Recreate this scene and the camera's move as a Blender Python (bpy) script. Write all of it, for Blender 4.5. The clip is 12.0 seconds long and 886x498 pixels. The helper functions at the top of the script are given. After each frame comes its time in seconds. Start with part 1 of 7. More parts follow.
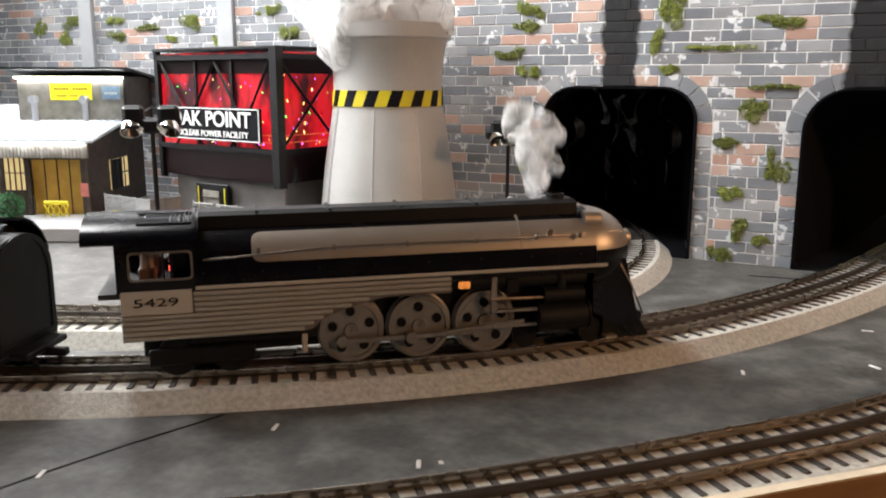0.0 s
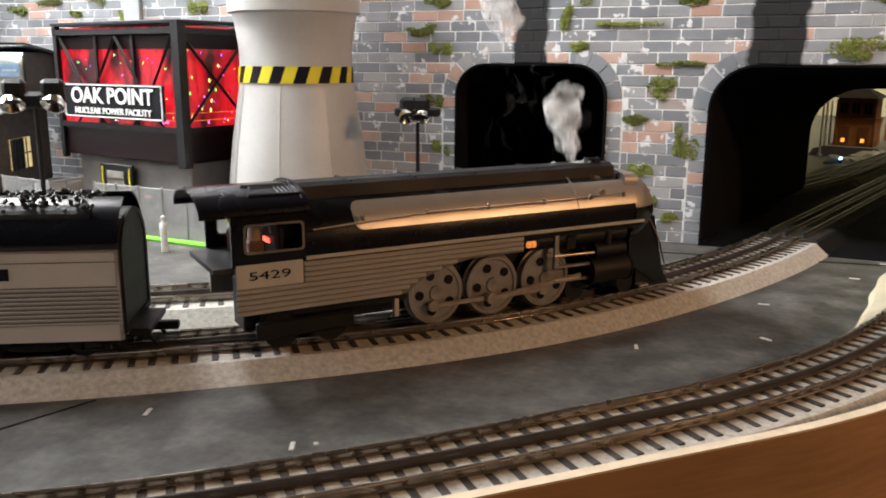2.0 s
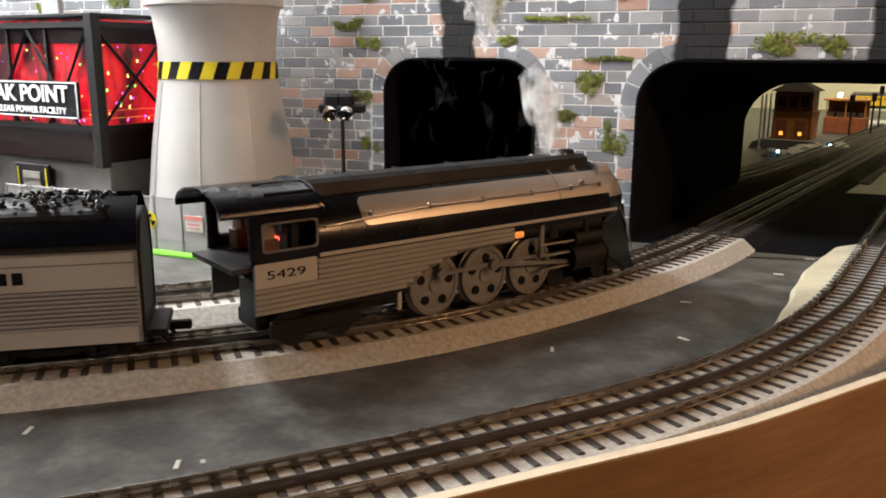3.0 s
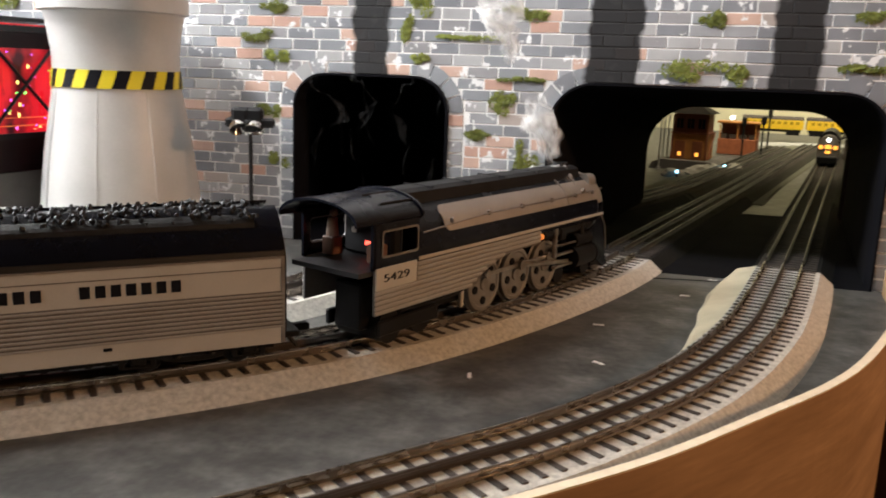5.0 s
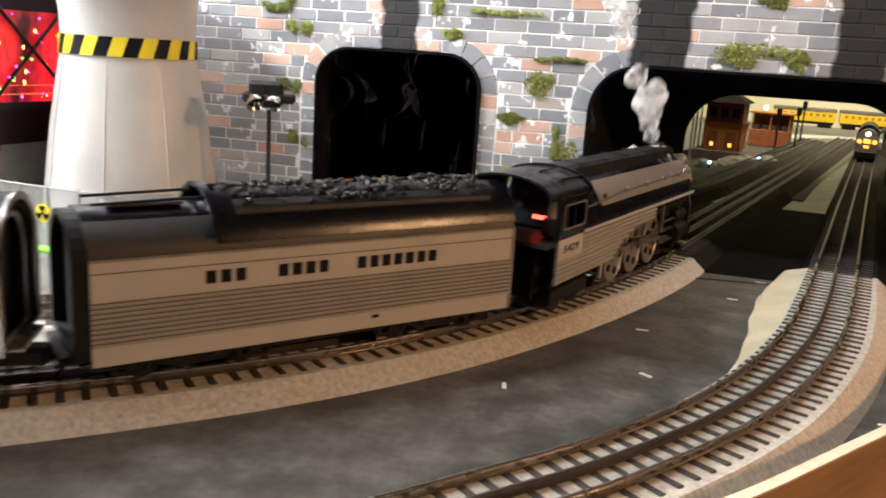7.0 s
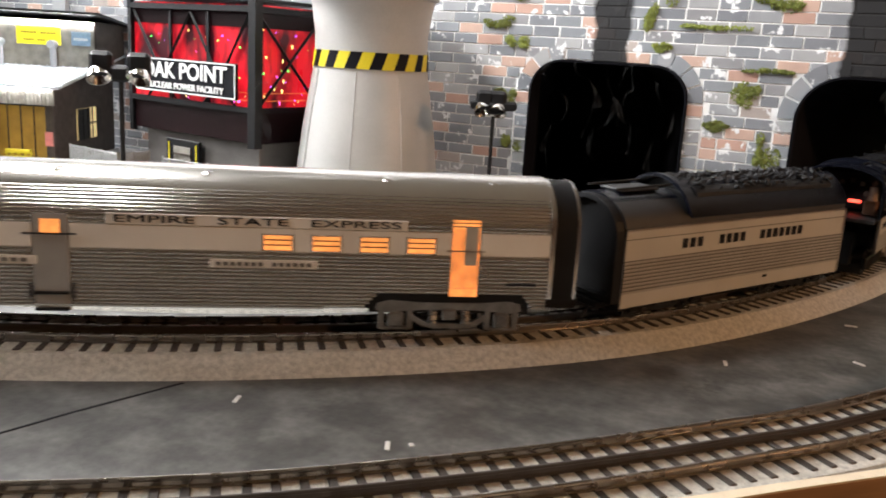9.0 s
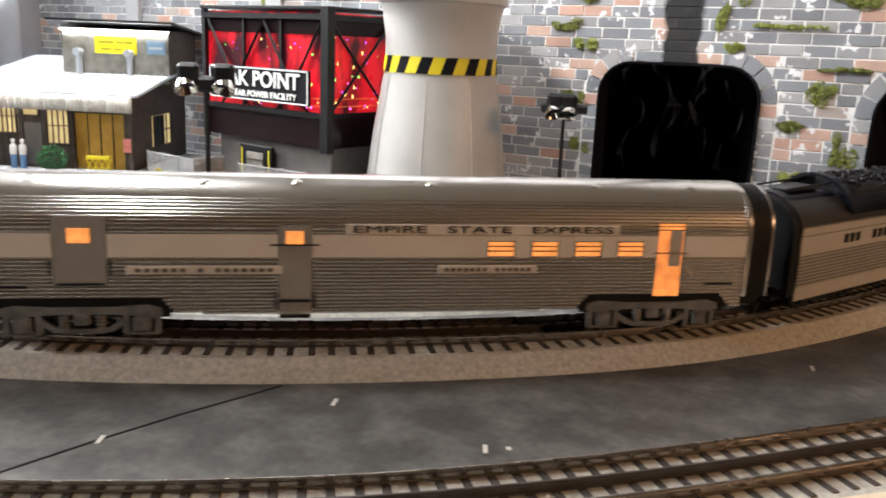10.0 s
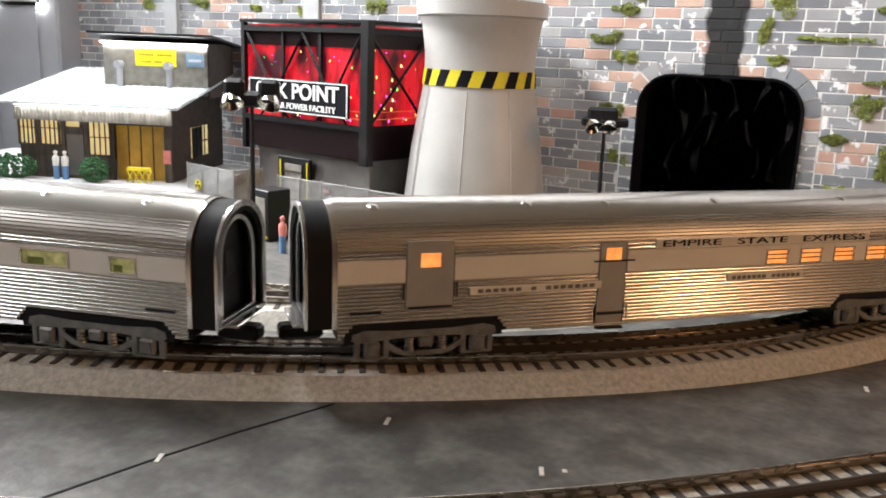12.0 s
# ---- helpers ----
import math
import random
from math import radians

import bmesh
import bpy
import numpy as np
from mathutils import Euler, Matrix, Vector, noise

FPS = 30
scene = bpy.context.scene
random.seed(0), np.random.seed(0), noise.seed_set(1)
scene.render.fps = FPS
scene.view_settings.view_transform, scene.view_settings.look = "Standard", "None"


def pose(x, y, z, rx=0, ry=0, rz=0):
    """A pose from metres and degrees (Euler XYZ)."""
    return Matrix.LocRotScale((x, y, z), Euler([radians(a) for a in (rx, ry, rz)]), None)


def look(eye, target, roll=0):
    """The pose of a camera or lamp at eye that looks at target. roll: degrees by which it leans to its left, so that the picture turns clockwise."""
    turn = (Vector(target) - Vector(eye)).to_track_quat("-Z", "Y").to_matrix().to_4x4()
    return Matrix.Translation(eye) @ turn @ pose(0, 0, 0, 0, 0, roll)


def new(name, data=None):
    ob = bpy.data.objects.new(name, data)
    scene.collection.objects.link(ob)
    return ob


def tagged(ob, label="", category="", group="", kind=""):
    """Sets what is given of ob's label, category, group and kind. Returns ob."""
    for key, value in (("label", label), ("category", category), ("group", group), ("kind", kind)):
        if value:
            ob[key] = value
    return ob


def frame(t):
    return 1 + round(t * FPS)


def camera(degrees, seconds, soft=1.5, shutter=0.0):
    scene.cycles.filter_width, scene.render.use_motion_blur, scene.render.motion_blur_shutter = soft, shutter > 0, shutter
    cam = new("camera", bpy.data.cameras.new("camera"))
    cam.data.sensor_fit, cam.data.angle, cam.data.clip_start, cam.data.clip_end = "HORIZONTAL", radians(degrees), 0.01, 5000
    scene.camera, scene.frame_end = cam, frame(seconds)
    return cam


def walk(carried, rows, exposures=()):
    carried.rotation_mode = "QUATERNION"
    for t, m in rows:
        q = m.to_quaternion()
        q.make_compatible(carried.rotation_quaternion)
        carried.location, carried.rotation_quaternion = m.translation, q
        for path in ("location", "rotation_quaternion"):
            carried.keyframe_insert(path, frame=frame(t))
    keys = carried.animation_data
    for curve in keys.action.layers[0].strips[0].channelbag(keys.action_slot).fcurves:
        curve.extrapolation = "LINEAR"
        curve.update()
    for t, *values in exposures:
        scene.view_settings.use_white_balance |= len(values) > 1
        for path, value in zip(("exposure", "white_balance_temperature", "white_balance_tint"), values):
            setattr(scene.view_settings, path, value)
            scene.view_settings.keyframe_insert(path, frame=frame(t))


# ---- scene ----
cam = camera(55.65, 12.0, soft=1.8, shutter=0.5)
PATH = [
    (0, (0.2123, 0.1578, 0.1886), (-0.7095, 1.8877, -0.2089), 0.08),
    (0.5, (0.2144, 0.1598, 0.1793), (-0.6853, 1.8960, -0.2406), 0.34),
    (1, (0.2172, 0.1628, 0.1795), (-0.6575, 1.9118, -0.2398), 0.49),
    (1.5, (0.2314, 0.1721, 0.1808), (-0.6051, 1.9399, -0.2378), 0.29),
    (2, (0.2378, 0.1833, 0.1809), (-0.5608, 1.9651, -0.2522), 0.30),
    (2.5, (0.2464, 0.1973, 0.1825), (-0.5039, 1.9981, -0.2578), 0.31),
    (3, (0.2590, 0.2112, 0.1826), (-0.4470, 2.0283, -0.2645), 0.25),
    (3.2, (0.2596, 0.2153, 0.1819), (-0.4379, 2.0340, -0.2719), 0.14),
    (4.8, (0.2470, 0.2182, 0.1848), (-0.2883, 2.0967, -0.2448), 1.82),
    (5, (0.2463, 0.2216, 0.1878), (-0.2428, 2.1156, -0.2290), 2.07),
    (5.5, (0.2352, 0.2494, 0.1807), (-0.1424, 2.1680, -0.2390), 3.14),
    (6, (0.2310, 0.2697, 0.1798), (-0.1162, 2.1922, -0.2488), 3.64),
    (6.5, (0.2245, 0.2911, 0.1771), (-0.2093, 2.1796, -0.3180), 3.81),
    (7, (0.2200, 0.2701, 0.1832), (-0.2954, 2.1469, -0.2770), 3.71),
    (7.5, (0.2118, 0.2465, 0.1789), (-0.3907, 2.0954, -0.2887), 3.58),
    (7.7, (0.2097, 0.2331, 0.1797), (-0.4355, 2.0680, -0.2859), 3.62),
    (9.3, (0.1943, 0.1715, 0.1852), (-0.6908, 1.9040, -0.2783), 3.15),
    (9.5, (0.1922, 0.1678, 0.1875), (-0.7099, 1.8909, -0.2786), 2.89),
    (10, (0.1798, 0.1600, 0.1886), (-0.7754, 1.8529, -0.2824), 2.44),
    (10.5, (0.1653, 0.1539, 0.1895), (-0.8369, 1.8164, -0.2918), 2.37),
    (11, (0.1596, 0.1519, 0.1926), (-0.8632, 1.8031, -0.2845), 1.95),
    (11.5, (0.1608, 0.1506, 0.1949), (-0.8614, 1.8071, -0.2643), 2.09),
    (12, (0.1651, 0.1532, 0.1951), (-0.8406, 1.8198, -0.2644), 2.27),
]
walk(cam, [(t, look(eye, target, roll)) for t, eye, target, roll in PATH], [(0, -0.05), (2.5, 0.08), (5, 0.25), (6.5, 0.45), (7.5, 0.65), (9.3, 0.06), (10.5, 0.02), (12, 0.03)])

# ---- light and exposure ----
world = bpy.data.worlds.new("room_air")
scene.world = world
world.use_nodes = True
world.node_tree.nodes["Background"].inputs[0].default_value = (1.0, 0.9, 0.78, 1)
world.node_tree.nodes["Background"].inputs[1].default_value = 0.07
scene.view_settings.exposure = 0.0


def area_light(name, place, target, size_x, size_y, watts, colour, spread=180):
    data = bpy.data.lights.new(name, "AREA")
    data.shape, data.size, data.size_y, data.energy, data.color = "RECTANGLE", size_x, size_y, watts, colour
    data.spread = radians(spread)
    ob = new(name, data)
    ob.matrix_world = look(place, target)
    return ob


area_light("shop_light", (-0.66, 0.72, 0.88), (-0.40, 1.06, 0.14), 0.5, 0.12, 7.6, (0.985, 0.985, 0.99), 110)
# Added fill with no known lamp: brightens the right of the brick wall.
area_light("wall_fill_light", (0.13, 0.80, 0.62), (0.13, 1.06, 0.30), 0.7, 0.05, 0.60, (0.98, 0.98, 1.0), 80)
area_light("tungsten_lamp", (1.45, 0.585, 0.58), (0.0, 0.70, 0.06), 0.07, 0.07, 8.0, (1.0, 0.54, 0.26))
area_light("room_light", (-1.75, 0.62, 0.80), (-0.70, 0.40, 0.05), 0.9, 0.5, 24, (0.98, 0.98, 1.0), 100)
# Weak unseen fill from the front, lifts the carriages' near sides.
area_light("front_fill_light", (-1.10, -0.60, 0.95), (-0.48, 0.42, 0.05), 0.5, 0.3, 1.3, (0.98, 0.98, 1.0), 60)
area_light("back_room_light", (0.55, 1.85, 1.1), (0.62, 2.9, 0.0), 0.6, 0.3, 5, (1.0, 0.86, 0.6), 95)
# Unseen fill, added to brighten the cream wall behind the far yard.
area_light("back_wall_fill", (0.80, 3.05, 1.0), (0.80, 3.85, 0.1), 0.8, 0.1, 17, (1.0, 0.92, 0.66))


# ---- materials ----
def mat(name, colour, rough=0.6, metal=0.0, vary=0.25, scale=60.0, bump=0.15, fine=900.0, second=None, amount=0.4, spread=0.0, emit=0.0, coat=0.0, edge=(0.35, 0.7), spec=0.5, stretch=(1, 1, 1)):
    """A surface with broad stains, fine grain and relief. second: the stain's colour; spread: how far pieces differ."""
    m = bpy.data.materials.new(name)
    m.use_nodes = True
    n, l = m.node_tree.nodes, m.node_tree.links
    b = n["Principled BSDF"]
    tc = n.new("ShaderNodeTexCoord")
    big, small = n.new("ShaderNodeTexNoise"), n.new("ShaderNodeTexNoise")
    big.inputs["Scale"].default_value, small.inputs["Scale"].default_value = scale, fine
    big.inputs["Detail"].default_value = 5
    small.inputs["Detail"].default_value = 3
    for q in (big, small):
        lay = n.new("ShaderNodeMapping")
        lay.inputs["Scale"].default_value = stretch
        l.new(tc.outputs["Object"], lay.inputs["Vector"])
        l.new(lay.outputs[0], q.inputs["Vector"])
    ramp = n.new("ShaderNodeMapRange")
    ramp.inputs[1].default_value, ramp.inputs[2].default_value = edge
    ramp.inputs[3].default_value, ramp.inputs[4].default_value = 0.0, 1.0
    l.new(big.outputs["Fac"], ramp.inputs[0])
    mix = n.new("ShaderNodeMix")
    mix.data_type = "RGBA"
    other = second or tuple(c * (1 - vary) for c in colour)
    mix.inputs[6].default_value, mix.inputs[7].default_value = (*colour, 1), (*other, 1)
    scaled = n.new("ShaderNodeMath")
    scaled.operation = "MULTIPLY"
    scaled.inputs[1].default_value = amount if second else 1.0
    l.new(ramp.outputs[0], scaled.inputs[0])
    l.new(scaled.outputs[0], mix.inputs[0])
    hsv = n.new("ShaderNodeHueSaturation")
    grain = n.new("ShaderNodeMapRange")
    grain.inputs[3].default_value, grain.inputs[4].default_value = 1 - vary * 0.6, 1 + vary * 0.6
    l.new(small.outputs["Fac"], grain.inputs[0])
    value = grain.outputs[0]
    if spread:
        info = n.new("ShaderNodeObjectInfo")
        wide = n.new("ShaderNodeMapRange")
        wide.inputs[3].default_value, wide.inputs[4].default_value = 1 - spread, 1 + spread
        l.new(info.outputs["Random"], wide.inputs[0])
        times = n.new("ShaderNodeMath")
        times.operation = "MULTIPLY"
        l.new(wide.outputs[0], times.inputs[0])
        l.new(value, times.inputs[1])
        value = times.outputs[0]
    l.new(value, hsv.inputs["Value"])
    l.new(mix.outputs[2], hsv.inputs["Color"])
    l.new(hsv.outputs[0], b.inputs["Base Color"])
    r = n.new("ShaderNodeMapRange")
    r.inputs[3].default_value, r.inputs[4].default_value = max(rough - 0.08, 0.02), min(rough + 0.1, 1)
    l.new(big.outputs["Fac"], r.inputs[0])
    l.new(r.outputs[0], b.inputs["Roughness"])
    b.inputs["Metallic"].default_value = metal
    b.inputs["Coat Weight"].default_value = coat
    b.inputs["Specular IOR Level"].default_value = spec
    if bump:
        bp = n.new("ShaderNodeBump")
        bp.inputs["Strength"].default_value, bp.inputs["Distance"].default_value = bump, 0.001
        l.new(small.outputs["Fac"], bp.inputs["Height"])
        l.new(bp.outputs[0], b.inputs["Normal"])
    if emit:
        l.new(hsv.outputs[0], b.inputs["Emission Color"])
        b.inputs["Emission Strength"].default_value = emit
    return m


M_TABLE = mat("dark_table_paint", (0.054, 0.052, 0.047), 0.52, vary=0.9, scale=38, fine=170, second=(0.155, 0.152, 0.140), amount=0.9, bump=0.4, edge=(0.40, 0.72))
M_GROUND2 = mat("grey_mat", (0.16, 0.16, 0.14), 0.8, scale=8, fine=300)
M_ROADBED = mat("speckled_roadbed", (0.60, 0.575, 0.51), 0.9, vary=0.34, scale=320, fine=1100, bump=1.0)
M_FOAM = mat("bare_roadbed_edge", (0.62, 0.55, 0.38), 0.9, vary=0.2, scale=30, fine=600, bump=0.3)
M_TIE = mat("brown_black_tie", (0.045, 0.034, 0.026), 0.7, vary=0.4, scale=120, spread=0.25)
# Roadbed copy whose black colour stands for the tunnel's shade.
M_TUNNELBED = mat("shaded_black_roadbed", (0.012, 0.012, 0.012), 0.9, vary=0.4, scale=300, fine=1100, bump=0.8, spec=0.15)
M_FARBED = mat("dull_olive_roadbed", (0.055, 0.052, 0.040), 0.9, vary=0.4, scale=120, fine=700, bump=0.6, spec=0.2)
M_RAIL = mat("bronzed_steel_rail", (0.31, 0.275, 0.24), 0.26, 0.95, vary=0.25, scale=50, bump=0.05)
# Rail copy darkened in colour for the dim stretch past the wall.
M_FARRAIL = mat("shade_dark_rail", (0.085, 0.078, 0.07), 0.42, 0.8, vary=0.3, scale=50, bump=0.05)
M_CENTRE = mat("blackened_centre_rail", (0.13, 0.112, 0.10), 0.35, 0.8, vary=0.3, scale=50, bump=0.05)
M_PLY = mat("plywood_face", (0.42, 0.27, 0.155), 0.55, vary=0.4, scale=7, fine=34, bump=0.25, second=(0.26, 0.155, 0.08), amount=0.85, stretch=(1, 1, 9))
M_PLYEDGE = mat("pale_ply_edge", (0.78, 0.66, 0.48), 0.7, vary=0.15, scale=90)
M_BLACKPAINT = mat("matt_black_card", (0.006, 0.006, 0.008), 0.95, vary=0.3, scale=20, spec=0.06)
M_CREAM = mat("cream_room_wall", (0.62, 0.58, 0.42), 0.85, vary=0.06, scale=2, fine=90, bump=0.05)
M_BROWN = mat("dark_wood_room", (0.12, 0.055, 0.03), 0.5, vary=0.4, scale=5, fine=80)
M_CHIP = mat("chalk_scrap", (0.75, 0.74, 0.70), 0.9, vary=0.2, scale=300)
M_GLOSSBLACK = mat("gloss_black_enamel", (0.005, 0.006, 0.011), 0.24, 0.0, vary=0.3, scale=40, bump=0.03, spec=0.22)
M_SATINBLACK = mat("satin_black_metal", (0.008, 0.008, 0.009), 0.5, 0.0, vary=0.3, scale=60, bump=0.1, spec=0.2)
M_SILVER = mat("dull_silver_paint", (0.46, 0.42, 0.38), 0.38, 0.7, vary=0.12, scale=30, bump=0.05)
M_GREYSKIRT = mat("light_grey_enamel", (0.36, 0.345, 0.32), 0.42, 0.25, vary=0.12, scale=35, bump=0.05)
M_CREAMGREY = mat("pale_grey_panel", (0.46, 0.44, 0.40), 0.42, 0.1, vary=0.1, scale=30, bump=0.04)
M_DARKLINE = mat("dark_rib_gap", (0.15, 0.14, 0.13), 0.6, 0.2, vary=0.2, scale=40)
M_WHEEL = mat("grey_disc_wheel", (0.26, 0.25, 0.24), 0.4, 0.5, vary=0.25, scale=90, bump=0.1)
M_ROD = mat("worn_steel_rod", (0.36, 0.31, 0.27), 0.32, 0.9, vary=0.3, scale=90)
M_LETTER = mat("black_lettering", (0.007, 0.007, 0.010), 0.5, vary=0.2, scale=100, bump=0, spec=0.12)
M_WHITE = mat("white_lettering", (0.85, 0.85, 0.83), 0.6, vary=0.05, scale=100, bump=0)
M_ALU = mat("brushed_aluminium", (0.60, 0.58, 0.55), 0.21, 0.85, vary=0.10, scale=25, bump=0.01)
M_ALUDARK = mat("darker_aluminium", (0.40, 0.38, 0.35), 0.42, 0.7, vary=0.12, scale=25, bump=0.04)
M_COAL = mat("glossy_coal", (0.012, 0.012, 0.013), 0.45, 0.0, vary=0.4, scale=200, spread=0.3, bump=0.4, spec=0.25)
M_WARMGLOW = mat("lit_window_blind", (1.0, 0.36, 0.09), 0.6, vary=0.4, scale=120, fine=300, bump=0, emit=1.0)
M_COOLGLOW = mat("dim_window_scene", (0.42, 0.40, 0.16), 0.5, vary=0.6, scale=160, fine=300, bump=0, emit=0.35)
M_FIREGLOW = mat("firebox_glow", (1.0, 0.33, 0.07), 0.6, vary=0.5, scale=300, bump=0, emit=0.8)


# ---- building helpers ----
def finish(name, bm, material, smooth=False):
    bmesh.ops.recalc_face_normals(bm, faces=bm.faces)
    me = bpy.data.meshes.new(name)
    bm.to_mesh(me)
    bm.free()
    for m in material if isinstance(material, (list, tuple)) else (material,):
        me.materials.append(m)
    if smooth:
        me.shade_smooth()
        me.set_sharp_from_angle(angle=radians(38))
    return me


def part(name, bm, material, parent=None, label="", at=None, smooth=False):
    ob = new(name, finish(name, bm, material, smooth))
    ob.parent = parent
    if at is not None:
        ob.matrix_basis = at
    return tagged(ob, label)


def thing(name, label, category, group="", kind="", at=None):
    ob = new(name)
    ob.empty_display_size = 0.01
    if at is not None:
        ob.matrix_basis = at
    return tagged(ob, label, category, group, kind)


def box(sx, sy, sz, x=0.0, y=0.0, z=0.0, bevel=0.0, bm=None, turn=None):
    """A box whose base centre lies at x, y, z."""
    own = bm or bmesh.new()
    m = Matrix.Translation((x, y, z + sz / 2)) @ (turn or Matrix()) @ Matrix.Diagonal((sx, sy, sz, 1))
    made = bmesh.ops.create_cube(own, size=1, matrix=m)
    if bevel:
        edges = list({e for v in made["verts"] for e in v.link_edges})
        bmesh.ops.bevel(own, geom=edges, offset=bevel, segments=1, affect="EDGES")
    return own


def rod(a, b, r, bm=None, seg=8, r2=None):
    own = bm or bmesh.new()
    a, b = Vector(a), Vector(b)
    m = Matrix.Translation((a + b) / 2) @ (b - a).to_track_quat("Z", "Y").to_matrix().to_4x4()
    bmesh.ops.create_cone(own, cap_ends=True, segments=seg, radius1=r, radius2=r if r2 is None else r2, depth=(b - a).length, matrix=m)
    return own


def prism(outline, a, b, axis="x", bm=None):
    """A closed outline pushed from a to b along an axis."""
    own = bm or bmesh.new()
    lay = {"x": lambda p, q, t: (t, p, q), "y": lambda p, q, t: (p, t, q), "z": lambda p, q, t: (p, q, t)}[axis]
    one = [own.verts.new(lay(p, q, a)) for p, q in outline]
    two = [own.verts.new(lay(p, q, b)) for p, q in outline]
    n = len(one)
    for i in range(n):
        own.faces.new((one[i], one[(i + 1) % n], two[(i + 1) % n], two[i]))
    own.faces.new(one)
    own.faces.new(two[::-1])
    return own


def lathe(profile, seg=32, bm=None):
    """A profile of radius and height turned about z."""
    own = bm or bmesh.new()
    rings = [[own.verts.new((r * math.cos(2 * math.pi * k / seg), r * math.sin(2 * math.pi * k / seg), z)) for k in range(seg)] for r, z in profile]
    for lo, hi in zip(rings, rings[1:]):
        for k in range(seg):
            own.faces.new((lo[k], lo[(k + 1) % seg], hi[(k + 1) % seg], hi[k]))
    return own


def sweep(path, section, bm=None, caps=True):
    """A closed section of (outward, up) carried along a level path of (x, y)."""
    own = bm or bmesh.new()
    rings = []
    for i, p in enumerate(path):
        a, b = path[max(i - 1, 0)], path[min(i + 1, len(path) - 1)]
        d = Vector((b[0] - a[0], b[1] - a[1])).normalized()
        rings.append([own.verts.new((p[0] + d.y * o, p[1] - d.x * o, z)) for o, z in section])
    n = len(section)
    for lo, hi in zip(rings, rings[1:]):
        for k in range(n):
            own.faces.new((lo[k], lo[(k + 1) % n], hi[(k + 1) % n], hi[k]))
    if caps:
        own.faces.new(rings[0])
        own.faces.new(rings[-1][::-1])
    return own


def letters(name, text, size, material, parent, at, label="", squeeze=1.0, deep=0.0003, align="CENTER", wide=0.0, bold=0.0):
    """Raised lettering, in the plane of at (x along the line, z off the surface)."""
    cu = bpy.data.curves.new(name, "FONT")
    cu.body, cu.size, cu.extrude, cu.align_x, cu.align_y = text, size, deep, align, "CENTER"
    cu.offset = bold * size
    tmp = bpy.data.objects.new(name, cu)
    scene.collection.objects.link(tmp)
    bpy.context.view_layer.update()
    me = bpy.data.meshes.new_from_object(tmp.evaluated_get(bpy.context.evaluated_depsgraph_get()))
    bpy.data.objects.remove(tmp)
    me.materials.clear()
    me.materials.append(material)
    ob = new(name, me)
    ob.parent = parent
    if wide:
        xs = [v.co.x for v in me.vertices]
        squeeze = wide / (max(xs) - min(xs))
    ob.matrix_basis = at @ Matrix.Diagonal((squeeze, 1, 1, 1))
    return tagged(ob, label)


# ---- track plan ----
HUB, RADIUS, BEND = Vector((-0.72, 1.30)), 0.957, radians(-14)
RAILTOP = 0.016
WALL_Y, TUNNEL_END = 1.06, 1.49


def train_line(s):
    """A place on the train's track, s metres round its curve; straight beyond the tunnel mouth."""
    a = min(s / RADIUS, BEND)
    p = HUB + (RADIUS + 0.007 * math.exp(-(((a * RADIUS + 0.62) / 0.16) ** 2))) * Vector((math.cos(a), math.sin(a)))
    return p + max(s - RADIUS * BEND, 0) * Vector((-math.sin(a), math.cos(a)))


def smooth_line(knots, step=0.012):
    """A smooth line through a few knots."""
    k = [Vector(p) for p in knots]
    k = [2 * k[0] - k[1], *k, 2 * k[-1] - k[-2]]
    out = []
    for i in range(1, len(k) - 2):
        n = max(int((k[i + 1] - k[i]).length / step), 1)
        for j in range(n):
            t = j / n
            a, b, c, d = k[i - 1 : i + 3]
            out.append(0.5 * (2 * b + (c - a) * t + (2 * a - 5 * b + 4 * c - d) * t * t + (3 * b - a - 3 * c + d) * t**3))
    return out + [k[-2]]


def even(path, step):
    """Places and headings at even steps along a path."""
    out, left = [], 0.0
    for a, b in zip(path, path[1:]):
        d = (b - a).length
        while left <= d:
            out.append((a + (b - a) * (left / d), math.degrees(math.atan2(b.y - a.y, b.x - a.x))))
            left += step
        left -= d
    return out


LINE_A = [train_line(-1.55 + 0.02 * i) for i in range(160)]
LINE_B = smooth_line([(-0.62, 0.09), (-0.45, 0.155), (-0.25, 0.243), (-0.16, 0.289), (-0.076, 0.34), (0.0, 0.397), (0.058, 0.450), (0.113, 0.507), (0.165, 0.567), (0.205, 0.615), (0.253, 0.688), (0.288, 0.762), (0.320, 0.857), (0.345, 0.965), (0.372, 1.10), (0.45, 1.50), (0.54, 1.95), (0.62, 2.35), (0.72, 2.85)])
LINE_C = smooth_line([(-1.10, 0.62), (-0.85, 0.50), (-0.62, 0.486), (-0.45, 0.518), (-0.31, 0.575), (-0.19, 0.648), (-0.095, 0.735), (-0.035, 0.83), (-0.017, 0.92), (-0.026, 1.02), (-0.06, 1.12), (-0.12, 1.22), (-0.2, 1.32)])
LINE_D = smooth_line([(0.12, 1.25), (0.235, 1.54), (0.30, 1.76), (0.365, 2.01), (0.55, 2.73)])


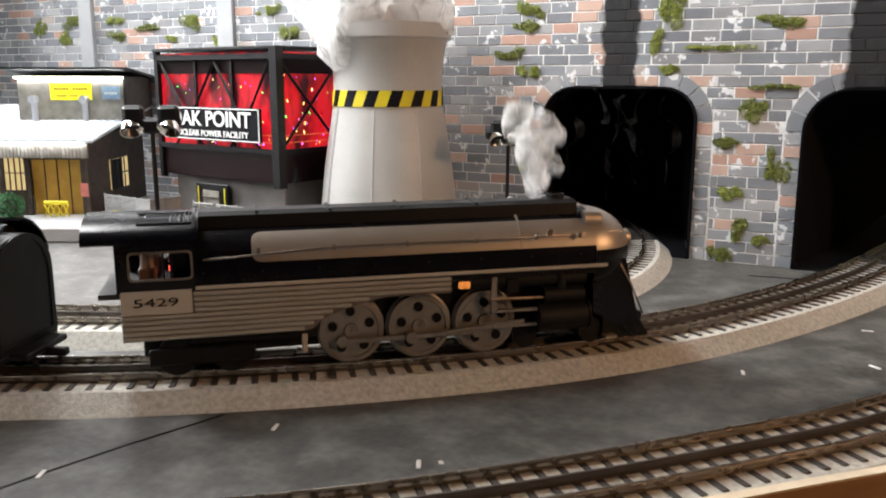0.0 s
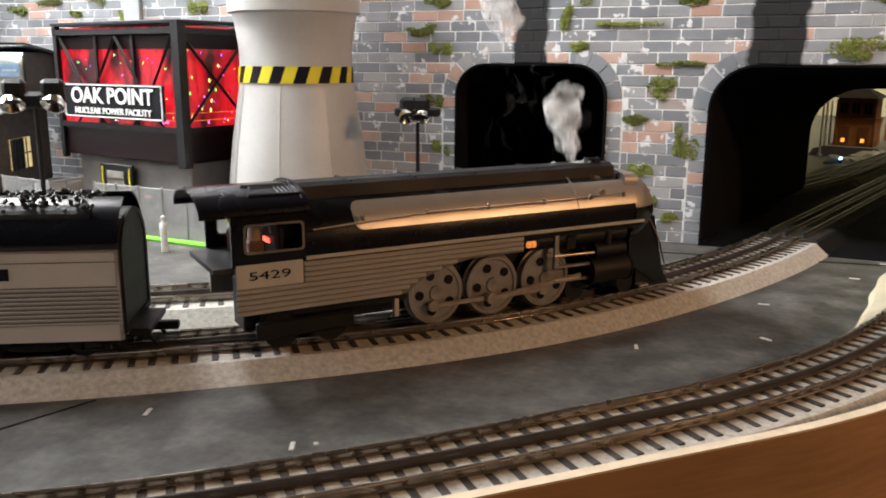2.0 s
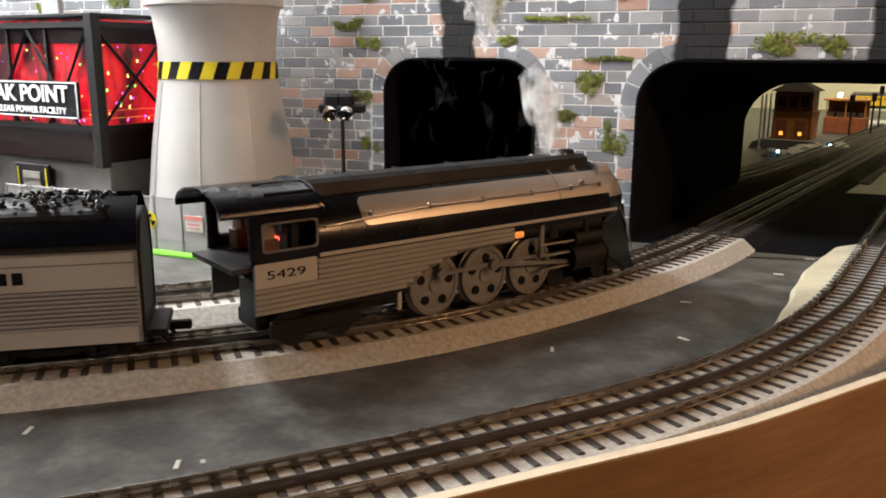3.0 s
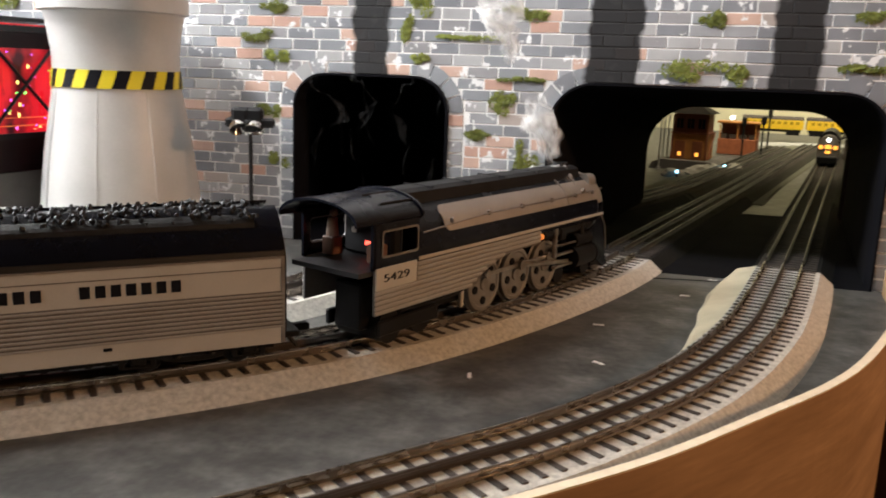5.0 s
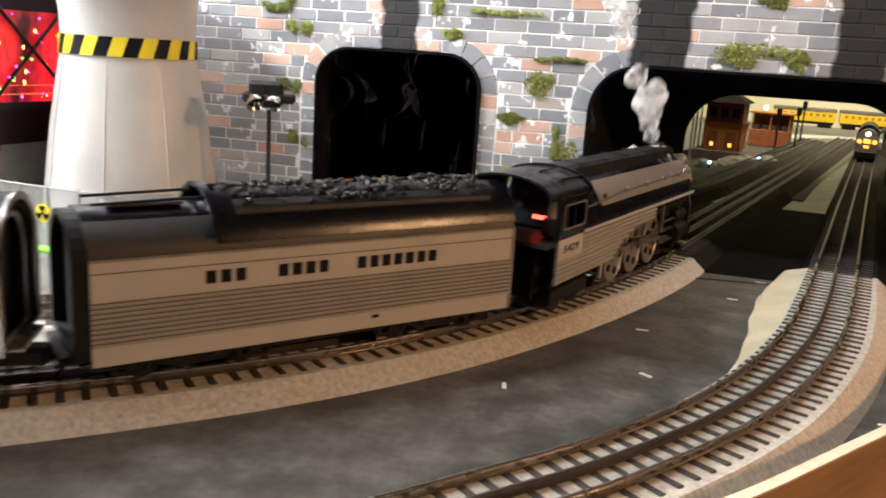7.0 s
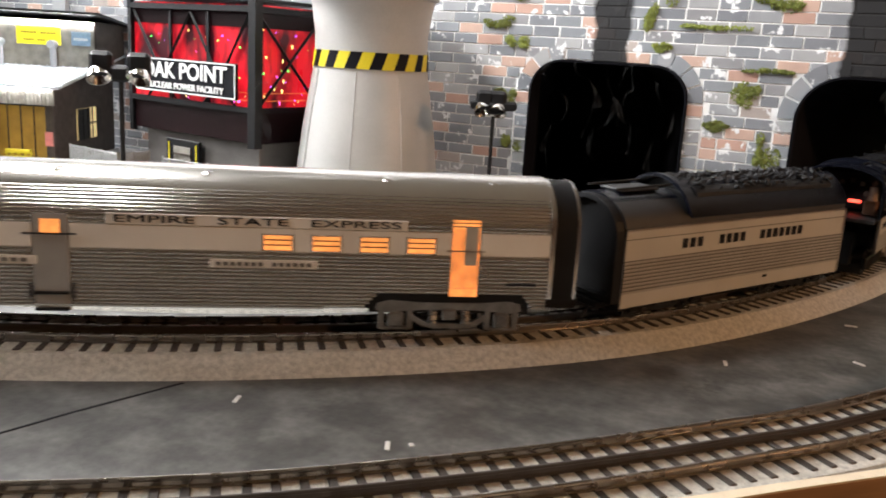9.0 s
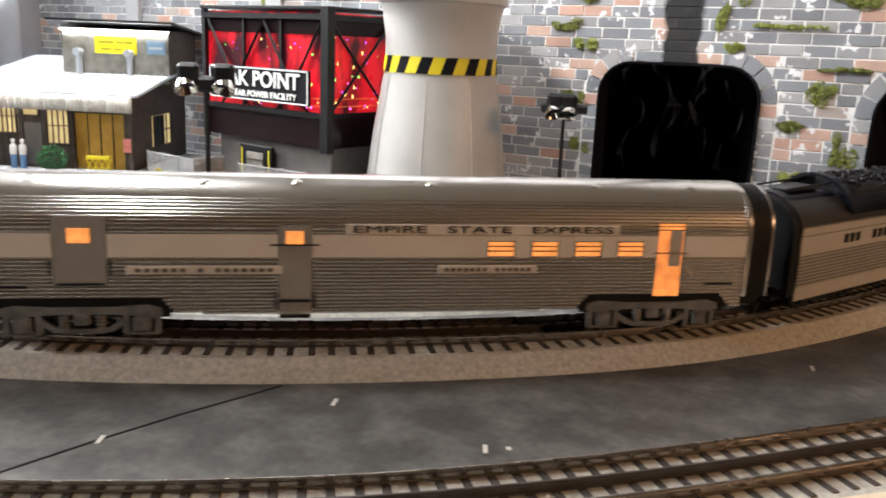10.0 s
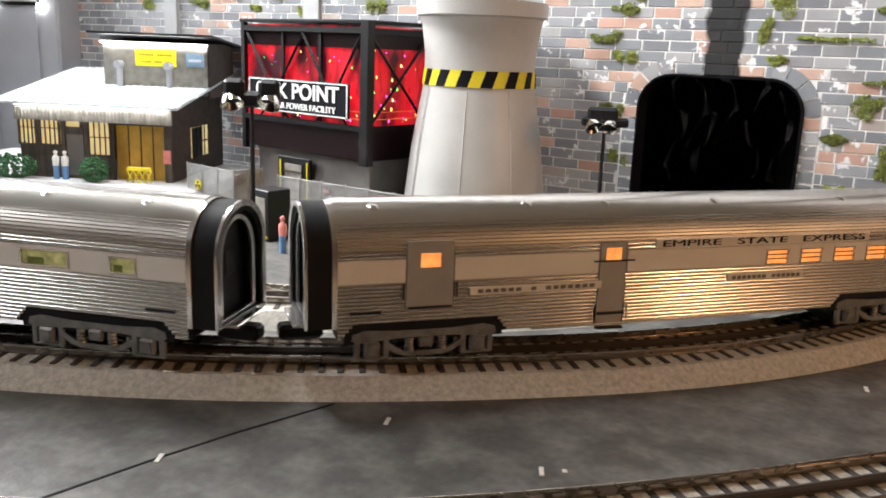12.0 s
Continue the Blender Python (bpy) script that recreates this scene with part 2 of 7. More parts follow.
def track(name, path, label, foam_edge=False):
    base = thing(name, label, "train track", "toy train tracks")
    bed = [(-0.031, 0.0), (-0.0240, 0.0104), (0.034, 0.0104), (0.047, 0.0)]
    # The middle run carries tunnel and portal shade in its black colour.
    for lo, hi, m, words in ((-9, WALL_Y + 0.03, M_ROADBED, "pale speckled ballast roadbed"), (WALL_Y, TUNNEL_END + 0.13, M_TUNNELBED, "roadbed in and just past the tunnel, black for the shade there"), (TUNNEL_END + 0.10, 9, M_FARBED, "dull olive roadbed beyond the tunnel")):
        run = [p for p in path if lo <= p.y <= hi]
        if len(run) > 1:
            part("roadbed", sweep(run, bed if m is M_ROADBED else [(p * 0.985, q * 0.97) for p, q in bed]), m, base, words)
    for off, wide, m, z in ((-0.0168, 0.0010, M_RAIL, RAILTOP), (0.0168, 0.0010, M_RAIL, RAILTOP), (0, 0.0010, M_CENTRE, RAILTOP - 0.0003)):
        sec = [(off - 0.0015, 0.0110), (off - 0.0015, 0.0116), (off - 0.0006, 0.0122), (off - 0.0006, 0.0140), (off - wide, z - 0.0012), (off - wide * 0.9, z - 0.0004), (off - wide * 0.4, z), (off + wide * 0.4, z), (off + wide * 0.9, z - 0.0004), (off + wide, z - 0.0012), (off + 0.0006, 0.0140), (off + 0.0006, 0.0122), (off + 0.0015, 0.0116), (off + 0.0015, 0.0110)]
        # Rails past the wall take the darker copy, shade put into their colour.
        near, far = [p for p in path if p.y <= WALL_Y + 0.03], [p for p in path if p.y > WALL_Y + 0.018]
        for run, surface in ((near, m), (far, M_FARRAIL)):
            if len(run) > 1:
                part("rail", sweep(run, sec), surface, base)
    if foam_edge:
        near = [p for p in path if 0.76 < p.y < 1.10]
        bm = bmesh.new()
        for i in range(len(near) - 1):
            ring = []
            for j in (i, i + 1):
                f = j / (len(near) - 1)
                d = (near[min(j + 1, len(near) - 1)] - near[max(j - 1, 0)]).normalized()
                far = 0.0308 + 0.022 * math.sin(math.pi * min(f * 0.72, 1)) ** 1.4 + 0.0009 * math.sin(31 * f) * math.sin(math.pi * f)
                ring.append([bm.verts.new((near[j].x - d.y * o, near[j].y + d.x * o, z)) for o, z in ((far, 0.0), (far - 0.004, 0.0048), (0.0235, 0.0102), (0.0235, 0.0))])
            for k in range(4):
                bm.faces.new((ring[0][k], ring[0][(k + 1) % 4], ring[1][(k + 1) % 4], ring[1][k]))
        bmesh.ops.remove_doubles(bm, verts=bm.verts, dist=1e-6)
        part("bare_edge", bm, M_FOAM, base, "bare cream foam edge")
    tie = finish("tie", box(0.0040, 0.0535, 0.0038, 0, -0.0032, 0.0074, 0.0005), M_TIE)
    for p, turn in even(path, 0.0116)[:298]:
        ob = new("tie", tie)
        ob.parent = base
        ob.matrix_basis = pose(p.x, p.y, random.uniform(-0.0003, 0.0001), 0, 0, turn + random.uniform(-1.2, 1.2))
    return base


# ---- table, fence and tunnel wall ----
EDGE = smooth_line([(-0.75, -0.06), (-0.42, 0.085), (-0.2, 0.195), (-0.06, 0.285), (0.04, 0.365), (0.127, 0.453), (0.188, 0.517), (0.251, 0.584), (0.305, 0.656), (0.345, 0.712), (0.374, 0.765), (0.405, 0.841), (0.424, 0.899), (0.443, 0.986), (0.452, 1.055)])


def table_top():
    bm = bmesh.new()
    rim = [bm.verts.new((p.x, p.y, 0)) for p in EDGE]
    rim += [bm.verts.new(p) for p in ((1.3, 1.06, 0), (1.9, 3.6, 0), (-2.2, 3.6, 0), (-2.2, -0.06, 0))]
    face = bm.faces.new(rim)
    made = bmesh.ops.extrude_face_region(bm, geom=[face])
    bmesh.ops.translate(bm, verts=[v for v in made["geom"] if isinstance(v, bmesh.types.BMVert)], vec=(0, 0, -0.018))
    tagged(part("ground", bm, M_TABLE), "dark grey painted train table top with pale scuffs", "table top", kind="structure")


def fence_board():
    board = thing("edge_board", "bent plywood edge board with a pale cut top, along the table", "edge board", kind="structure")
    outer = [(0.0005, -0.16), (0.0005, 0.0215), (0.0055, 0.0215), (0.0055, -0.16)]
    part("board", sweep(EDGE, outer), M_PLY, board)
    part("cut_edge", sweep(EDGE, [(0.0003, 0.0212), (0.0003, 0.0222), (0.0057, 0.0222), (0.0057, 0.0212)]), M_PLYEDGE, board, "pale cut plywood edge")


TUNNELS = ((-0.140, 0.031, 0.181, 0.036), (0.132, 0.444, 0.181, 0.044))


def arch(x0, x1, top, r, grow=0.0, steps=8):
    """The outline of a tunnel mouth, from its left foot over the top to its right foot."""
    x0, x1, top, r = x0 - grow, x1 + grow, top + grow, r + grow
    pts = [(x0, -0.002)]
    for k in range(steps + 1):
        a = math.pi - math.pi / 2 * k / steps
        pts.append((x0 + r + r * math.cos(a), top - r + r * math.sin(a)))
    for k in range(steps + 1):
        a = math.pi / 2 - math.pi / 2 * k / steps
        pts.append((x1 - r + r * math.cos(a), top - r + r * math.sin(a)))
    return pts + [(x1, -0.002)]


def holed(outer, holes, y0, y1):
    cu = bpy.data.curves.new("holed", "CURVE")
    cu.dimensions, cu.fill_mode, cu.extrude = "2D", "BOTH", abs(y1 - y0) / 2
    for loop in (outer, *holes):
        sp = cu.splines.new("POLY")
        sp.points.add(len(loop) - 1)
        for q, (x, z) in zip(sp.points, loop):
            q.co = (x, z, 0, 1)
        sp.use_cyclic_u = True
    tmp = bpy.data.objects.new("holed", cu)
    scene.collection.objects.link(tmp)
    bpy.context.view_layer.update()
    me = bpy.data.meshes.new_from_object(tmp.evaluated_get(bpy.context.evaluated_depsgraph_get()))
    bpy.data.objects.remove(tmp)
    me.transform(pose(0, (y0 + y1) / 2, 0, 90, 0, 0))
    return me


def brick_material():
    m = bpy.data.materials.new("painted_brick")
    m.use_nodes = True
    n, l = m.node_tree.nodes, m.node_tree.links
    b = n["Principled BSDF"]
    geo, info, tc = n.new("ShaderNodeNewGeometry"), n.new("ShaderNodeObjectInfo"), n.new("ShaderNodeTexCoord")
    add = n.new("ShaderNodeMath")
    add.operation = "ADD"
    l.new(geo.outputs["Random Per Island"], add.inputs[0])
    l.new(info.outputs["Random"], add.inputs[1])
    frac = n.new("ShaderNodeMath")
    frac.operation = "FRACT"
    l.new(add.outputs[0], frac.inputs[0])
    ramp = n.new("ShaderNodeValToRGB")
    ramp.color_ramp.interpolation = "CONSTANT"
    e = ramp.color_ramp.elements
    e[0].position, e[0].color = 0.0, (0.23, 0.245, 0.265, 1)
    e[1].position, e[1].color = 0.25, (0.29, 0.30, 0.315, 1)
    for at, c in ((0.45, (0.19, 0.20, 0.22)), (0.62, (0.36, 0.365, 0.37)), (0.76, (0.25, 0.25, 0.26)), (0.86, (0.52, 0.36, 0.29)), (0.92, (0.46, 0.29, 0.23)), (0.97, (0.38, 0.33, 0.30))):
        q = e.new(at)
        q.color = (*c, 1)
    l.new(frac.outputs[0], ramp.inputs[0])
    noises = []
    for scale, detail in ((26, 4), (75, 6), (900, 2)):
        q = n.new("ShaderNodeTexNoise")
        q.inputs["Scale"].default_value, q.inputs["Detail"].default_value = scale, detail
        l.new(geo.outputs["Position"], q.inputs["Vector"])
        noises.append(q)
    smear = n.new("ShaderNodeMapRange")
    smear.inputs[1].default_value, smear.inputs[2].default_value = 0.625, 0.66
    l.new(noises[1].outputs["Fac"], smear.inputs[0])
    tone = n.new("ShaderNodeMix")
    tone.data_type = "RGBA"
    tone.inputs[7].default_value = (0.75, 0.76, 0.77, 1)
    l.new(smear.outputs[0], tone.inputs[0])
    dull = n.new("ShaderNodeHueSaturation")
    mottle = n.new("ShaderNodeMapRange")
    mottle.inputs[3].default_value, mottle.inputs[4].default_value = 0.65, 1.35
    l.new(noises[0].outputs["Fac"], mottle.inputs[0])
    l.new(mottle.outputs[0], dull.inputs["Value"])
    l.new(ramp.outputs[0], dull.inputs["Color"])
    l.new(dull.outputs[0], tone.inputs[6])
    soot = soot_mask(n, l, geo.outputs["Position"])
    black = n.new("ShaderNodeMix")
    black.data_type = "RGBA"
    black.inputs[7].default_value = (0.006, 0.006, 0.007, 1)
    l.new(soot, black.inputs[0])
    l.new(tone.outputs[2], black.inputs[6])
    l.new(black.outputs[2], b.inputs["Base Color"])
    b.inputs["Roughness"].default_value = 0.75
    bp = n.new("ShaderNodeBump")
    bp.inputs["Strength"].default_value, bp.inputs["Distance"].default_value = 0.4, 0.0006
    l.new(noises[2].outputs["Fac"], bp.inputs["Height"])
    l.new(bp.outputs[0], b.inputs["Normal"])
    return m


SOOT = ((-0.055, 0.019), (0.192, 0.024), (0.355, 0.022))


def soot_mask(n, l, position):
    """Smoke stains that were painted on the wall above each track: their share, 0 to 1."""
    sep = n.new("ShaderNodeSeparateXYZ")
    l.new(position, sep.inputs[0])
    wob = n.new("ShaderNodeTexNoise")
    wob.inputs["Scale"].default_value = 45
    l.new(position, wob.inputs["Vector"])
    total = None
    for x, half in SOOT:
        d = n.new("ShaderNodeMath")
        d.operation = "SUBTRACT"
        d.inputs[1].default_value = x
        l.new(sep.outputs[0], d.inputs[0])
        a = n.new("ShaderNodeMath")
        a.operation = "ABSOLUTE"
        l.new(d.outputs[0], a.inputs[0])
        w = n.new("ShaderNodeMath")
        w.operation = "MULTIPLY_ADD"
        w.inputs[1].default_value, w.inputs[2].default_value = 0.016, -0.008
        l.new(wob.outputs["Fac"], w.inputs[0])
        s = n.new("ShaderNodeMath")
        s.operation = "ADD"
        l.new(a.outputs[0], s.inputs[0])
        l.new(w.outputs[0], s.inputs[1])
        r = n.new("ShaderNodeMapRange")
        r.inputs[1].default_value, r.inputs[2].default_value = half - 0.002, half + 0.002
        r.inputs[3].default_value, r.inputs[4].default_value = 0.985, 0.0
        l.new(s.outputs[0], r.inputs[0])
        if total is None:
            total = r.outputs[0]
        else:
            top = n.new("ShaderNodeMath")
            top.operation = "MAXIMUM"
            l.new(total, top.inputs[0])
            l.new(r.outputs[0], top.inputs[1])
            total = top.outputs[0]
    above = n.new("ShaderNodeMapRange")
    above.inputs[1].default_value, above.inputs[2].default_value = 0.176, 0.18
    l.new(sep.outputs[2], above.inputs[0])
    both = n.new("ShaderNodeMath")
    both.operation = "MULTIPLY"
    l.new(total, both.inputs[0])
    l.new(above.outputs[0], both.inputs[1])
    return both.outputs[0]


def mortar_material():
    m = mat("white_mortar", (0.88, 0.88, 0.87), 0.85, vary=0.2, scale=60)
    n, l = m.node_tree.nodes, m.node_tree.links
    b = n["Principled BSDF"]
    geo = n.new("ShaderNodeNewGeometry")
    mix = n.new("ShaderNodeMix")
    mix.data_type = "RGBA"
    mix.inputs[7].default_value = (0.010, 0.010, 0.011, 1)
    old = b.inputs["Base Color"].links[0].from_socket
    l.new(soot_mask(n, l, geo.outputs["Position"]), mix.inputs[0])
    l.new(old, mix.inputs[6])
    l.new(mix.outputs[2], b.inputs["Base Color"])
    return m


M_BRICK, M_MORTAR = brick_material(), mortar_material()
RING = 0.015


def tunnel_wall():
    outer = [(-1.75, -0.002), (0.75, -0.002), (0.75, 0.62), (-1.75, 0.62)]
    me = holed(outer, [arch(*t) for t in TUNNELS], WALL_Y, WALL_Y + 0.02)
    me.materials.clear()
    me.materials.append(M_MORTAR)
    wall = tagged(new("wall_north", me), "grey and rust painted brick wall with two tunnel mouths", "brick wall", kind="structure")
    rng = random.Random(4)
    spans = []
    row_h, length, gap, deep = 0.0113, 0.0300, 0.0012, 0.0006
    rows = int(0.34 / row_h)
    for i in range(rows):
        z0, z1 = i * row_h + gap / 2, (i + 1) * row_h - gap / 2
        zc = (z0 + z1) / 2
        blocked = []
        for x0, x1, top, r in TUNNELS:
            if zc < top + 0.003:
                grow = RING + 0.0012
                if zc > top - r:
                    reach = math.sqrt(max((r + grow) ** 2 - (zc - top + r) ** 2, 0))
                    blocked.append((x0 + r - reach, x1 - r + reach))
                else:
                    blocked.append((x0 - grow, x1 + grow))
        x = -1.7 + (0.5 * length if i % 2 else 0)
        while x < 0.72:
            w = length * rng.choice((0.97, 1.0, 1.0, 1.04))
            a, b = x, x + w - gap
            x += w
            pieces = [(a, b)]
            for lo, hi in blocked:
                pieces = [q for p, s in pieces for q in ((p, min(s, lo - gap)), (max(p, hi + gap), s)) if q[1] - q[0] > 0.004]
            spans += [(p, s, z0, z1) for p, s in pieces]
    rest_quads = []
    shared = {}
    made = 0
    for a, b, z0, z1 in spans:
        d = deep * rng.uniform(0.6, 1.3)
        if -0.175 < (a + b) / 2 < 0.135 and z0 < 0.30 and made < 298:
            key = round((b - a) * 500)
            if key not in shared:
                w = key / 500
                shared[key] = finish("brick", box(w, deep * 2, row_h - gap, 0, 0, -(row_h - gap) / 2, 0.0004), M_BRICK)
            ob = new("brick", shared[key])
            ob.parent = wall
            ob.matrix_basis = pose((a + b) / 2, WALL_Y - d + deep, (z0 + z1) / 2, rng.uniform(-1, 1), rng.uniform(-0.6, 0.6), 0)
            made += 1
        else:
            rest_quads.append((a, b, z0, z1, d))
    verts, faces = [], []
    for a, b, z0, z1, d in rest_quads:
        k = len(verts)
        c = 0.0004
        verts += [(a, WALL_Y, z0), (b, WALL_Y, z0), (b, WALL_Y, z1), (a, WALL_Y, z1), (a + c, WALL_Y - d, z0 + c), (b - c, WALL_Y - d, z0 + c), (b - c, WALL_Y - d, z1 - c), (a + c, WALL_Y - d, z1 - c)]
        faces += [(k + 4, k + 5, k + 6, k + 7), (k, k + 1, k + 5, k + 4), (k + 1, k + 2, k + 6, k + 5), (k + 2, k + 3, k + 7, k + 6), (k + 3, k, k + 4, k + 7)]
    me = bpy.data.meshes.new("brickwork")
    me.from_pydata(verts, [], faces)
    me.materials.append(M_BRICK)
    tagged(new("brickwork", me), kind="stuff").parent = wall
    # stones round each mouth
    for x0, x1, top, r in TUNNELS:
        inner, outer = arch(x0, x1, top, r), arch(x0, x1, top, r, RING)
        inner[0], outer[0] = (x0, 0.0), (x0 - RING, 0.0)
        inner[-1], outer[-1] = (x1, 0.0), (x1 + RING, 0.0)
        legs = []
        for i, o, j, q in ((inner[0], outer[0], inner[1], outer[1]), (inner[-1], outer[-1], inner[-2], outer[-2])):
            n = 11
            for k in range(n):
                f, g = k / n + 0.005, (k + 1) / n - 0.012
                cut = lambda a, b, t: (a[0] + (b[0] - a[0]) * t, a[1] + (b[1] - a[1]) * t)
                legs.append((cut(i, j, f), cut(o, q, f), cut(o, q, g), cut(i, j, g)))
        m = len(inner)
        for side in (1, -1):
            for k in range(1, 8, 2):
                a, b = (k, k + 2) if side == 1 else (m - 1 - k, m - 3 - k)
                w0, w1 = 0.10, 0.90
                mid = a + side
                mixp = lambda p, q, t: (p[0] + (q[0] - p[0]) * t, p[1] + (q[1] - p[1]) * t)
                legs.append((mixp(inner[a], inner[mid], w0), mixp(outer[a], outer[mid], w0), outer[mid], mixp(outer[mid], outer[b], w1), mixp(inner[mid], inner[b], w1), inner[mid]))
        for stone in legs:
            part("arch_stone", prism(stone, WALL_Y - 0.0012 * rng.uniform(0.7, 1.2), WALL_Y + 0.001, "y"), M_BRICK, wall)
    for x in (-0.874, -0.60):
        part("pilaster", box(0.028, 0.008, 0.36, x, WALL_Y - 0.003, 0, 0.001), M_PILASTER, wall, "plain pale grey pilaster strip")
    # liners: black card tubes that follow the tracks
    for k, (x0, x1, top, r) in enumerate(TUNNELS):
        ins = arch(x0, x1, top, r, -0.0025)
        depth, slide, slim = ((0.42, -0.11, 0.0), (0.40, 0.068, 0.03))[k]
        bm = bmesh.new()
        rings = []
        for f, step in ((0.0, -0.005), (0.0, 0.022), (0.5, 0.0), (1.0, 0.0)):
            y = WALL_Y + step + depth * f
            mid = (x0 + x1) / 2
            go = lambda p: (mid + (p[0] - mid) * (1 - 0.13 * f * (k == 1)) + slide * f, y, max(p[1], 0.0) * (1 - 0.16 * f * (k == 1)))
            bend = r * (1 + 0.7 * f)
            rings.append([[bm.verts.new(go(p)) for p in arch(x0, x1, top, bend, grow)] for grow in (-0.0025, -0.0004)])
        for lo, hi in zip(rings, rings[1:]):
            for u in (0, 1):
                for q in range(len(ins) - 1):
                    bm.faces.new((lo[u][q], lo[u][q + 1], hi[u][q + 1], hi[u][q]))
        for end in (rings[0], rings[-1]):
            for q in range(len(ins) - 1):
                bm.faces.new((end[0][q], end[0][q + 1], end[1][q + 1], end[1][q]))
        if k == 0:
            bm.faces.new(rings[-1][0])
        part("tunnel_liner", bm, M_BLACKPAINT, wall, "matt black tunnel lining")
        shift = (-0.11, 0.068)[k]
        part("tunnel_floor", prism([(x0, WALL_Y - 0.004), (x1, WALL_Y - 0.004), (x1 + shift, TUNNEL_END), (x0 + shift, TUNNEL_END)], -0.001, 0.0006, "z"), M_BLACKPAINT, wall, "matt black tunnel floor")


M_PILASTER = mat("grey_pilaster_paint", (0.42, 0.43, 0.44), 0.8, vary=0.12, scale=40)


def room():
    for nm, dims, m in (("wall_back", ((5.6, 0.05, 2.6), (0, 3.9, -0.75)), M_CREAM), ("wall_left", ((0.05, 7.2, 2.6), (-2.8, 0.3, -0.75)), M_BROWN), ("wall_right", ((0.05, 7.2, 2.6), (2.8, 0.3, -0.75)), M_BROWN), ("wall_south", ((5.6, 0.05, 2.6), (0, -3.3, -0.75)), M_BROWN), ("floor", ((5.6, 7.2, 0.05), (0, 0.3, -0.8)), M_BROWN), ("ceiling", ((5.6, 7.2, 0.05), (0, 0.3, 1.85)), M_CREAM)):
        (sx, sy, sz), (x, y, z) = dims
        tagged(part(nm, box(sx, sy, sz, x, y, z), m), "plain room surface around the layout", "room shell", kind="structure")


table_top()
fence_board()
tunnel_wall()
room()
track("train_track", LINE_A, "three-rail toy train track curving into the wide tunnel")
track("train_track", LINE_B, "three-rail toy train track along the plywood edge board", True)
track("train_track", LINE_C, "three-rail toy train track curving into the narrow tunnel")
track("train_track", LINE_D, "three-rail toy train track beyond the tunnel")


# ---- the train ----
def arc_shell(x0, x1, r, zc, a0, a1, thick=0.0006, seg=14, bm=None):
    """A curved plate about the length axis, from angle a0 to a1 (degrees up from the right side)."""
    ins, out = [], []
    for k in range(seg + 1):
        a = radians(a0 + (a1 - a0) * k / seg)
        out.append((-(r + thick) * math.cos(a), zc + (r + thick) * math.sin(a)))
        ins.append((-(r - 0.001) * math.cos(a), zc + (r - 0.001) * math.sin(a)))
    return prism(out + ins[::-1], x0, x1, "x", bm)


def roof_section(half, eave, rise, thick=0.0014, seg=20):
    """An arched sheet of some thickness, with its eaves turned down."""
    top = [(-half * math.cos(math.pi * k / seg), eave + rise * math.sin(math.pi * k / seg)) for k in range(seg + 1)]
    under = [(p * (1 - thick / half), q - thick) for p, q in top]
    return top + under[::-1]


def round_panel(x0, x1, r, zc, a0, a1, corner, seg=16):
    """A curved plate about the length axis whose rear corners are rounded; y to the minus side."""
    bm = bmesh.new()
    high = radians(a1 - a0) * r
    rings = []
    for k in range(seg + 1):
        f = 0.5 - 0.5 * math.cos(math.pi * k / seg)
        d = min(f, 1 - f) * high
        back = corner - math.sqrt(max(corner**2 - (corner - min(d, corner)) ** 2, 0))
        a = radians(a0 + (a1 - a0) * f)
        rings.append([bm.verts.new((x, -q * math.cos(a), zc + q * math.sin(a))) for x, q in ((x0 + back, r), (x1, r), (x1, r - 0.0015), (x0 + back, r - 0.0015))])
    for lo, hi in zip(rings, rings[1:]):
        for k in range(4):
            bm.faces.new((lo[k], lo[(k + 1) % 4], hi[(k + 1) % 4], hi[k]))
    bm.faces.new(rings[0])
    bm.faces.new(rings[-1][::-1])
    return bm


def dome_section(half, low, shoulder, crown, seg=14):
    """A body section: upright sides to the shoulder, then an arched top."""
    pts = [(-half, low)]
    for k in range(seg + 1):
        a = math.pi - math.pi * k / seg
        pts.append((half * math.cos(a), shoulder + (crown - shoulder) * math.sin(a)))
    return pts + [(half, low)]


def wheel_mesh(r, wide, holes=5):
    """A disc wheel with rim, flange and round lightening holes, about the y axis."""
    bm = bmesh.new()
    prof = [(0.0005, wide / 2), (r * 0.22, wide / 2 + 0.0006), (r * 0.24, wide / 2 - 0.0004), (r * 0.82, wide / 2 - 0.0006), (r * 0.86, wide / 2 + 0.0002), (r * 0.98, wide / 2), (r, wide / 2 - 0.0005), (r, -wide / 2 + 0.0014), (r + 0.0012, -wide / 2 + 0.0010), (r + 0.0012, -wide / 2), (0.0005, -wide / 2)]
    lathe(prof, 36, bm)
    bmesh.ops.rotate(bm, verts=bm.verts, cent=(0, 0, 0), matrix=Matrix.Rotation(radians(90), 3, "X"))
    return bm


DRIVERS = (-0.0445, -0.0005, 0.0435)
WHEEL_R = 0.0205


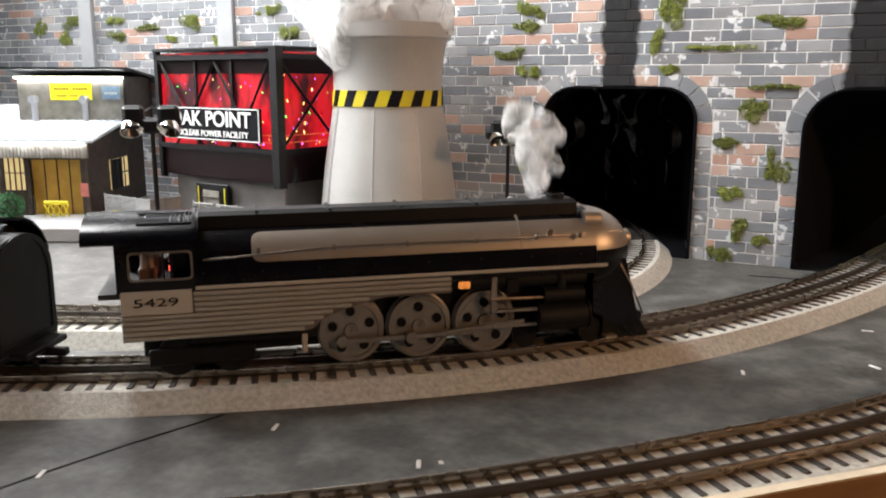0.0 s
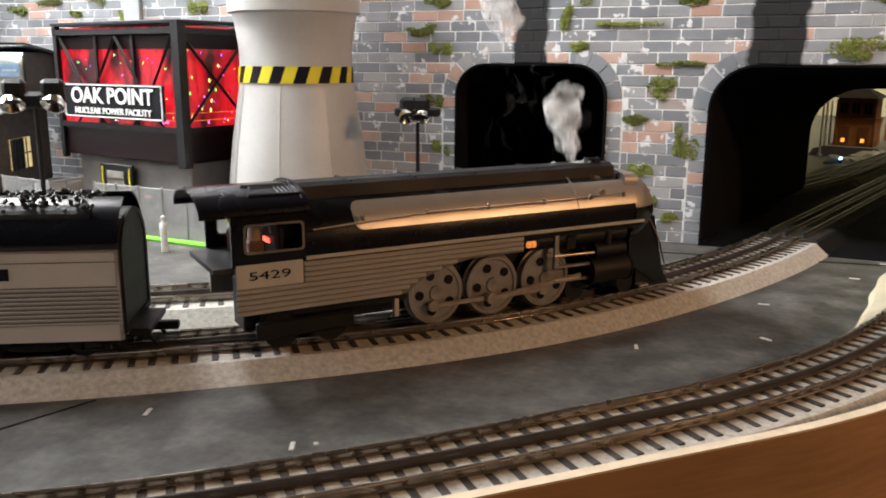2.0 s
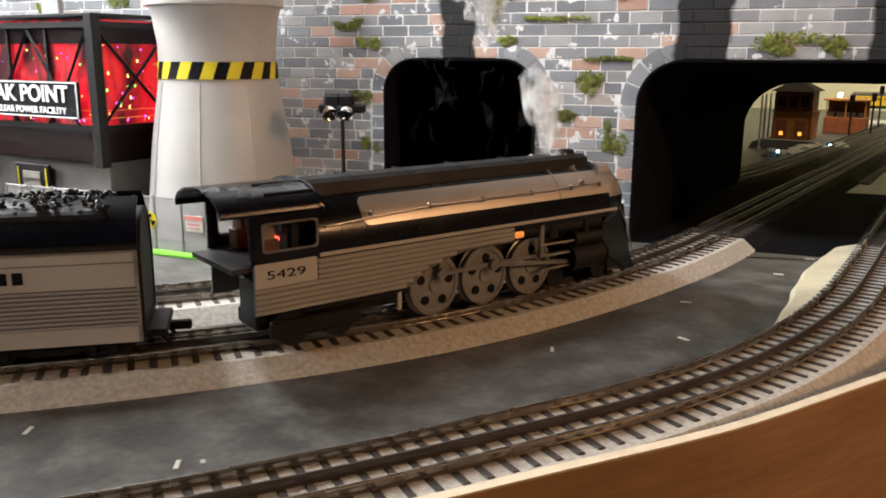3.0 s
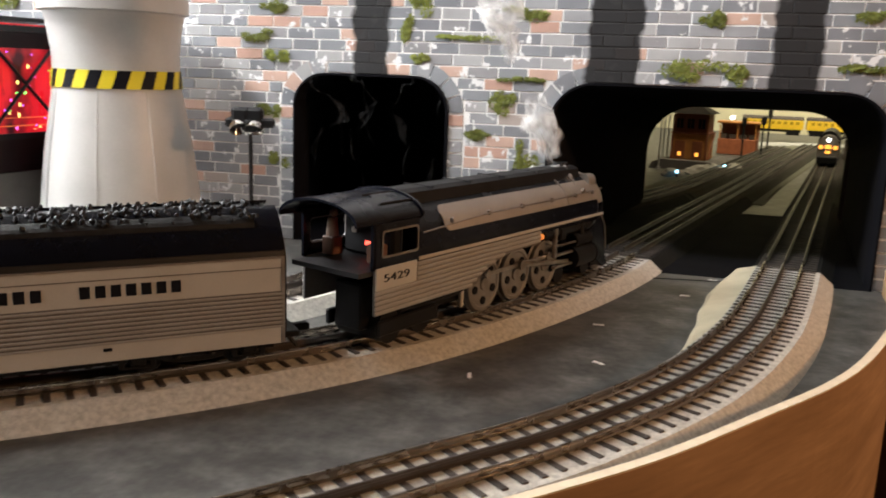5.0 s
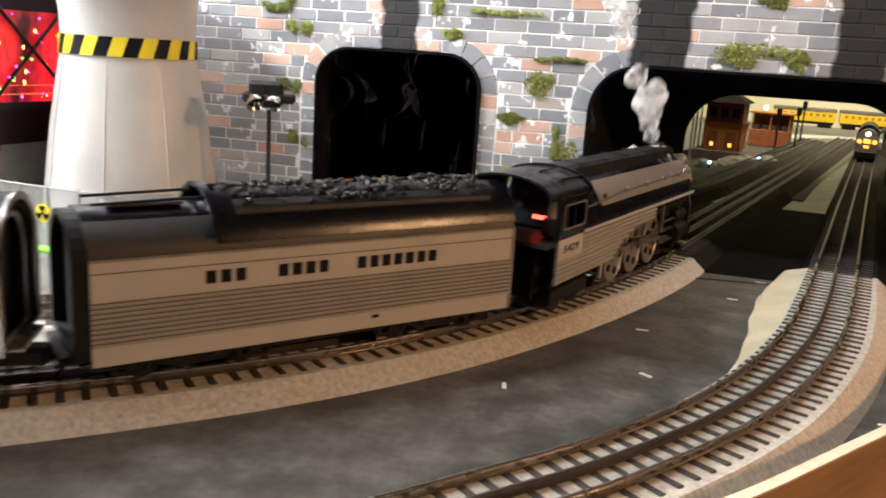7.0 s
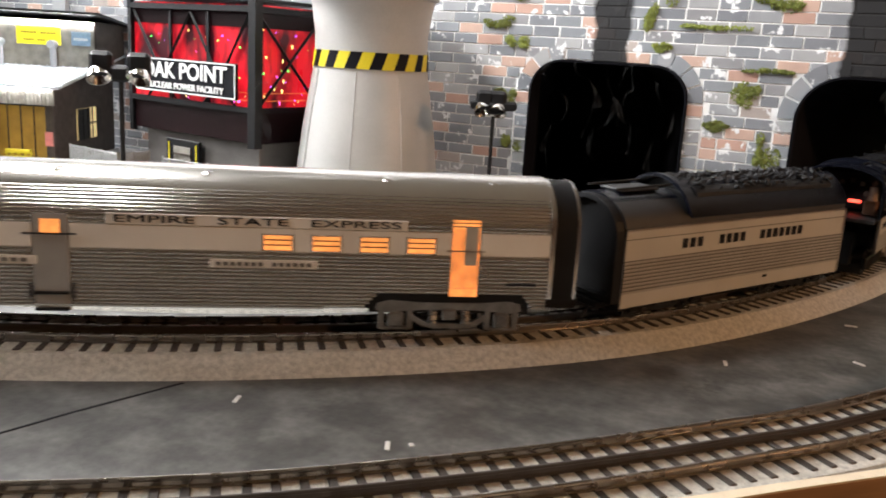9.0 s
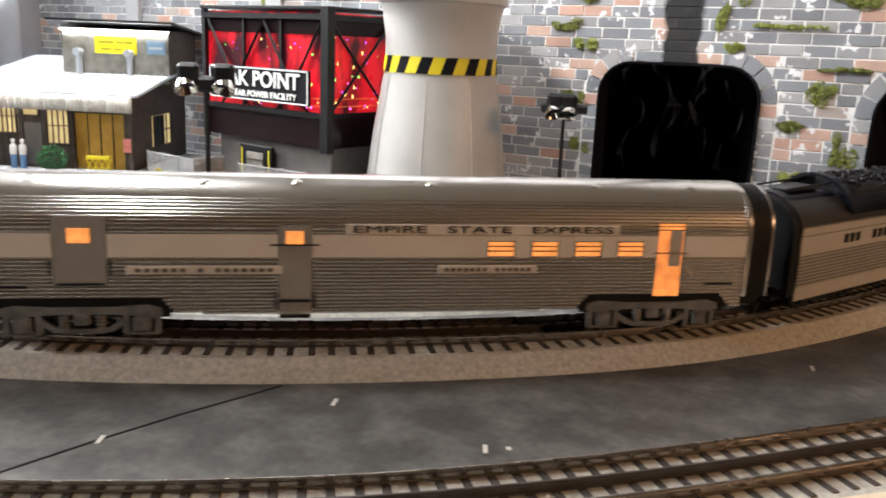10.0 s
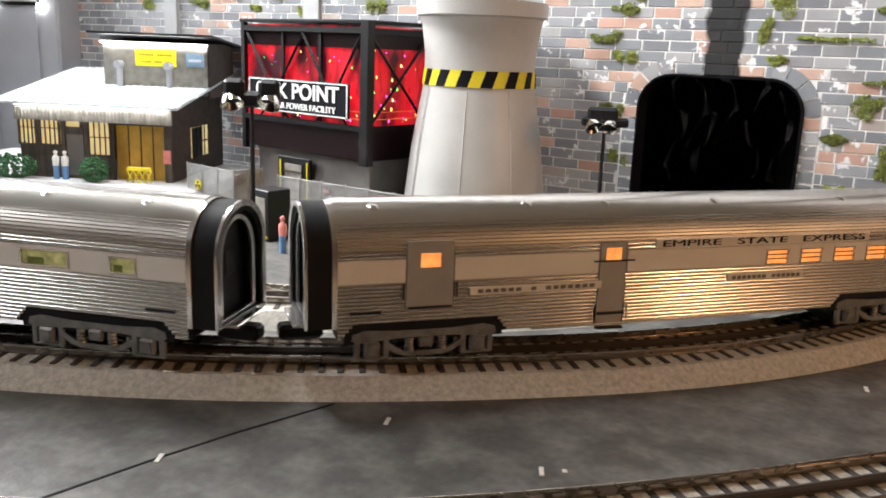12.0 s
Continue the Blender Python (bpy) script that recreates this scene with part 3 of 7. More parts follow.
def locomotive():
    loco = thing("locomotive", "black and silver streamlined steam locomotive with grey fluted skirts", "locomotive")
    # boiler casing
    sec = dome_section(0.0285, 0.050, 0.060, 0.0895)
    part("boiler", prism(sec, -0.137, 0.118), M_GLOSSBLACK, loco, "gloss black boiler casing", smooth=True)
    part("ridge_casing", prism([(-0.013, 0.086), (-0.0115, 0.0935), (-0.007, 0.0955), (0.007, 0.0955), (0.0115, 0.0935), (0.013, 0.086)], -0.136, 0.110), M_SATINBLACK, loco)
    for x in (-0.10, -0.055, -0.01, 0.04):
        part("casing_band", box(0.0016, 0.0245, 0.0012, x, 0, 0.0947), M_SATINBLACK, loco)
    for side in (1, -1):
        bm = round_panel(-0.104, 0.119, 0.0291, 0.0605, 15, 54, 0.006)
        if side == -1:
            bmesh.ops.scale(bm, verts=bm.verts, vec=(1, -1, 1))
        part("side_panel", bm, M_SILVER, loco, "dull silver boiler panel", smooth=True)
    # bullet nose
    bm = lathe([(0.0289 * math.cos(a), 0.034 * math.sin(a)) for a in [radians(q) for q in range(0, 85, 7)]] + [(0.0004, 0.034)], 30)
    bmesh.ops.rotate(bm, verts=bm.verts, cent=(0, 0, 0), matrix=Matrix.Rotation(radians(90), 3, "Y"))
    part("nose", bm, M_SILVER, loco, "domed silver nose", at=pose(0.118, 0, 0.0608), smooth=True)
    for side in (1, -1):
        part("marker_lamp", rod((0.112, side * 0.016, 0.083), (0.124, side * 0.016, 0.0825), 0.0062, seg=16), M_SILVER, loco, smooth=True)
    light = part("headlight", rod((0.143, 0, 0.066), (0.1535, 0, 0.066), 0.0065, seg=18), M_SILVER, loco)
    part("lens", rod((0.1535, 0, 0.066), (0.1542, 0, 0.066), 0.0055, seg=18), M_WHITE, light)
    part("stack", lathe([(0.0005, 0.0), (0.0065, 0.0), (0.006, 0.004), (0.005, 0.0042), (0.005, 0.001), (0.0005, 0.001)], 16), M_SATINBLACK, loco, at=pose(0.099, 0, 0.0945))
    # black apron under the nose and slanted pilot
    bm = lathe([(0.0294 * math.cos(a), 0.0345 * math.sin(a)) for a in [radians(q) for q in range(0, 91, 9)]], 30)
    bmesh.ops.rotate(bm, verts=bm.verts, cent=(0, 0, 0), matrix=Matrix.Rotation(radians(90), 3, "Y"))
    bmesh.ops.bisect_plane(bm, geom=bm.verts[:] + bm.edges[:] + bm.faces[:], plane_co=(0, 0, 0.004), plane_no=(0, 0, 1), clear_outer=True)
    part("chin", bm, M_GLOSSBLACK, loco, "gloss black lower nose", at=pose(0.118, 0, 0.0608), smooth=True)
    part("apron", prism([(0.118, 0.058), (0.143, 0.056), (0.156, 0.006), (0.150, 0.003), (0.120, 0.022)], -0.022, 0.022, "y"), M_GLOSSBLACK, loco)
    pilot = part("pilot", prism([(0.128, 0.020), (0.150, 0.022), (0.162, 0.0025), (0.128, 0.0025)], -0.021, 0.021, "y"), M_SATINBLACK, loco)
    for k in range(7):
        part("pilot_bar", rod((0.1505, -0.018 + 0.006 * k, 0.022), (0.1625, -0.018 + 0.006 * k, 0.003), 0.0012), M_SATINBLACK, pilot)
    part("coupler", box(0.010, 0.006, 0.006, 0.162, 0, 0.008, 0.001), M_SATINBLACK, loco)
    # running board stripe and skirts
    for side in (1, -1):
        y = side * 0.031
        part("running_board", box(0.262, 0.0015, 0.0022, -0.006, side * 0.0306, 0.0542, 0.0003), M_CREAMGREY, loco, "pale grey running board edge")
        part("walkway", box(0.262, 0.006, 0.0015, -0.006, side * 0.0275, 0.0535), M_SATINBLACK, loco)
        low = lambda x: 0.0255 if x < -0.069 else 0.0255 + 0.0175 * min(math.sqrt((x + 0.069) / 0.045), 1)
        xs = [-0.1790 + 0.0058 * k for k in range(35)]
        outline = [(x, low(x)) for x in xs] + [(0.0182, 0.0538), (-0.1790, 0.0538)]
        skirt = part("skirt", prism(outline, y - 0.0007 * side, y - 0.0022 * side, "y"), M_DARKLINE, loco, "grey fluted skirt panel")
        for k in range(9):
            z = 0.0258 + 0.0031 * k
            ends = [x for x in xs if low(x) <= z + 0.0001]
            x1 = max(ends) if ends else -0.07
            x1 = min(x1, 0.018)
            x0 = -0.1790 if z < 0.040 else -0.1385
            part("flute", box(x1 - x0, 0.0016, 0.0025, (x0 + x1) / 2, y - 0.0003 * side, z, 0.0006), M_GREYSKIRT, skirt)
        plate = part("number_plate", box(0.0395, 0.0012, 0.0138, -0.1590, y - 0.0001 * side, 0.0412, 0.0003), M_CREAMGREY, loco, "pale grey number panel")
        turn = pose(-0.1595, y + 0.0006 * side, 0.0481, 90, 0, 0 if side < 0 else 180)
        letters("number", "5429", 0.0068, M_LETTER, plate, turn, "dark road number", squeeze=1.9)
    # cab
    for side in (1, -1):
        y = side * 0.030
        # side sheet with one wide window whose corners are rounded
        inner = [(-0.1558 + u * (0.0178 - 0.0025) + 0.0025 * math.cos(v), 0.0691 + w * (0.0083 - 0.0025) + 0.0025 * math.sin(v)) for u, w, a0 in ((1, 1, 0), (-1, 1, 90), (-1, -1, 180), (1, -1, 270)) for v in [radians(a0 + 22.5 * q) for q in range(5)]]
        sheet = holed([(-0.1790, 0.0538), (-0.1370, 0.0538), (-0.1370, 0.0835), (-0.1790, 0.0835)], [inner], y - 0.0008, y + 0.0008)
        sheet.materials.clear()
        sheet.materials.append(M_GLOSSBLACK)
        cab = new("cab_side", sheet)
        cab.parent = loco
        tagged(cab, "gloss black cab side sheet")
        rim = [(-0.1558 + (p + 0.1558) * 0.94, 0.0691 + (q - 0.0691) * 0.88) for p, q in inner]
        trim_me = holed([(-0.1558 + (p + 0.1558) * 1.01, 0.0691 + (q - 0.0691) * 1.02) for p, q in inner], [rim], y + side * 0.0002, y + side * 0.0014)
        trim_me.materials.clear()
        trim_me.materials.append(M_DARKLINE)
        trim = new("window_frame", trim_me)
        trim.parent = cab
        tagged(trim, "thin metal window frame")
        part("sash_bar", box(0.0011, 0.0009, 0.0155, -0.1540, y, 0.0613), M_SATINBLACK, cab)
        part("corner_post", box(0.0022, 0.0022, 0.030, -0.1795, side * 0.0292, 0.0538), M_GLOSSBLACK, loco)
    part("cab_front", prism(dome_section(0.0295, 0.052, 0.070, 0.0945), -0.1385, -0.137), M_GLOSSBLACK, loco)
    part("cab_floor", box(0.054, 0.056, 0.003, -0.164, 0, 0.0505), M_DECK, loco, "worn metal cab floor")
    roof = prism(roof_section(0.0325, 0.0832, 0.0125), -0.198, -0.134)
    roof_ob = part("cab_roof", roof, M_GLOSSBLACK, loco, "gloss black overhanging cab roof", smooth=True)
    hatch = box(0.022, 0.013, 0.0012, -0.153, -0.0165, 0.0924, 0.0003, None, Matrix.Rotation(radians(21), 4, "X"))
    part("roof_hatch", hatch, M_GLOSSBLACK, roof_ob)
    rails = bmesh.new()
    lift = lambda y: 0.0836 + 0.0125 * math.sqrt(max(1 - (y / 0.0325) ** 2, 0))
    for y in (-0.0235, -0.0085):
        rod((-0.168, y, lift(y)), (-0.136, y, lift(y)), 0.0007, rails)
    for k in range(5):
        x = -0.1495 + 0.0026 * k
        rod((x, -0.0235, lift(-0.0235)), (x, -0.0085, lift(-0.0085)), 0.0005, rails)
    part("hatch_rail", rails, M_SATINBLACK, roof_ob)
    part("vent_hoop", prism(roof_section(0.0335, 0.0838, 0.0136, 0.003), -0.1375, -0.1355), M_GLOSSBLACK, roof_ob, smooth=True)
    part("backhead", box(0.012, 0.042, 0.034, -0.1455, 0, 0.0545, 0.002), M_SATINBLACK, loco, "dark boiler backhead")
    gauge = bmesh.new()
    for y, z in ((-0.008, 0.078), (0.0, 0.080), (0.008, 0.078), (-0.012, 0.070), (0.011, 0.070)):
        rod((-0.1518, y, z), (-0.1525, y, z), 0.0022, gauge, 10)
    part("gauge", gauge, M_ROD, loco)
    part("fire_door", box(0.001, 0.010, 0.0025, -0.1522, -0.004, 0.0615), M_REDGLOW, loco, "glowing red firebox door slot")
    for y in (-0.019, 0.019):
        part("crew_seat", box(0.010, 0.010, 0.012, -0.164, y, 0.0545, 0.001), M_BROWN, loco)
        crew = bmesh.new()
        rod((-0.164, y, 0.0665), (-0.164, y, 0.078), 0.0042, crew, 10, 0.0032)
        bmesh.ops.create_icosphere(crew, subdivisions=2, radius=0.0028, matrix=Matrix.Translation((-0.163, y, 0.0812)))
        part("crew_figurine", crew, M_FIGURE, loco, "plain tan crew figurine", smooth=True)
    # pipes and valve gear along the side
    for side in (-1, 1):
        y = side * 0.0302
        bm = rod((-0.132, y, 0.0712), (-0.055, y, 0.0755), 0.0006, None)
        rod((-0.055, y, 0.0755), (0.060, side * 0.0300, 0.0755), 0.0006, bm)
        rod((0.060, side * 0.0300, 0.0755), (0.138, side * 0.0215, 0.0752), 0.0006, bm)
        part("handrail", bm, M_ROD, loco, "thin steel handrail")
        for x in (-0.100, -0.055, -0.01, 0.035, 0.075, 0.105):
            part("stanchion", box(0.0022, 0.003, 0.0035, x, side * 0.0292, 0.0737, 0.0005), M_ROD, loco)
        bm = rod((0.132, side * 0.020, 0.066), (0.146, side * 0.024, 0.040), 0.0006)
        rod((0.146, side * 0.024, 0.040), (0.158, side * 0.020, 0.018), 0.0006, bm)
        part("hand_hold", bm, M_ROD, loco)
        part("valve_cover", rod((0.083, side * 0.0305, 0.0785), (0.083, side * 0.0325, 0.0785), 0.0022, seg=12), M_ROD, loco)
        part("pipe_band", arc_shell(0.0655, 0.0668, 0.0292, 0.0605, 15, 90) if side < 0 else arc_shell(0.0655, 0.0668, 0.0292, 0.0605, 90, 165), M_SILVER, loco)
        part("cylinder", rod((0.078, side * 0.0245, 0.022), (0.112, side * 0.0245, 0.022), 0.0095, seg=20), M_SATINBLACK, loco, smooth=True)
        part("valve_chest", rod((0.082, side * 0.0245, 0.036), (0.110, side * 0.0245, 0.036), 0.0058, seg=16), M_SATINBLACK, loco, smooth=True)
        part("crosshead_guide", box(0.030, 0.003, 0.0018, 0.062, side * 0.0275, 0.0275), M_ROD, loco)
        part("crosshead_guide", box(0.030, 0.003, 0.0018, 0.062, side * 0.0275, 0.0175), M_ROD, loco)
        part("valve_hanger", box(0.004, 0.003, 0.024, 0.0475, side * 0.0275, 0.027, 0.0006), M_ROD, loco)
        part("radius_rod", rod((0.045, side * 0.0285, 0.0365), (0.084, side * 0.0275, 0.0355), 0.0011), M_ROD, loco)
        part("lubricator", box(0.009, 0.004, 0.010, 0.060, side * 0.0265, 0.0395, 0.001), M_SATINBLACK, loco)
        part("firelit_pipe", box(0.008, 0.003, 0.0045, 0.0285, side * 0.0245, 0.0435, 0.001), M_FIREGLOW, loco, "orange glowing lamp under the running board")
        part("steam_pipe", rod((0.094, side * 0.0262, 0.0400), (0.094, side * 0.0250, 0.0530), 0.0034, seg=12), M_SATINBLACK, loco, smooth=True)
        for q in (0.0775, 0.1125):
            part("cylinder_cover", rod((q, side * 0.0245, 0.022), (q + 0.0012, side * 0.0245, 0.022), 0.0102, seg=20), M_SATINBLACK, loco)
        for k in range(8):
            part("rivet", rod((-0.132 + 0.034 * k, side * 0.0298, 0.0632), (-0.132 + 0.034 * k, side * 0.0306, 0.0632), 0.0007, seg=8), M_SATINBLACK, loco)
        part("air_tank", rod((0.032, side * 0.022, 0.047), (0.112, side * 0.022, 0.047), 0.0055, seg=14), M_SATINBLACK, loco, smooth=True)
    part("frame", box(0.30, 0.022, 0.030, -0.02, 0, 0.010, 0.001), M_SATINBLACK, loco)
    part("ash_pan", box(0.078, 0.044, 0.030, -0.105, 0, 0.018, 0.002), M_SATINBLACK, loco)
    for x in (-0.118, -0.150):
        truck = part("trailing_wheel", rod((x, -0.019, 0.0118), (x, 0.019, 0.0118), 0.0118, seg=24), M_SATINBLACK, loco, smooth=True)
    for side in (1, -1):
        part("trailing_frame", box(0.062, 0.004, 0.010, -0.135, side * 0.0215, 0.0075, 0.001), M_SATINBLACK, loco)
        part("brake_hanger", box(0.0035, 0.003, 0.012, -0.074, side * 0.021, 0.009, 0.0006), M_CREAMGREY, loco)
    for x in (0.072, 0.120):
        part("pilot_wheel", rod((x, -0.019, 0.0085), (x, 0.019, 0.0085), 0.0085, seg=20), M_SATINBLACK, loco, smooth=True)
    part("step", box(0.008, 0.010, 0.0015, 0.132, -0.022, 0.0045), M_SILVER, loco)
    sets = []
    for x in DRIVERS:
        bm = rod((0, -0.016, 0), (0, 0.016, 0), 0.003)
        axle = part("driver_wheelset", bm, M_SATINBLACK, loco, "grey disc driving wheels with round holes", at=pose(x, 0, WHEEL_R))
        for side in (-1, 1):
            wb = wheel_mesh(WHEEL_R, 0.005)
            if side == 1:
                bmesh.ops.rotate(wb, verts=wb.verts, cent=(0, 0, 0), matrix=Matrix.Rotation(radians(180), 3, "Z"))
            w = part("wheel", wb, M_WHEEL, axle, at=pose(0, side * 0.0185, 0), smooth=True)
            for spot in range(5):
                a = 2 * math.pi * spot / 5 + 0.3
                hx, hz, hy = WHEEL_R * 0.60 * math.cos(a), WHEEL_R * 0.60 * math.sin(a), side * 0.0206
                part("wheel_hole", rod((hx, hy, hz), (hx, hy + side * 0.0008, hz), WHEEL_R * 0.15, seg=12), M_LETTER, axle)
            part("crank_pin", rod((0.0085, side * 0.021, 0), (0.0085, side * 0.0262, 0), 0.0022, seg=12), M_ROD, axle)
        sets.append(axle)
    rods = []
    for side in (-1, 1):
        bm = box(0.096, 0.0016, 0.0032, 0, 0, -0.0016, 0.0005)
        for x in DRIVERS:
            rod((x - DRIVERS[1], -0.0013, 0), (x - DRIVERS[1], 0.0013, 0), 0.0035, bm, 14)
        rods.append(part("side_rod", bm, M_ROD, loco, "worn steel side rod", at=pose(DRIVERS[1], side * 0.0248, WHEEL_R)))
        bm = box(0.078, 0.0016, 0.0034, 0.037, side * 0.0022, -0.0017, 0.0005)
        rod((0, side * 0.0022 - 0.0013, 0), (0, side * 0.0022 + 0.0013, 0), 0.0038, bm, 14)
        rods.append(part("main_rod", bm, M_ROD, loco, "worn steel main rod", at=pose(DRIVERS[1], side * 0.0248, WHEEL_R)))
    return loco, sets, rods


M_REDGLOW = mat("red_firelight", (1.0, 0.08, 0.05), 0.6, vary=0.4, scale=500, bump=0, emit=4.0)
M_FIGURE = mat("painted_figurine", (0.30, 0.19, 0.13), 0.6, vary=0.3, scale=200)
M_RUBBER = mat("dull_black_rubber", (0.007, 0.007, 0.008), 0.6, vary=0.3, scale=80, spec=0.2)
M_DECK = mat("dull_black_deck", (0.02, 0.02, 0.021), 0.5, vary=0.3, scale=60)


def bars(name, line, size, material, parent, y, z, x_mid, side, wide):
    """A line of plain bars, one for each character."""
    n = len(line)
    for k, c in enumerate(line):
        if c != " ":
            x = (x_mid - wide / 2 + wide * (k + 0.5) / n) if side < 0 else (x_mid + wide / 2 - wide * (k + 0.5) / n)
            w = wide / n * 0.72
            part(name, box(w * 0.92, 0.0006, size * 0.78, x, y, z + size * 0.11), material, parent)


def car_truck(parent, x, r=0.0085, base=0.036, inner=False):
    truck = part("truck", box(base * 0.5, 0.034, 0.006, x, 0, 0.009, 0.001), M_SATINBLACK, parent, "dull silver car truck")
    k = base / 0.052
    for side in (-1, 1):
        y = side * (0.0215 if inner else 0.0270)
        cast = M_SATINBLACK if inner else M_TRUCK
        # frame casting: top bar, drop ends and two pedestals
        top = [(-0.044, 0.0165), (-0.043, 0.0205), (-0.036, 0.0225), (-0.016, 0.0212), (0.016, 0.0212), (0.036, 0.0225), (0.043, 0.0205), (0.044, 0.0165), (0.038, 0.0150), (0.016, 0.0168), (-0.016, 0.0168), (-0.038, 0.0150)]
        bm = prism([(x + a * k, b) for a, b in top], y, y + side * 0.0034, "y")
        for dx in (-0.0405, -0.0235, 0.0235, 0.0405):
            box(0.0038 * k, 0.0030, 0.0125, x + dx * k, y + side * 0.0016, 0.0048, 0.0006, bm)
        for dx in (-0.032, 0.032):
            box(0.0200 * k, 0.0026, 0.0022, x + dx * k, y + side * 0.0015, 0.0040, 0.0006, bm)
        part("side_frame", bm, cast, truck)
        beam = [(-0.024, 0.0115), (-0.017, 0.0070), (-0.010, 0.0052), (0.010, 0.0052), (0.017, 0.0070), (0.024, 0.0115), (0.022, 0.0140), (0.014, 0.0090), (0.009, 0.0082), (-0.009, 0.0082), (-0.014, 0.0090), (-0.022, 0.0140)]
        part("equaliser", prism([(x + a * k, b) for a, b in beam], y + side * 0.0008, y + side * 0.0030, "y"), cast, truck)
        for dx in (-0.032, 0.032):
            lid = part("journal_box", box(0.0098 * k, 0.0040, 0.0092, x + dx * k, y + side * 0.0030, 0.0062, 0.0012), cast, truck)
            part("lid", rod((x + dx * k, y + side * 0.0050, 0.0110), (x + dx * k, y + side * 0.0058, 0.0110), 0.0033, seg=12), cast, lid)
        part("bolster_end", box(0.0090 * k, 0.0048, 0.0066, x, y + side * 0.0030, 0.0108, 0.0010), cast, truck)
        for dx in (-0.0098, 0.0098):
            bm = bmesh.new()
            for turn in range(4):
                rod((x + dx * k, y + side * 0.0026, 0.0088 + 0.0021 * turn), (x + dx * k, y + side * 0.0026, 0.0101 + 0.0021 * turn), 0.0030, bm, 10, 0.0026)
            part("spring", bm, cast, truck)
        part("brake_hanger", box(0.0020 * k, 0.0020, 0.0090, x + 0.0190 * k, y + side * 0.0012, 0.0085, 0.0004), cast, truck)
    for dx in (-base / 2, base / 2):
        part("wheelset", rod((x + dx, -0.0195, r), (x + dx, 0.0195, r), r, seg=22), M_SATINBLACK, truck, smooth=True)
    return truck


M_TRUCK = mat("silver_painted_truck_casting", (0.23, 0.225, 0.215), 0.36, 0.6, vary=0.4, scale=120, bump=0.3)


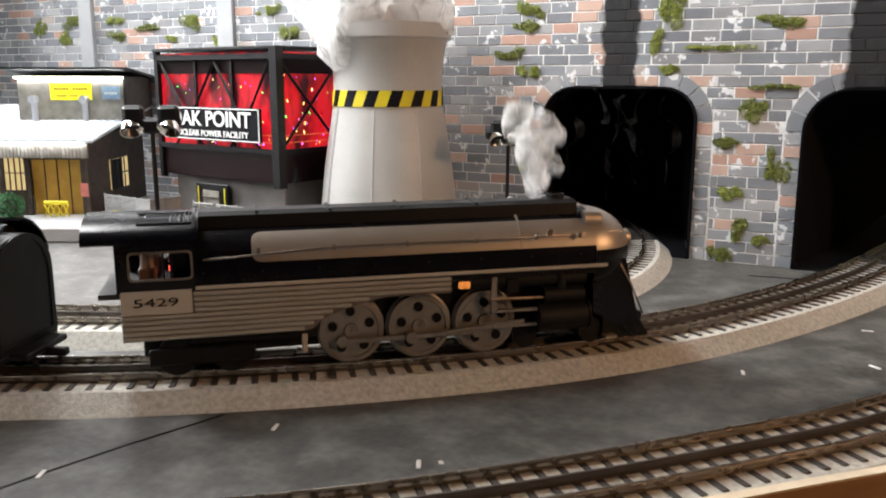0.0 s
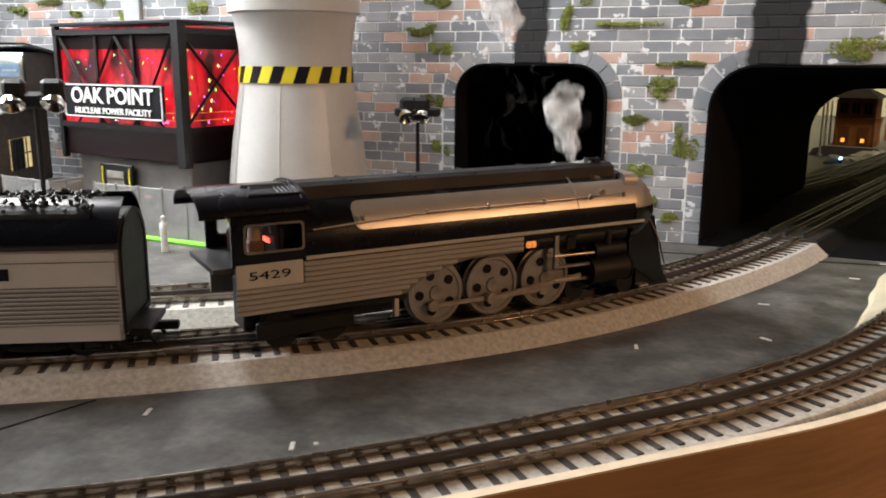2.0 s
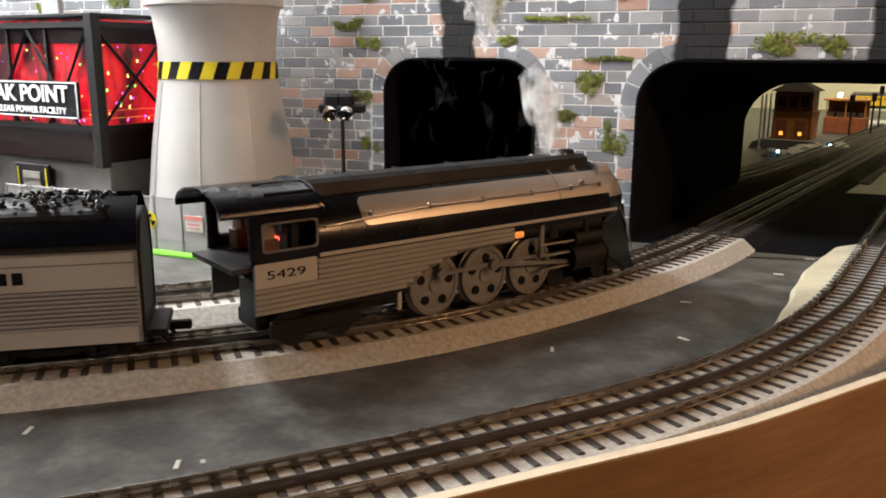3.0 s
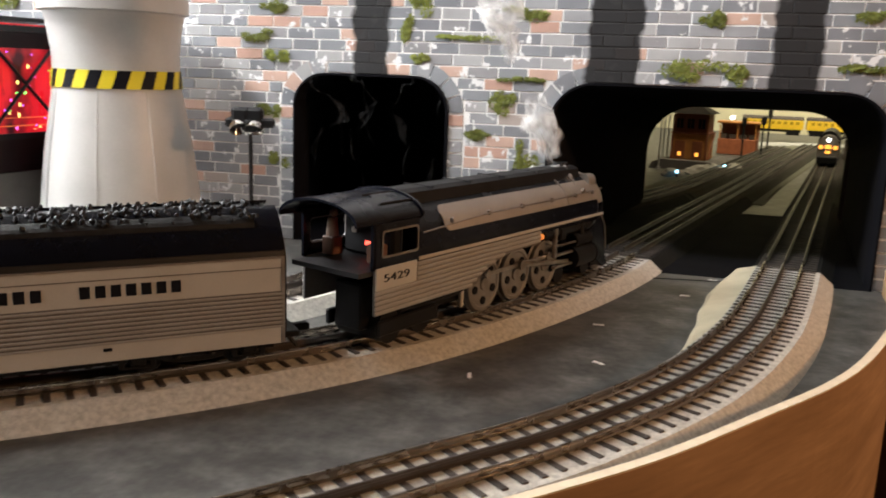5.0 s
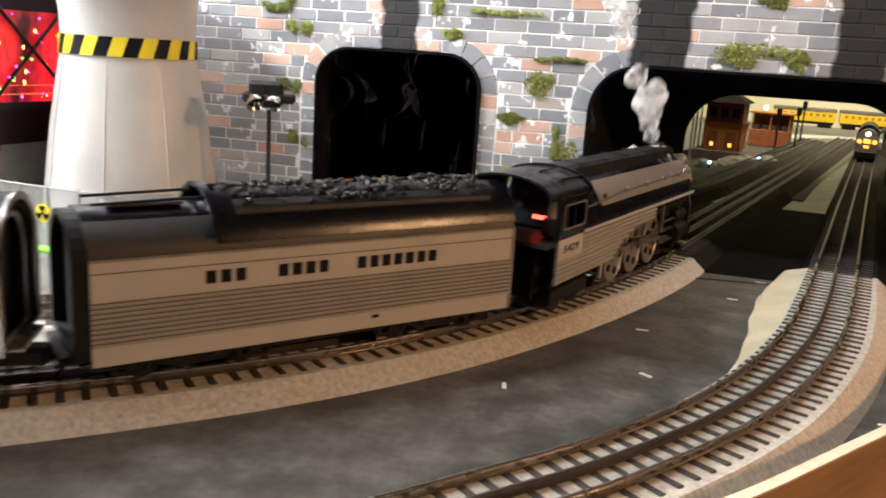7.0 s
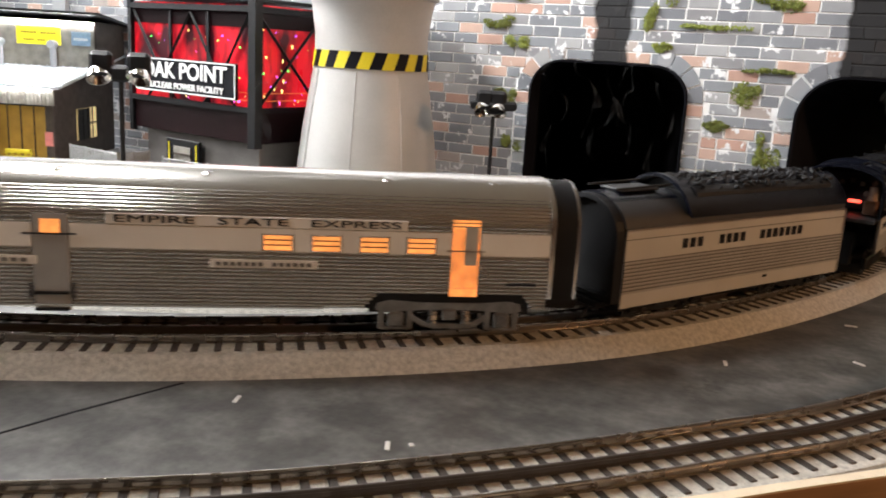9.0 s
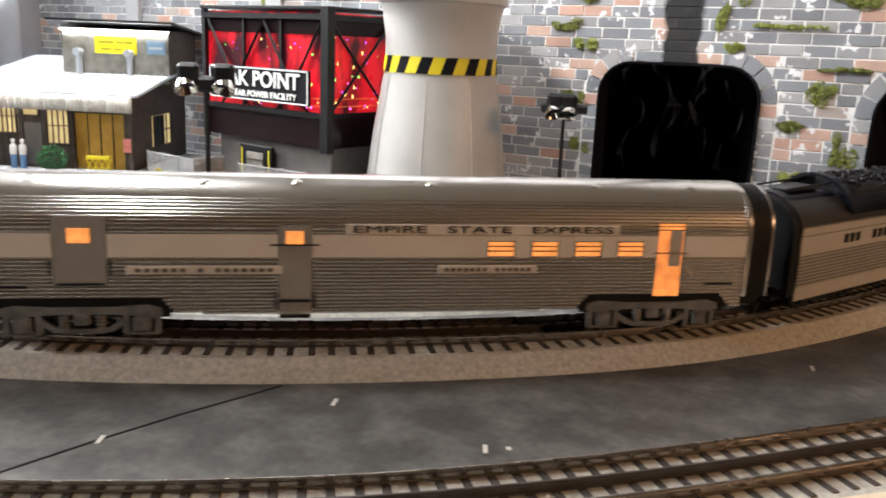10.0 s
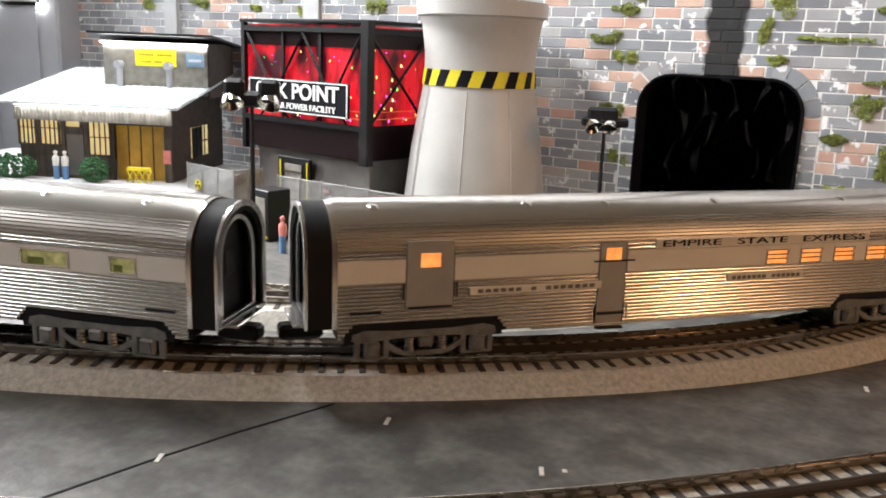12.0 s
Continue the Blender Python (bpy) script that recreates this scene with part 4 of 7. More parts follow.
def tender():
    car = thing("tender", "pale grey and black coal tender with fluted lower sides", "train tender")
    half = 0.1235
    part("tank", prism(dome_section(0.0300, 0.014, 0.063, 0.083), -half, half), M_DECK, car, smooth=True)
    roof = arc_shell(-0.062, half, 0.0312, 0.0605, 14, 72, 0.0005, 14)
    part("roof_sheet", roof, M_GLOSSBLACK, car, "gloss black roof sheet", smooth=True)
    part("roof_sheet", arc_shell(-0.062, half, 0.0312, 0.0605, 108, 166, 0.0005, 14), M_GLOSSBLACK, car, "gloss black roof sheet", smooth=True)
    low = arc_shell(-half, -0.062, 0.0308, 0.0530, 12, 168, 0.0005, 20)
    part("water_deck", low, M_GLOSSBLACK, car, "lower rounded gloss black water deck", smooth=True)
    part("deck_hoop", arc_shell(-0.0655, -0.0615, 0.0325, 0.0600, 20, 160, 0.0014, 20), M_GLOSSBLACK, car, "raised rounded black bulkhead", smooth=True)
    part("hatch", box(0.036, 0.020, 0.0018, -0.092, 0, 0.0842, 0.0006), M_DECK, car)
    for y in (-0.012, 0.012):
        part("deck_rail", rod((-0.118, y, 0.0865), (-0.064, y, 0.0880), 0.0008), M_SATINBLACK, car)
    for side in (1, -1):
        y = side * 0.0306
        panel = part("side_panel", box(2 * half, 0.0014, 0.0515, 0, y, 0.0125, 0.0004), M_CREAMGREY, car, "pale grey side panel")
        part("belt_strip", box(2 * half, 0.0008, 0.0012, 0, y + side * 0.0006, 0.0632), M_ROD, panel)
        part("belt_strip", box(2 * half, 0.0006, 0.0006, 0, y + side * 0.0006, 0.0575), M_DARKLINE, panel)
        for k in range(9):
            part("flute", box(2 * half, 0.0011, 0.0013, 0, y + side * 0.0007, 0.0222 + 0.00245 * k, 0.0003), M_GREYSKIRT, panel)
            part("flute_gap", box(2 * half, 0.0003, 0.0009, 0, y + side * 0.00075, 0.0236 + 0.00245 * k), M_DARKLINE, panel)
        bars("letter_bar", "xxx  xxxx  xxxxxxx", 0.0084, M_LETTER, panel, y + side * 0.0008, 0.0474, -0.002, side, 0.138)
        part("vent", box(0.0045, 0.001, 0.0018, 0.027, y + side * 0.0006, 0.0185), M_LETTER, panel)
        part("end_strip", box(0.002, 0.0018, 0.051, half - 0.001, y + side * 0.0003, 0.0128), M_ROD, panel)
    # ends
    for end in (1, -1):
        x = end * half
        lip = 0.007 if end < 0 else 0.0016
        ring = dome_section(0.0300, 0.016, 0.058, 0.083)
        hole = [(p * 0.84, 0.020 + (q - 0.016) * 0.90) for p, q in ring]
        bm = bmesh.new()
        a = [bm.verts.new((x, p, q)) for p, q in ring]
        b = [bm.verts.new((x + end * lip, p * 0.985, q)) for p, q in ring]
        c = [bm.verts.new((x + end * lip, p, q)) for p, q in hole]
        d = [bm.verts.new((x + end * 0.001, p, q)) for p, q in hole]
        n = len(ring)
        for k in range(n):
            j = (k + 1) % n
            for u, v in ((a, b), (b, c), (c, d)):
                bm.faces.new((u[k], u[j], v[j], v[k]))
        bm.faces.new(d)
        part("end_frame", bm, M_SATINBLACK, car, "black recessed end bulkhead")
        part("end_plate", box(0.012, 0.044, 0.004, x + end * 0.006, 0, 0.012, 0.0008), M_SATINBLACK, car)
        drawbar = part("drawbar", box(0.024, 0.006, 0.005, x + end * 0.012, 0, 0.009, 0.001), M_SATINBLACK, car)
        hose = bmesh.new()
        for y in (-0.010, 0.010):
            rod((x + end * 0.004, y, 0.014), (x + end * 0.013, y * 1.1, 0.003), 0.0012, hose)
        part("air_hose", hose, M_SATINBLACK, drawbar)
    part("underframe", box(2 * half - 0.01, 0.050, 0.006, 0, 0, 0.0085), M_SATINBLACK, car)
    for x in (-0.073, 0.073):
        car_truck(car, x, 0.0085, 0.05, True)
    # coal load
    rng = random.Random(7)
    for cx in (0.028,):
        bed = prism(dome_section(0.0245, 0.078, 0.0815, 0.0895), -0.052, 0.108)
        part("coal_bed", bed, M_COAL, car)
    shapes = []
    for k in range(5):
        bm = bmesh.new()
        bmesh.ops.create_icosphere(bm, subdivisions=1, radius=0.0018)
        for v in bm.verts:
            v.co *= rng.uniform(0.65, 1.25)
        shapes.append(finish("coal_lump", bm, M_COAL))
    for k in range(280):
        x, y = rng.uniform(-0.054, 0.110), rng.uniform(-0.024, 0.012)
        z = 0.0824 + 0.008 * math.sqrt(max(1 - (y / 0.0255) ** 2, 0)) + rng.uniform(0, 0.0015)
        ob = new("coal_lump", rng.choice(shapes))
        ob.parent = car
        ob.matrix_basis = pose(x, y, z, rng.uniform(0, 360), rng.uniform(0, 360), rng.uniform(0, 360)) @ Matrix.Scale(rng.uniform(0.6, 1.25), 4)
    return car


COACH_HALF = 0.232


def coach(kind):
    """A ribbed aluminium car. kind 0: the mail car with its doors; 1: the following day car."""
    label = ("fluted aluminium baggage and mail car with lit orange windows", "fluted aluminium passenger coach with lit greenish windows")[kind]
    car = thing("passenger_car", label, "railway carriage", "streamlined carriages")
    h, half = COACH_HALF, 0.0325
    tail = -h + (0.0135 if kind == 0 else 0.0)
    shoulder, crown = 0.066, 0.0935
    # The body shows as a darker aluminium between the flutes.
    part("body", prism(dome_section(half - 0.0012, 0.0300, shoulder, crown - 0.0006, 18), tail, h), M_ALUDARK, car, smooth=True)
    part("roof", arc_shell(tail, h, 0.0318, 0.0620, 34, 146, 0.0004, 26), M_ALU, car, "smooth brushed aluminium roof", smooth=True)
    # roof flutes where the roof meets the side
    for side in (1, -1):
        for k in range(9):
            a = radians(6 + 4.4 * k)
            y, z = side * (half - 0.0006) * math.cos(a) * 1.0, shoulder - 0.001 + (crown - shoulder) * math.sin(a)
            part("roof_flute", rod((tail, y, z), (h, y, z), 0.00042, seg=6), M_ALU, car)
    openings = ([(-0.165, 0.028, 0.034, 0.0745), (-0.0478, 0.0185, 0.0145, 0.0695), (0.1815, 0.0165, 0.0255, 0.0715)] if kind == 0 else [])
    wins = [(0.0735 + 0.0272 * k, 0.0165, 0.0508, 0.0610) for k in range(4)] if kind == 0 else [(x, w, 0.0525, 0.0622) for x, w in ((0.194, 0.0155), (0.145, 0.030), (0.096, 0.030), (0.044, 0.030), (-0.008, 0.030))]
    glow = M_WARMGLOW if kind == 0 else M_COOLGLOW
    arches = [(-0.166, 0.050), (0.174, 0.050)]
    for side in (1, -1):
        y = side * (half - 0.0006)

        def pieces(z0, z1):
            runs = [(tail, h)]
            cuts = [(x - w / 2 - 0.0006, x + w / 2 + 0.0006) for x, w, a, b in openings if a < z1 and b > z0]
            cuts += [(x - w / 2 - 0.0004, x + w / 2 + 0.0004) for x, w, a, b in wins if a < z1 and b > z0]
            if z0 < 0.0265:
                cuts += [(x - w + 0.0018 * max((z0 - 0.018) / 0.002, 0), x + w - 0.0018 * max((z0 - 0.018) / 0.002, 0)) for x, w in arches]
            for lo, hi in cuts:
                runs = [q for p, s in runs for q in ((p, min(s, lo)), (max(p, hi), s)) if q[1] - q[0] > 0.001]
            return runs

        bands = [(0.0135 + 0.00225 * k, 0.0135 + 0.00225 * k + 0.00215, M_ALU, "flute", 0.0012) for k in range(2, 16)]
        bands += [(0.0644 + 0.00225 * k, 0.0644 + 0.00225 * k + 0.00215, M_ALU, "flute", 0.0012) for k in range(2)]
        bands += [(0.0505, 0.0640, M_CREAMBAND, "window_band", 0.0009)]
        for z0, z1, m, nm, t in bands:
            for p, s in pieces(z0, z1):
                if nm == "flute":
                    mid, hz = (z0 + z1) / 2, (z1 - z0) / 2
                    arc = [(y + side * 0.00040 * math.sin(math.pi * q / 4) - side * 0.0004, mid - hz * math.cos(math.pi * q / 4)) for q in range(5)]
                    part(nm, prism(arc, p, s), m, car, smooth=True)
                else:
                    part(nm, box(s - p, t, z1 - z0, (p + s) / 2, y, z0, 0.0003), m, car, "flat pale window band")
        for x, w, a, b in wins:
            for z0, z1 in ((0.0505, a), (b, 0.0640)):
                if z1 - z0 > 0.0008:
                    part("window_band", box(w + 0.0008, 0.0009, z1 - z0, x, y, z0), M_CREAMBAND, car, "flat pale window band")
            frm = part("window", box(w, 0.0008, b - a, x, y - side * 0.0006, a, 0.0006), glow, car, "lit window with a blind")
            bm = bmesh.new()
            for q in (a, b - 0.0008):
                box(w + 0.0012, 0.0018, 0.0008, x, y, q, 0, bm)
            for q in (x - w / 2, x + w / 2):
                box(0.0008, 0.0018, b - a, q, y, a, 0, bm)
            part("frame", bm, M_ALU, frm)
            if kind == 0:
                for q in (0.33, 0.62):
                    part("blind_slat", box(w * 0.92, 0.0006, 0.0007, x, y + side * 0.0001, a + (b - a) * q), M_BROWN, frm)
            else:
                part("seat_shape", box(w * 0.35, 0.0006, (b - a) * 0.5, x - w * 0.2, y - side * 0.0001, a, 0.0003), M_MOSS, frm)
        for k, (x, w, a, b) in enumerate(openings):
            if k < 2:
                door = part("door", box(w, 0.0012, b - a, x, y - side * 0.0002, a, 0.0004), M_DOORGREY, car, "plain grey door with a small lit window")
                ww = w * (0.42 if k == 0 else 0.55)
                part("pane", box(ww, 0.0006, 0.0082, x, y + side * 0.0005, b - 0.0155 if k == 0 else b - 0.0115), M_WARMGLOW, door)
                for q in (-1, 1):
                    part("grab_rail", rod((x + q * (w / 2 + 0.002), y + side * 0.0015, a + 0.007), (x + q * (w / 2 + 0.002), y + side * 0.0015, a + 0.016), 0.0005), M_SATINBLACK, door)
                part("sill", box(w * 0.92, 0.0022, 0.0008, x, y + side * 0.0008, a + 0.001), M_SATINBLACK, door)
                if k == 1:
                    part("step", box(w * 0.95, 0.004, 0.0010, x, y + side * 0.0010, 0.0245), M_SATINBLACK, door)
                    part("step", box(w * 0.95, 0.004, 0.0010, x, y + side * 0.0010, 0.0150), M_SATINBLACK, door)
                    part("bar", box(w * 1.5, 0.001, 0.0008, x, y + side * 0.002, b - 0.0115), M_SATINBLACK, door)
            else:
                door = part("doorway", box(w, 0.0008, b - a, x, y - side * 0.0010, a), M_WARMGLOW, car, "open lit doorway")
                part("door_leaf", box(w * 0.45, 0.001, (b - a) * 0.5, x + w * 0.2, y - side * 0.0004, a + (b - a) * 0.42), M_CREAMGREY, door)
                part("rail", box(w * 1.35, 0.0008, 0.0008, x, y + side * 0.001, a + (b - a) * 0.60), M_ROD, door)
                part("hook", rod((x + w * 0.6, y + side * 0.002, a + 0.020), (x + w * 0.85, y + side * 0.003, a + 0.014), 0.0005), M_ROD, door)
        if kind == 0:
            board = part("name_board", box(0.166, 0.0010, 0.0062, 0.0640, y + side * 0.0004, 0.0644, 0.0003), M_CREAMBAND, car, "pale train name board")
            turn = pose(0.0640, y + side * 0.0012, 0.0675, 90, 0, 0 if side < 0 else 180)
            letters("lettering", "EMPIRE   STATE   EXPRESS", 0.0058, M_LETTER, board, turn, "black train name", wide=0.157)
            for x, w in ((-0.098, 0.086), (0.066, 0.060)):
                plate = part("name_plate", box(w, 0.0010, 0.0048, x, y + side * 0.0006, 0.0410, 0.0003), M_CREAMBAND, car, "small pale name plate")
                bars("letter_bar", "xxxxxx x xxxxxxx" if w > 0.07 else "xxxxxxx xxxxxx", 0.0028, M_DARKLINE, plate, y + side * 0.0013, 0.0420, x, side, w * 0.9)
        else:
            part("name_board", box(0.10, 0.0010, 0.0048, -0.05, y + side * 0.0004, 0.0650, 0.0003), M_CREAMBAND, car)
        part("air_grille", box(0.018, 0.0008, 0.0012, h - 0.016, y + side * 0.0006, 0.0330), M_LETTER, car)
        part("air_grille", box(0.018, 0.0008, 0.0012, tail + 0.016, y + side * 0.0006, 0.0330), M_LETTER, car)
        part("skirt_edge", box(0.20, 0.0012, 0.0012, 0.0, y, 0.0170), M_ALU, car)
    for x in (-0.195, -0.10, -0.047, 0.033, 0.136, 0.20):
        for y in (-0.013, 0.013):
            bm = lathe([(0.0048, 0.0), (0.0040, 0.0014), (0.0022, 0.0022), (0.0003, 0.0024)], 14)
            part("roof_vent", bm, M_ALU, car, "small domed roof vent", at=pose(x + (0.018 if y > 0 else 0), y, 0.0895, -24 if y > 0 else 24, 0, 0), smooth=True)
    for end in (1, -1):
        x = h if end > 0 else tail
        foot = 0.0250
        whole = dome_section(half, foot, shoulder, crown, 16)

        def sized(k, up=1.0, low=foot):
            return [(p * k, low + (q - foot) * up) for p, q in whole]

        hoops = ((0.0, 0.003, sized(1.0), sized(0.80, 0.90), M_ALU, "end_hoop", "bright end hoop"),
                 (0.003, 0.0165, sized(0.965, 0.985), sized(0.80, 0.90), M_RUBBER, "diaphragm", "black rubber end diaphragm"),
                 (0.0165, 0.0182, sized(0.972, 0.99), sized(0.86, 0.94), M_CHROMEHOOP, "diaphragm_rim", "bright metal diaphragm rim"),
                 (0.008, 0.0135, sized(0.86, 0.94), sized(0.66, 0.84, foot + 0.002), M_RUBBER, "inner_bellows", "black inner bellows"),
                 (0.0135, 0.0150, sized(0.70, 0.865), sized(0.58, 0.80, foot + 0.002), M_CHROMEHOOP, "door_surround", "dull metal door surround"))
        for off, far, ring, hole, m, nm, words in hoops:
            bm = bmesh.new()
            x0, x1 = x + end * off, x + end * far
            a, b = [bm.verts.new((x0, p, q)) for p, q in ring], [bm.verts.new((x1, p, q)) for p, q in ring]
            c, d = [bm.verts.new((x1, p, q)) for p, q in hole], [bm.verts.new((x0, p, q)) for p, q in hole]
            n = len(ring)
            for i in range(n):
                j = (i + 1) % n
                for u, v in ((a, b), (b, c), (c, d), (d, a)):
                    bm.faces.new((u[i], u[j], v[j], v[i]))
            part(nm, bm, m, car, words, smooth=True)
        part("end_door", box(0.0015, 0.046, 0.054, x + end * 0.0090, 0, 0.0265, 0.0006), M_SATINBLACK, car, "dark end door")
        part("end_window", box(0.0012, 0.012, 0.016, x + end * 0.0098, 0, 0.048, 0.001), M_COAL, car)
        part("foot_plate", box(0.016, 0.036, 0.002, x + end * 0.0150, 0, 0.0225, 0.0006), M_ALU, car)
        part("coupler", box(0.026, 0.012, 0.009, x + end * 0.016, 0, 0.0110, 0.002), M_SATINBLACK, car)
        part("buffer_beam", box(0.004, 0.050, 0.010, x - end * 0.003, 0, 0.0160, 0.001), M_SATINBLACK, car)
    part("underframe", box(h - tail - 0.02, 0.052, 0.004, (h + tail) / 2, 0, 0.0160), M_SATINBLACK, car)
    for x in (-0.166, 0.174):
        car_truck(car, x, 0.0088, 0.052)
        for side in (1, -1):
            part("wheel_arch", box(0.096, 0.0015, 0.012, x, side * (half - 0.0035), 0.0150), M_SATINBLACK, car)
    return car


M_CHROMEHOOP = mat("bright_metal_hoop", (0.62, 0.61, 0.60), 0.22, 0.9, vary=0.15, scale=60, bump=0.05)
M_CREAMBAND = mat("satin_cream_band", (0.74, 0.71, 0.65), 0.5, 0.0, vary=0.08, scale=30, bump=0.03)
M_DOORGREY = mat("grey_door_paint", (0.36, 0.35, 0.33), 0.5, 0.3, vary=0.12, scale=60, bump=0.05)
M_MOSS = mat("moss_green", (0.24, 0.28, 0.06), 0.9, vary=0.5, scale=200, spread=0.3, bump=0.5)

LOCO, DRIVER_SETS, RODS = locomotive()
LOCO.scale = (0.975, 1, 1)
TENDER = tender()
MAIL_CAR = coach(0)
DAY_CAR = coach(1)

LOCO_RUN = ((0.0, -0.765), (1.0, -0.704), (2.5, -0.612), (3.0, -0.582), (5.5, -0.437), (7.0, -0.346), (7.7, -0.303), (9.3, -0.160), (12.0, 0.060))
TENDER_RUN = ((0.0, -1.122), (2.5, -0.952), (5.5, -0.760), (7.0, -0.653), (7.7, -0.606), (9.3, -0.487), (10.5, -0.391), (12.0, -0.275))
CAR_RUN = ((0.0, -1.5135), (7.7, -1.0005), (9.3, -0.8835), (10.5, -0.7895), (12.0, -0.6690))


def gone(t, run=LOCO_RUN):
    """The place round the track at t seconds."""
    for (a, p), (b, q) in zip(run, run[1:]):
        if t <= b:
            return p + (q - p) * (t - a) / (b - a)


def lean(t):
    """Degrees by which the engine noses into the bend."""
    return 3.0 * min(max(t - 0.2, 0) / 2.3, 1) + min(max(t - 3.0, 0) / 2.0, 1)


def car_pose(s, reach, turn=0.0):
    a, b = train_line(s - reach), train_line(s + reach)
    return pose((a.x + b.x) / 2, (a.y + b.y) / 2, RAILTOP, 0, 0, turn + math.degrees(math.atan2(b.y - a.y, b.x - a.x)))


def motions():
    times = [0.25 * k for k in range(49)]
    smoke_motions()
    walk(LOCO, [(t, car_pose(gone(t), 0.09, lean(t))) for t in times])
    walk(TENDER, [(t, car_pose(gone(t, TENDER_RUN), 0.073)) for t in times])
    walk(MAIL_CAR, [(t, car_pose(gone(t, CAR_RUN), 0.17)) for t in times])
    walk(DAY_CAR, [(t, car_pose(gone(t, CAR_RUN) - 0.513, 0.17)) for t in times])
    spin = lambda t: math.degrees((gone(t) - gone(0)) / WHEEL_R) + 140
    for x, axle in zip(DRIVERS, DRIVER_SETS):
        walk(axle, [(t, pose(x, 0, WHEEL_R, 0, spin(t), 0)) for t in times])
    for k, bar in enumerate(RODS):
        y = (-1 if k < 2 else 1) * 0.0248
        rows = []
        for t in times:
            a = radians(spin(t))
            px, pz = 0.0085 * math.cos(a), -0.0085 * math.sin(a)
            tilt = math.degrees(math.asin(pz / 0.075)) if k % 2 else 0
            rows.append((t, pose(DRIVERS[1] + px, y, WHEEL_R + pz, 0, tilt, 0)))
        walk(bar, rows)


# ---- power plant, cooling tower, shed and yard ----
M_WHITEPLASTIC = mat("chalky_white_plastic", (0.48, 0.47, 0.45), 0.40, vary=0.12, scale=25, fine=400, bump=0.05)
M_YELLOW = mat("hazard_yellow", (0.75, 0.62, 0.02), 0.5, vary=0.08, scale=80)
M_REDPANEL = mat("translucent_red_film", (0.75, 0.012, 0.025), 0.30, vary=0.7, scale=34, fine=130, bump=0.1, second=(0.030, 0.002, 0.005), amount=1.0, emit=0.75, edge=(0.38, 0.60), stretch=(1, 1, 0.45))
M_DARKRED = mat("dark_red_panel", (0.012, 0.003, 0.004), 0.3, vary=0.3, scale=30, spec=0.2)
M_FRAME = mat("black_girder", (0.009, 0.009, 0.010), 0.45, vary=0.3, scale=80, spec=0.25)
M_CONCRETE = mat("warm_grey_concrete", (0.165, 0.15, 0.14), 0.8, vary=0.25, scale=30, fine=500)
M_PLANK = mat("dark_stained_board", (0.070, 0.054, 0.042), 0.7, vary=0.35, scale=90, fine=500, spread=0.3)
M_ROOF = mat("pale_corrugated_roof", (0.60, 0.66, 0.70), 0.45, 0.1, vary=0.1, scale=30)
M_WINLIT = mat("lit_yellow_window", (0.95, 0.72, 0.34), 0.5, vary=0.25, scale=80, bump=0, emit=0.55)
M_DOORLIT = mat("lit_ochre_door", (0.42, 0.24, 0.03), 0.6, vary=0.4, scale=40, emit=0.16)
# Both cabin boards emit part of their own colour.
M_SIGNYEL = mat("glowing_yellow_sign", (0.85, 0.78, 0.03), 0.5, vary=0.12, scale=60, emit=0.5)
M_SIGNBLUE = mat("glowing_blue_grey_sign", (0.25, 0.38, 0.52), 0.5, vary=0.3, scale=200, emit=0.2)
M_LED = mat("white_led", (1, 1, 1), 0.5, vary=0, bump=0, emit=70)
M_BUSH = mat("bright_foam_foliage", (0.045, 0.15, 0.055), 0.9, vary=0.5, scale=150, spread=0.2, bump=0.6)
M_MESH = mat("galvanised_mesh", (0.34, 0.34, 0.33), 0.4, 0.6, vary=0.15, scale=100)
# The grass emits a little of its colour, which lifts its brightness.
M_GRASS = mat("lime_grass_strip", (0.18, 0.60, 0.04), 0.9, vary=0.3, scale=300, emit=0.1)
M_CHROME = mat("chrome_reflector", (0.75, 0.72, 0.68), 0.12, 1.0, vary=0.1, scale=100, bump=0)
M_CORR = mat("silver_grey_siding", (0.46, 0.48, 0.52), 0.45, 0.3, vary=0.1, scale=20)
M_PINK = mat("pink_notice", (0.75, 0.25, 0.22), 0.6, vary=0.2, scale=200)
M_SPARK = [mat("coloured_lamp", c, 0.5, vary=0, bump=0, emit=4.0) for c in ((0.1, 1.0, 0.15), (0.35, 0.1, 1.0), (1.0, 0.12, 0.75), (1.0, 0.75, 0.2))]
M_CATWALK = mat("lamplight_glow_rail", (0.9, 0.25, 0.06), 0.5, vary=0.6, scale=90, bump=0, emit=0.7)
M_FIGWHITE = mat("white_figurine_paint", (0.75, 0.75, 0.72), 0.6, vary=0.2, scale=300)
M_FIGBLUE = mat("blue_figurine_paint", (0.10, 0.22, 0.42), 0.6, vary=0.2, scale=300)
M_STEAM = bpy.data.materials.new("white_vapour")


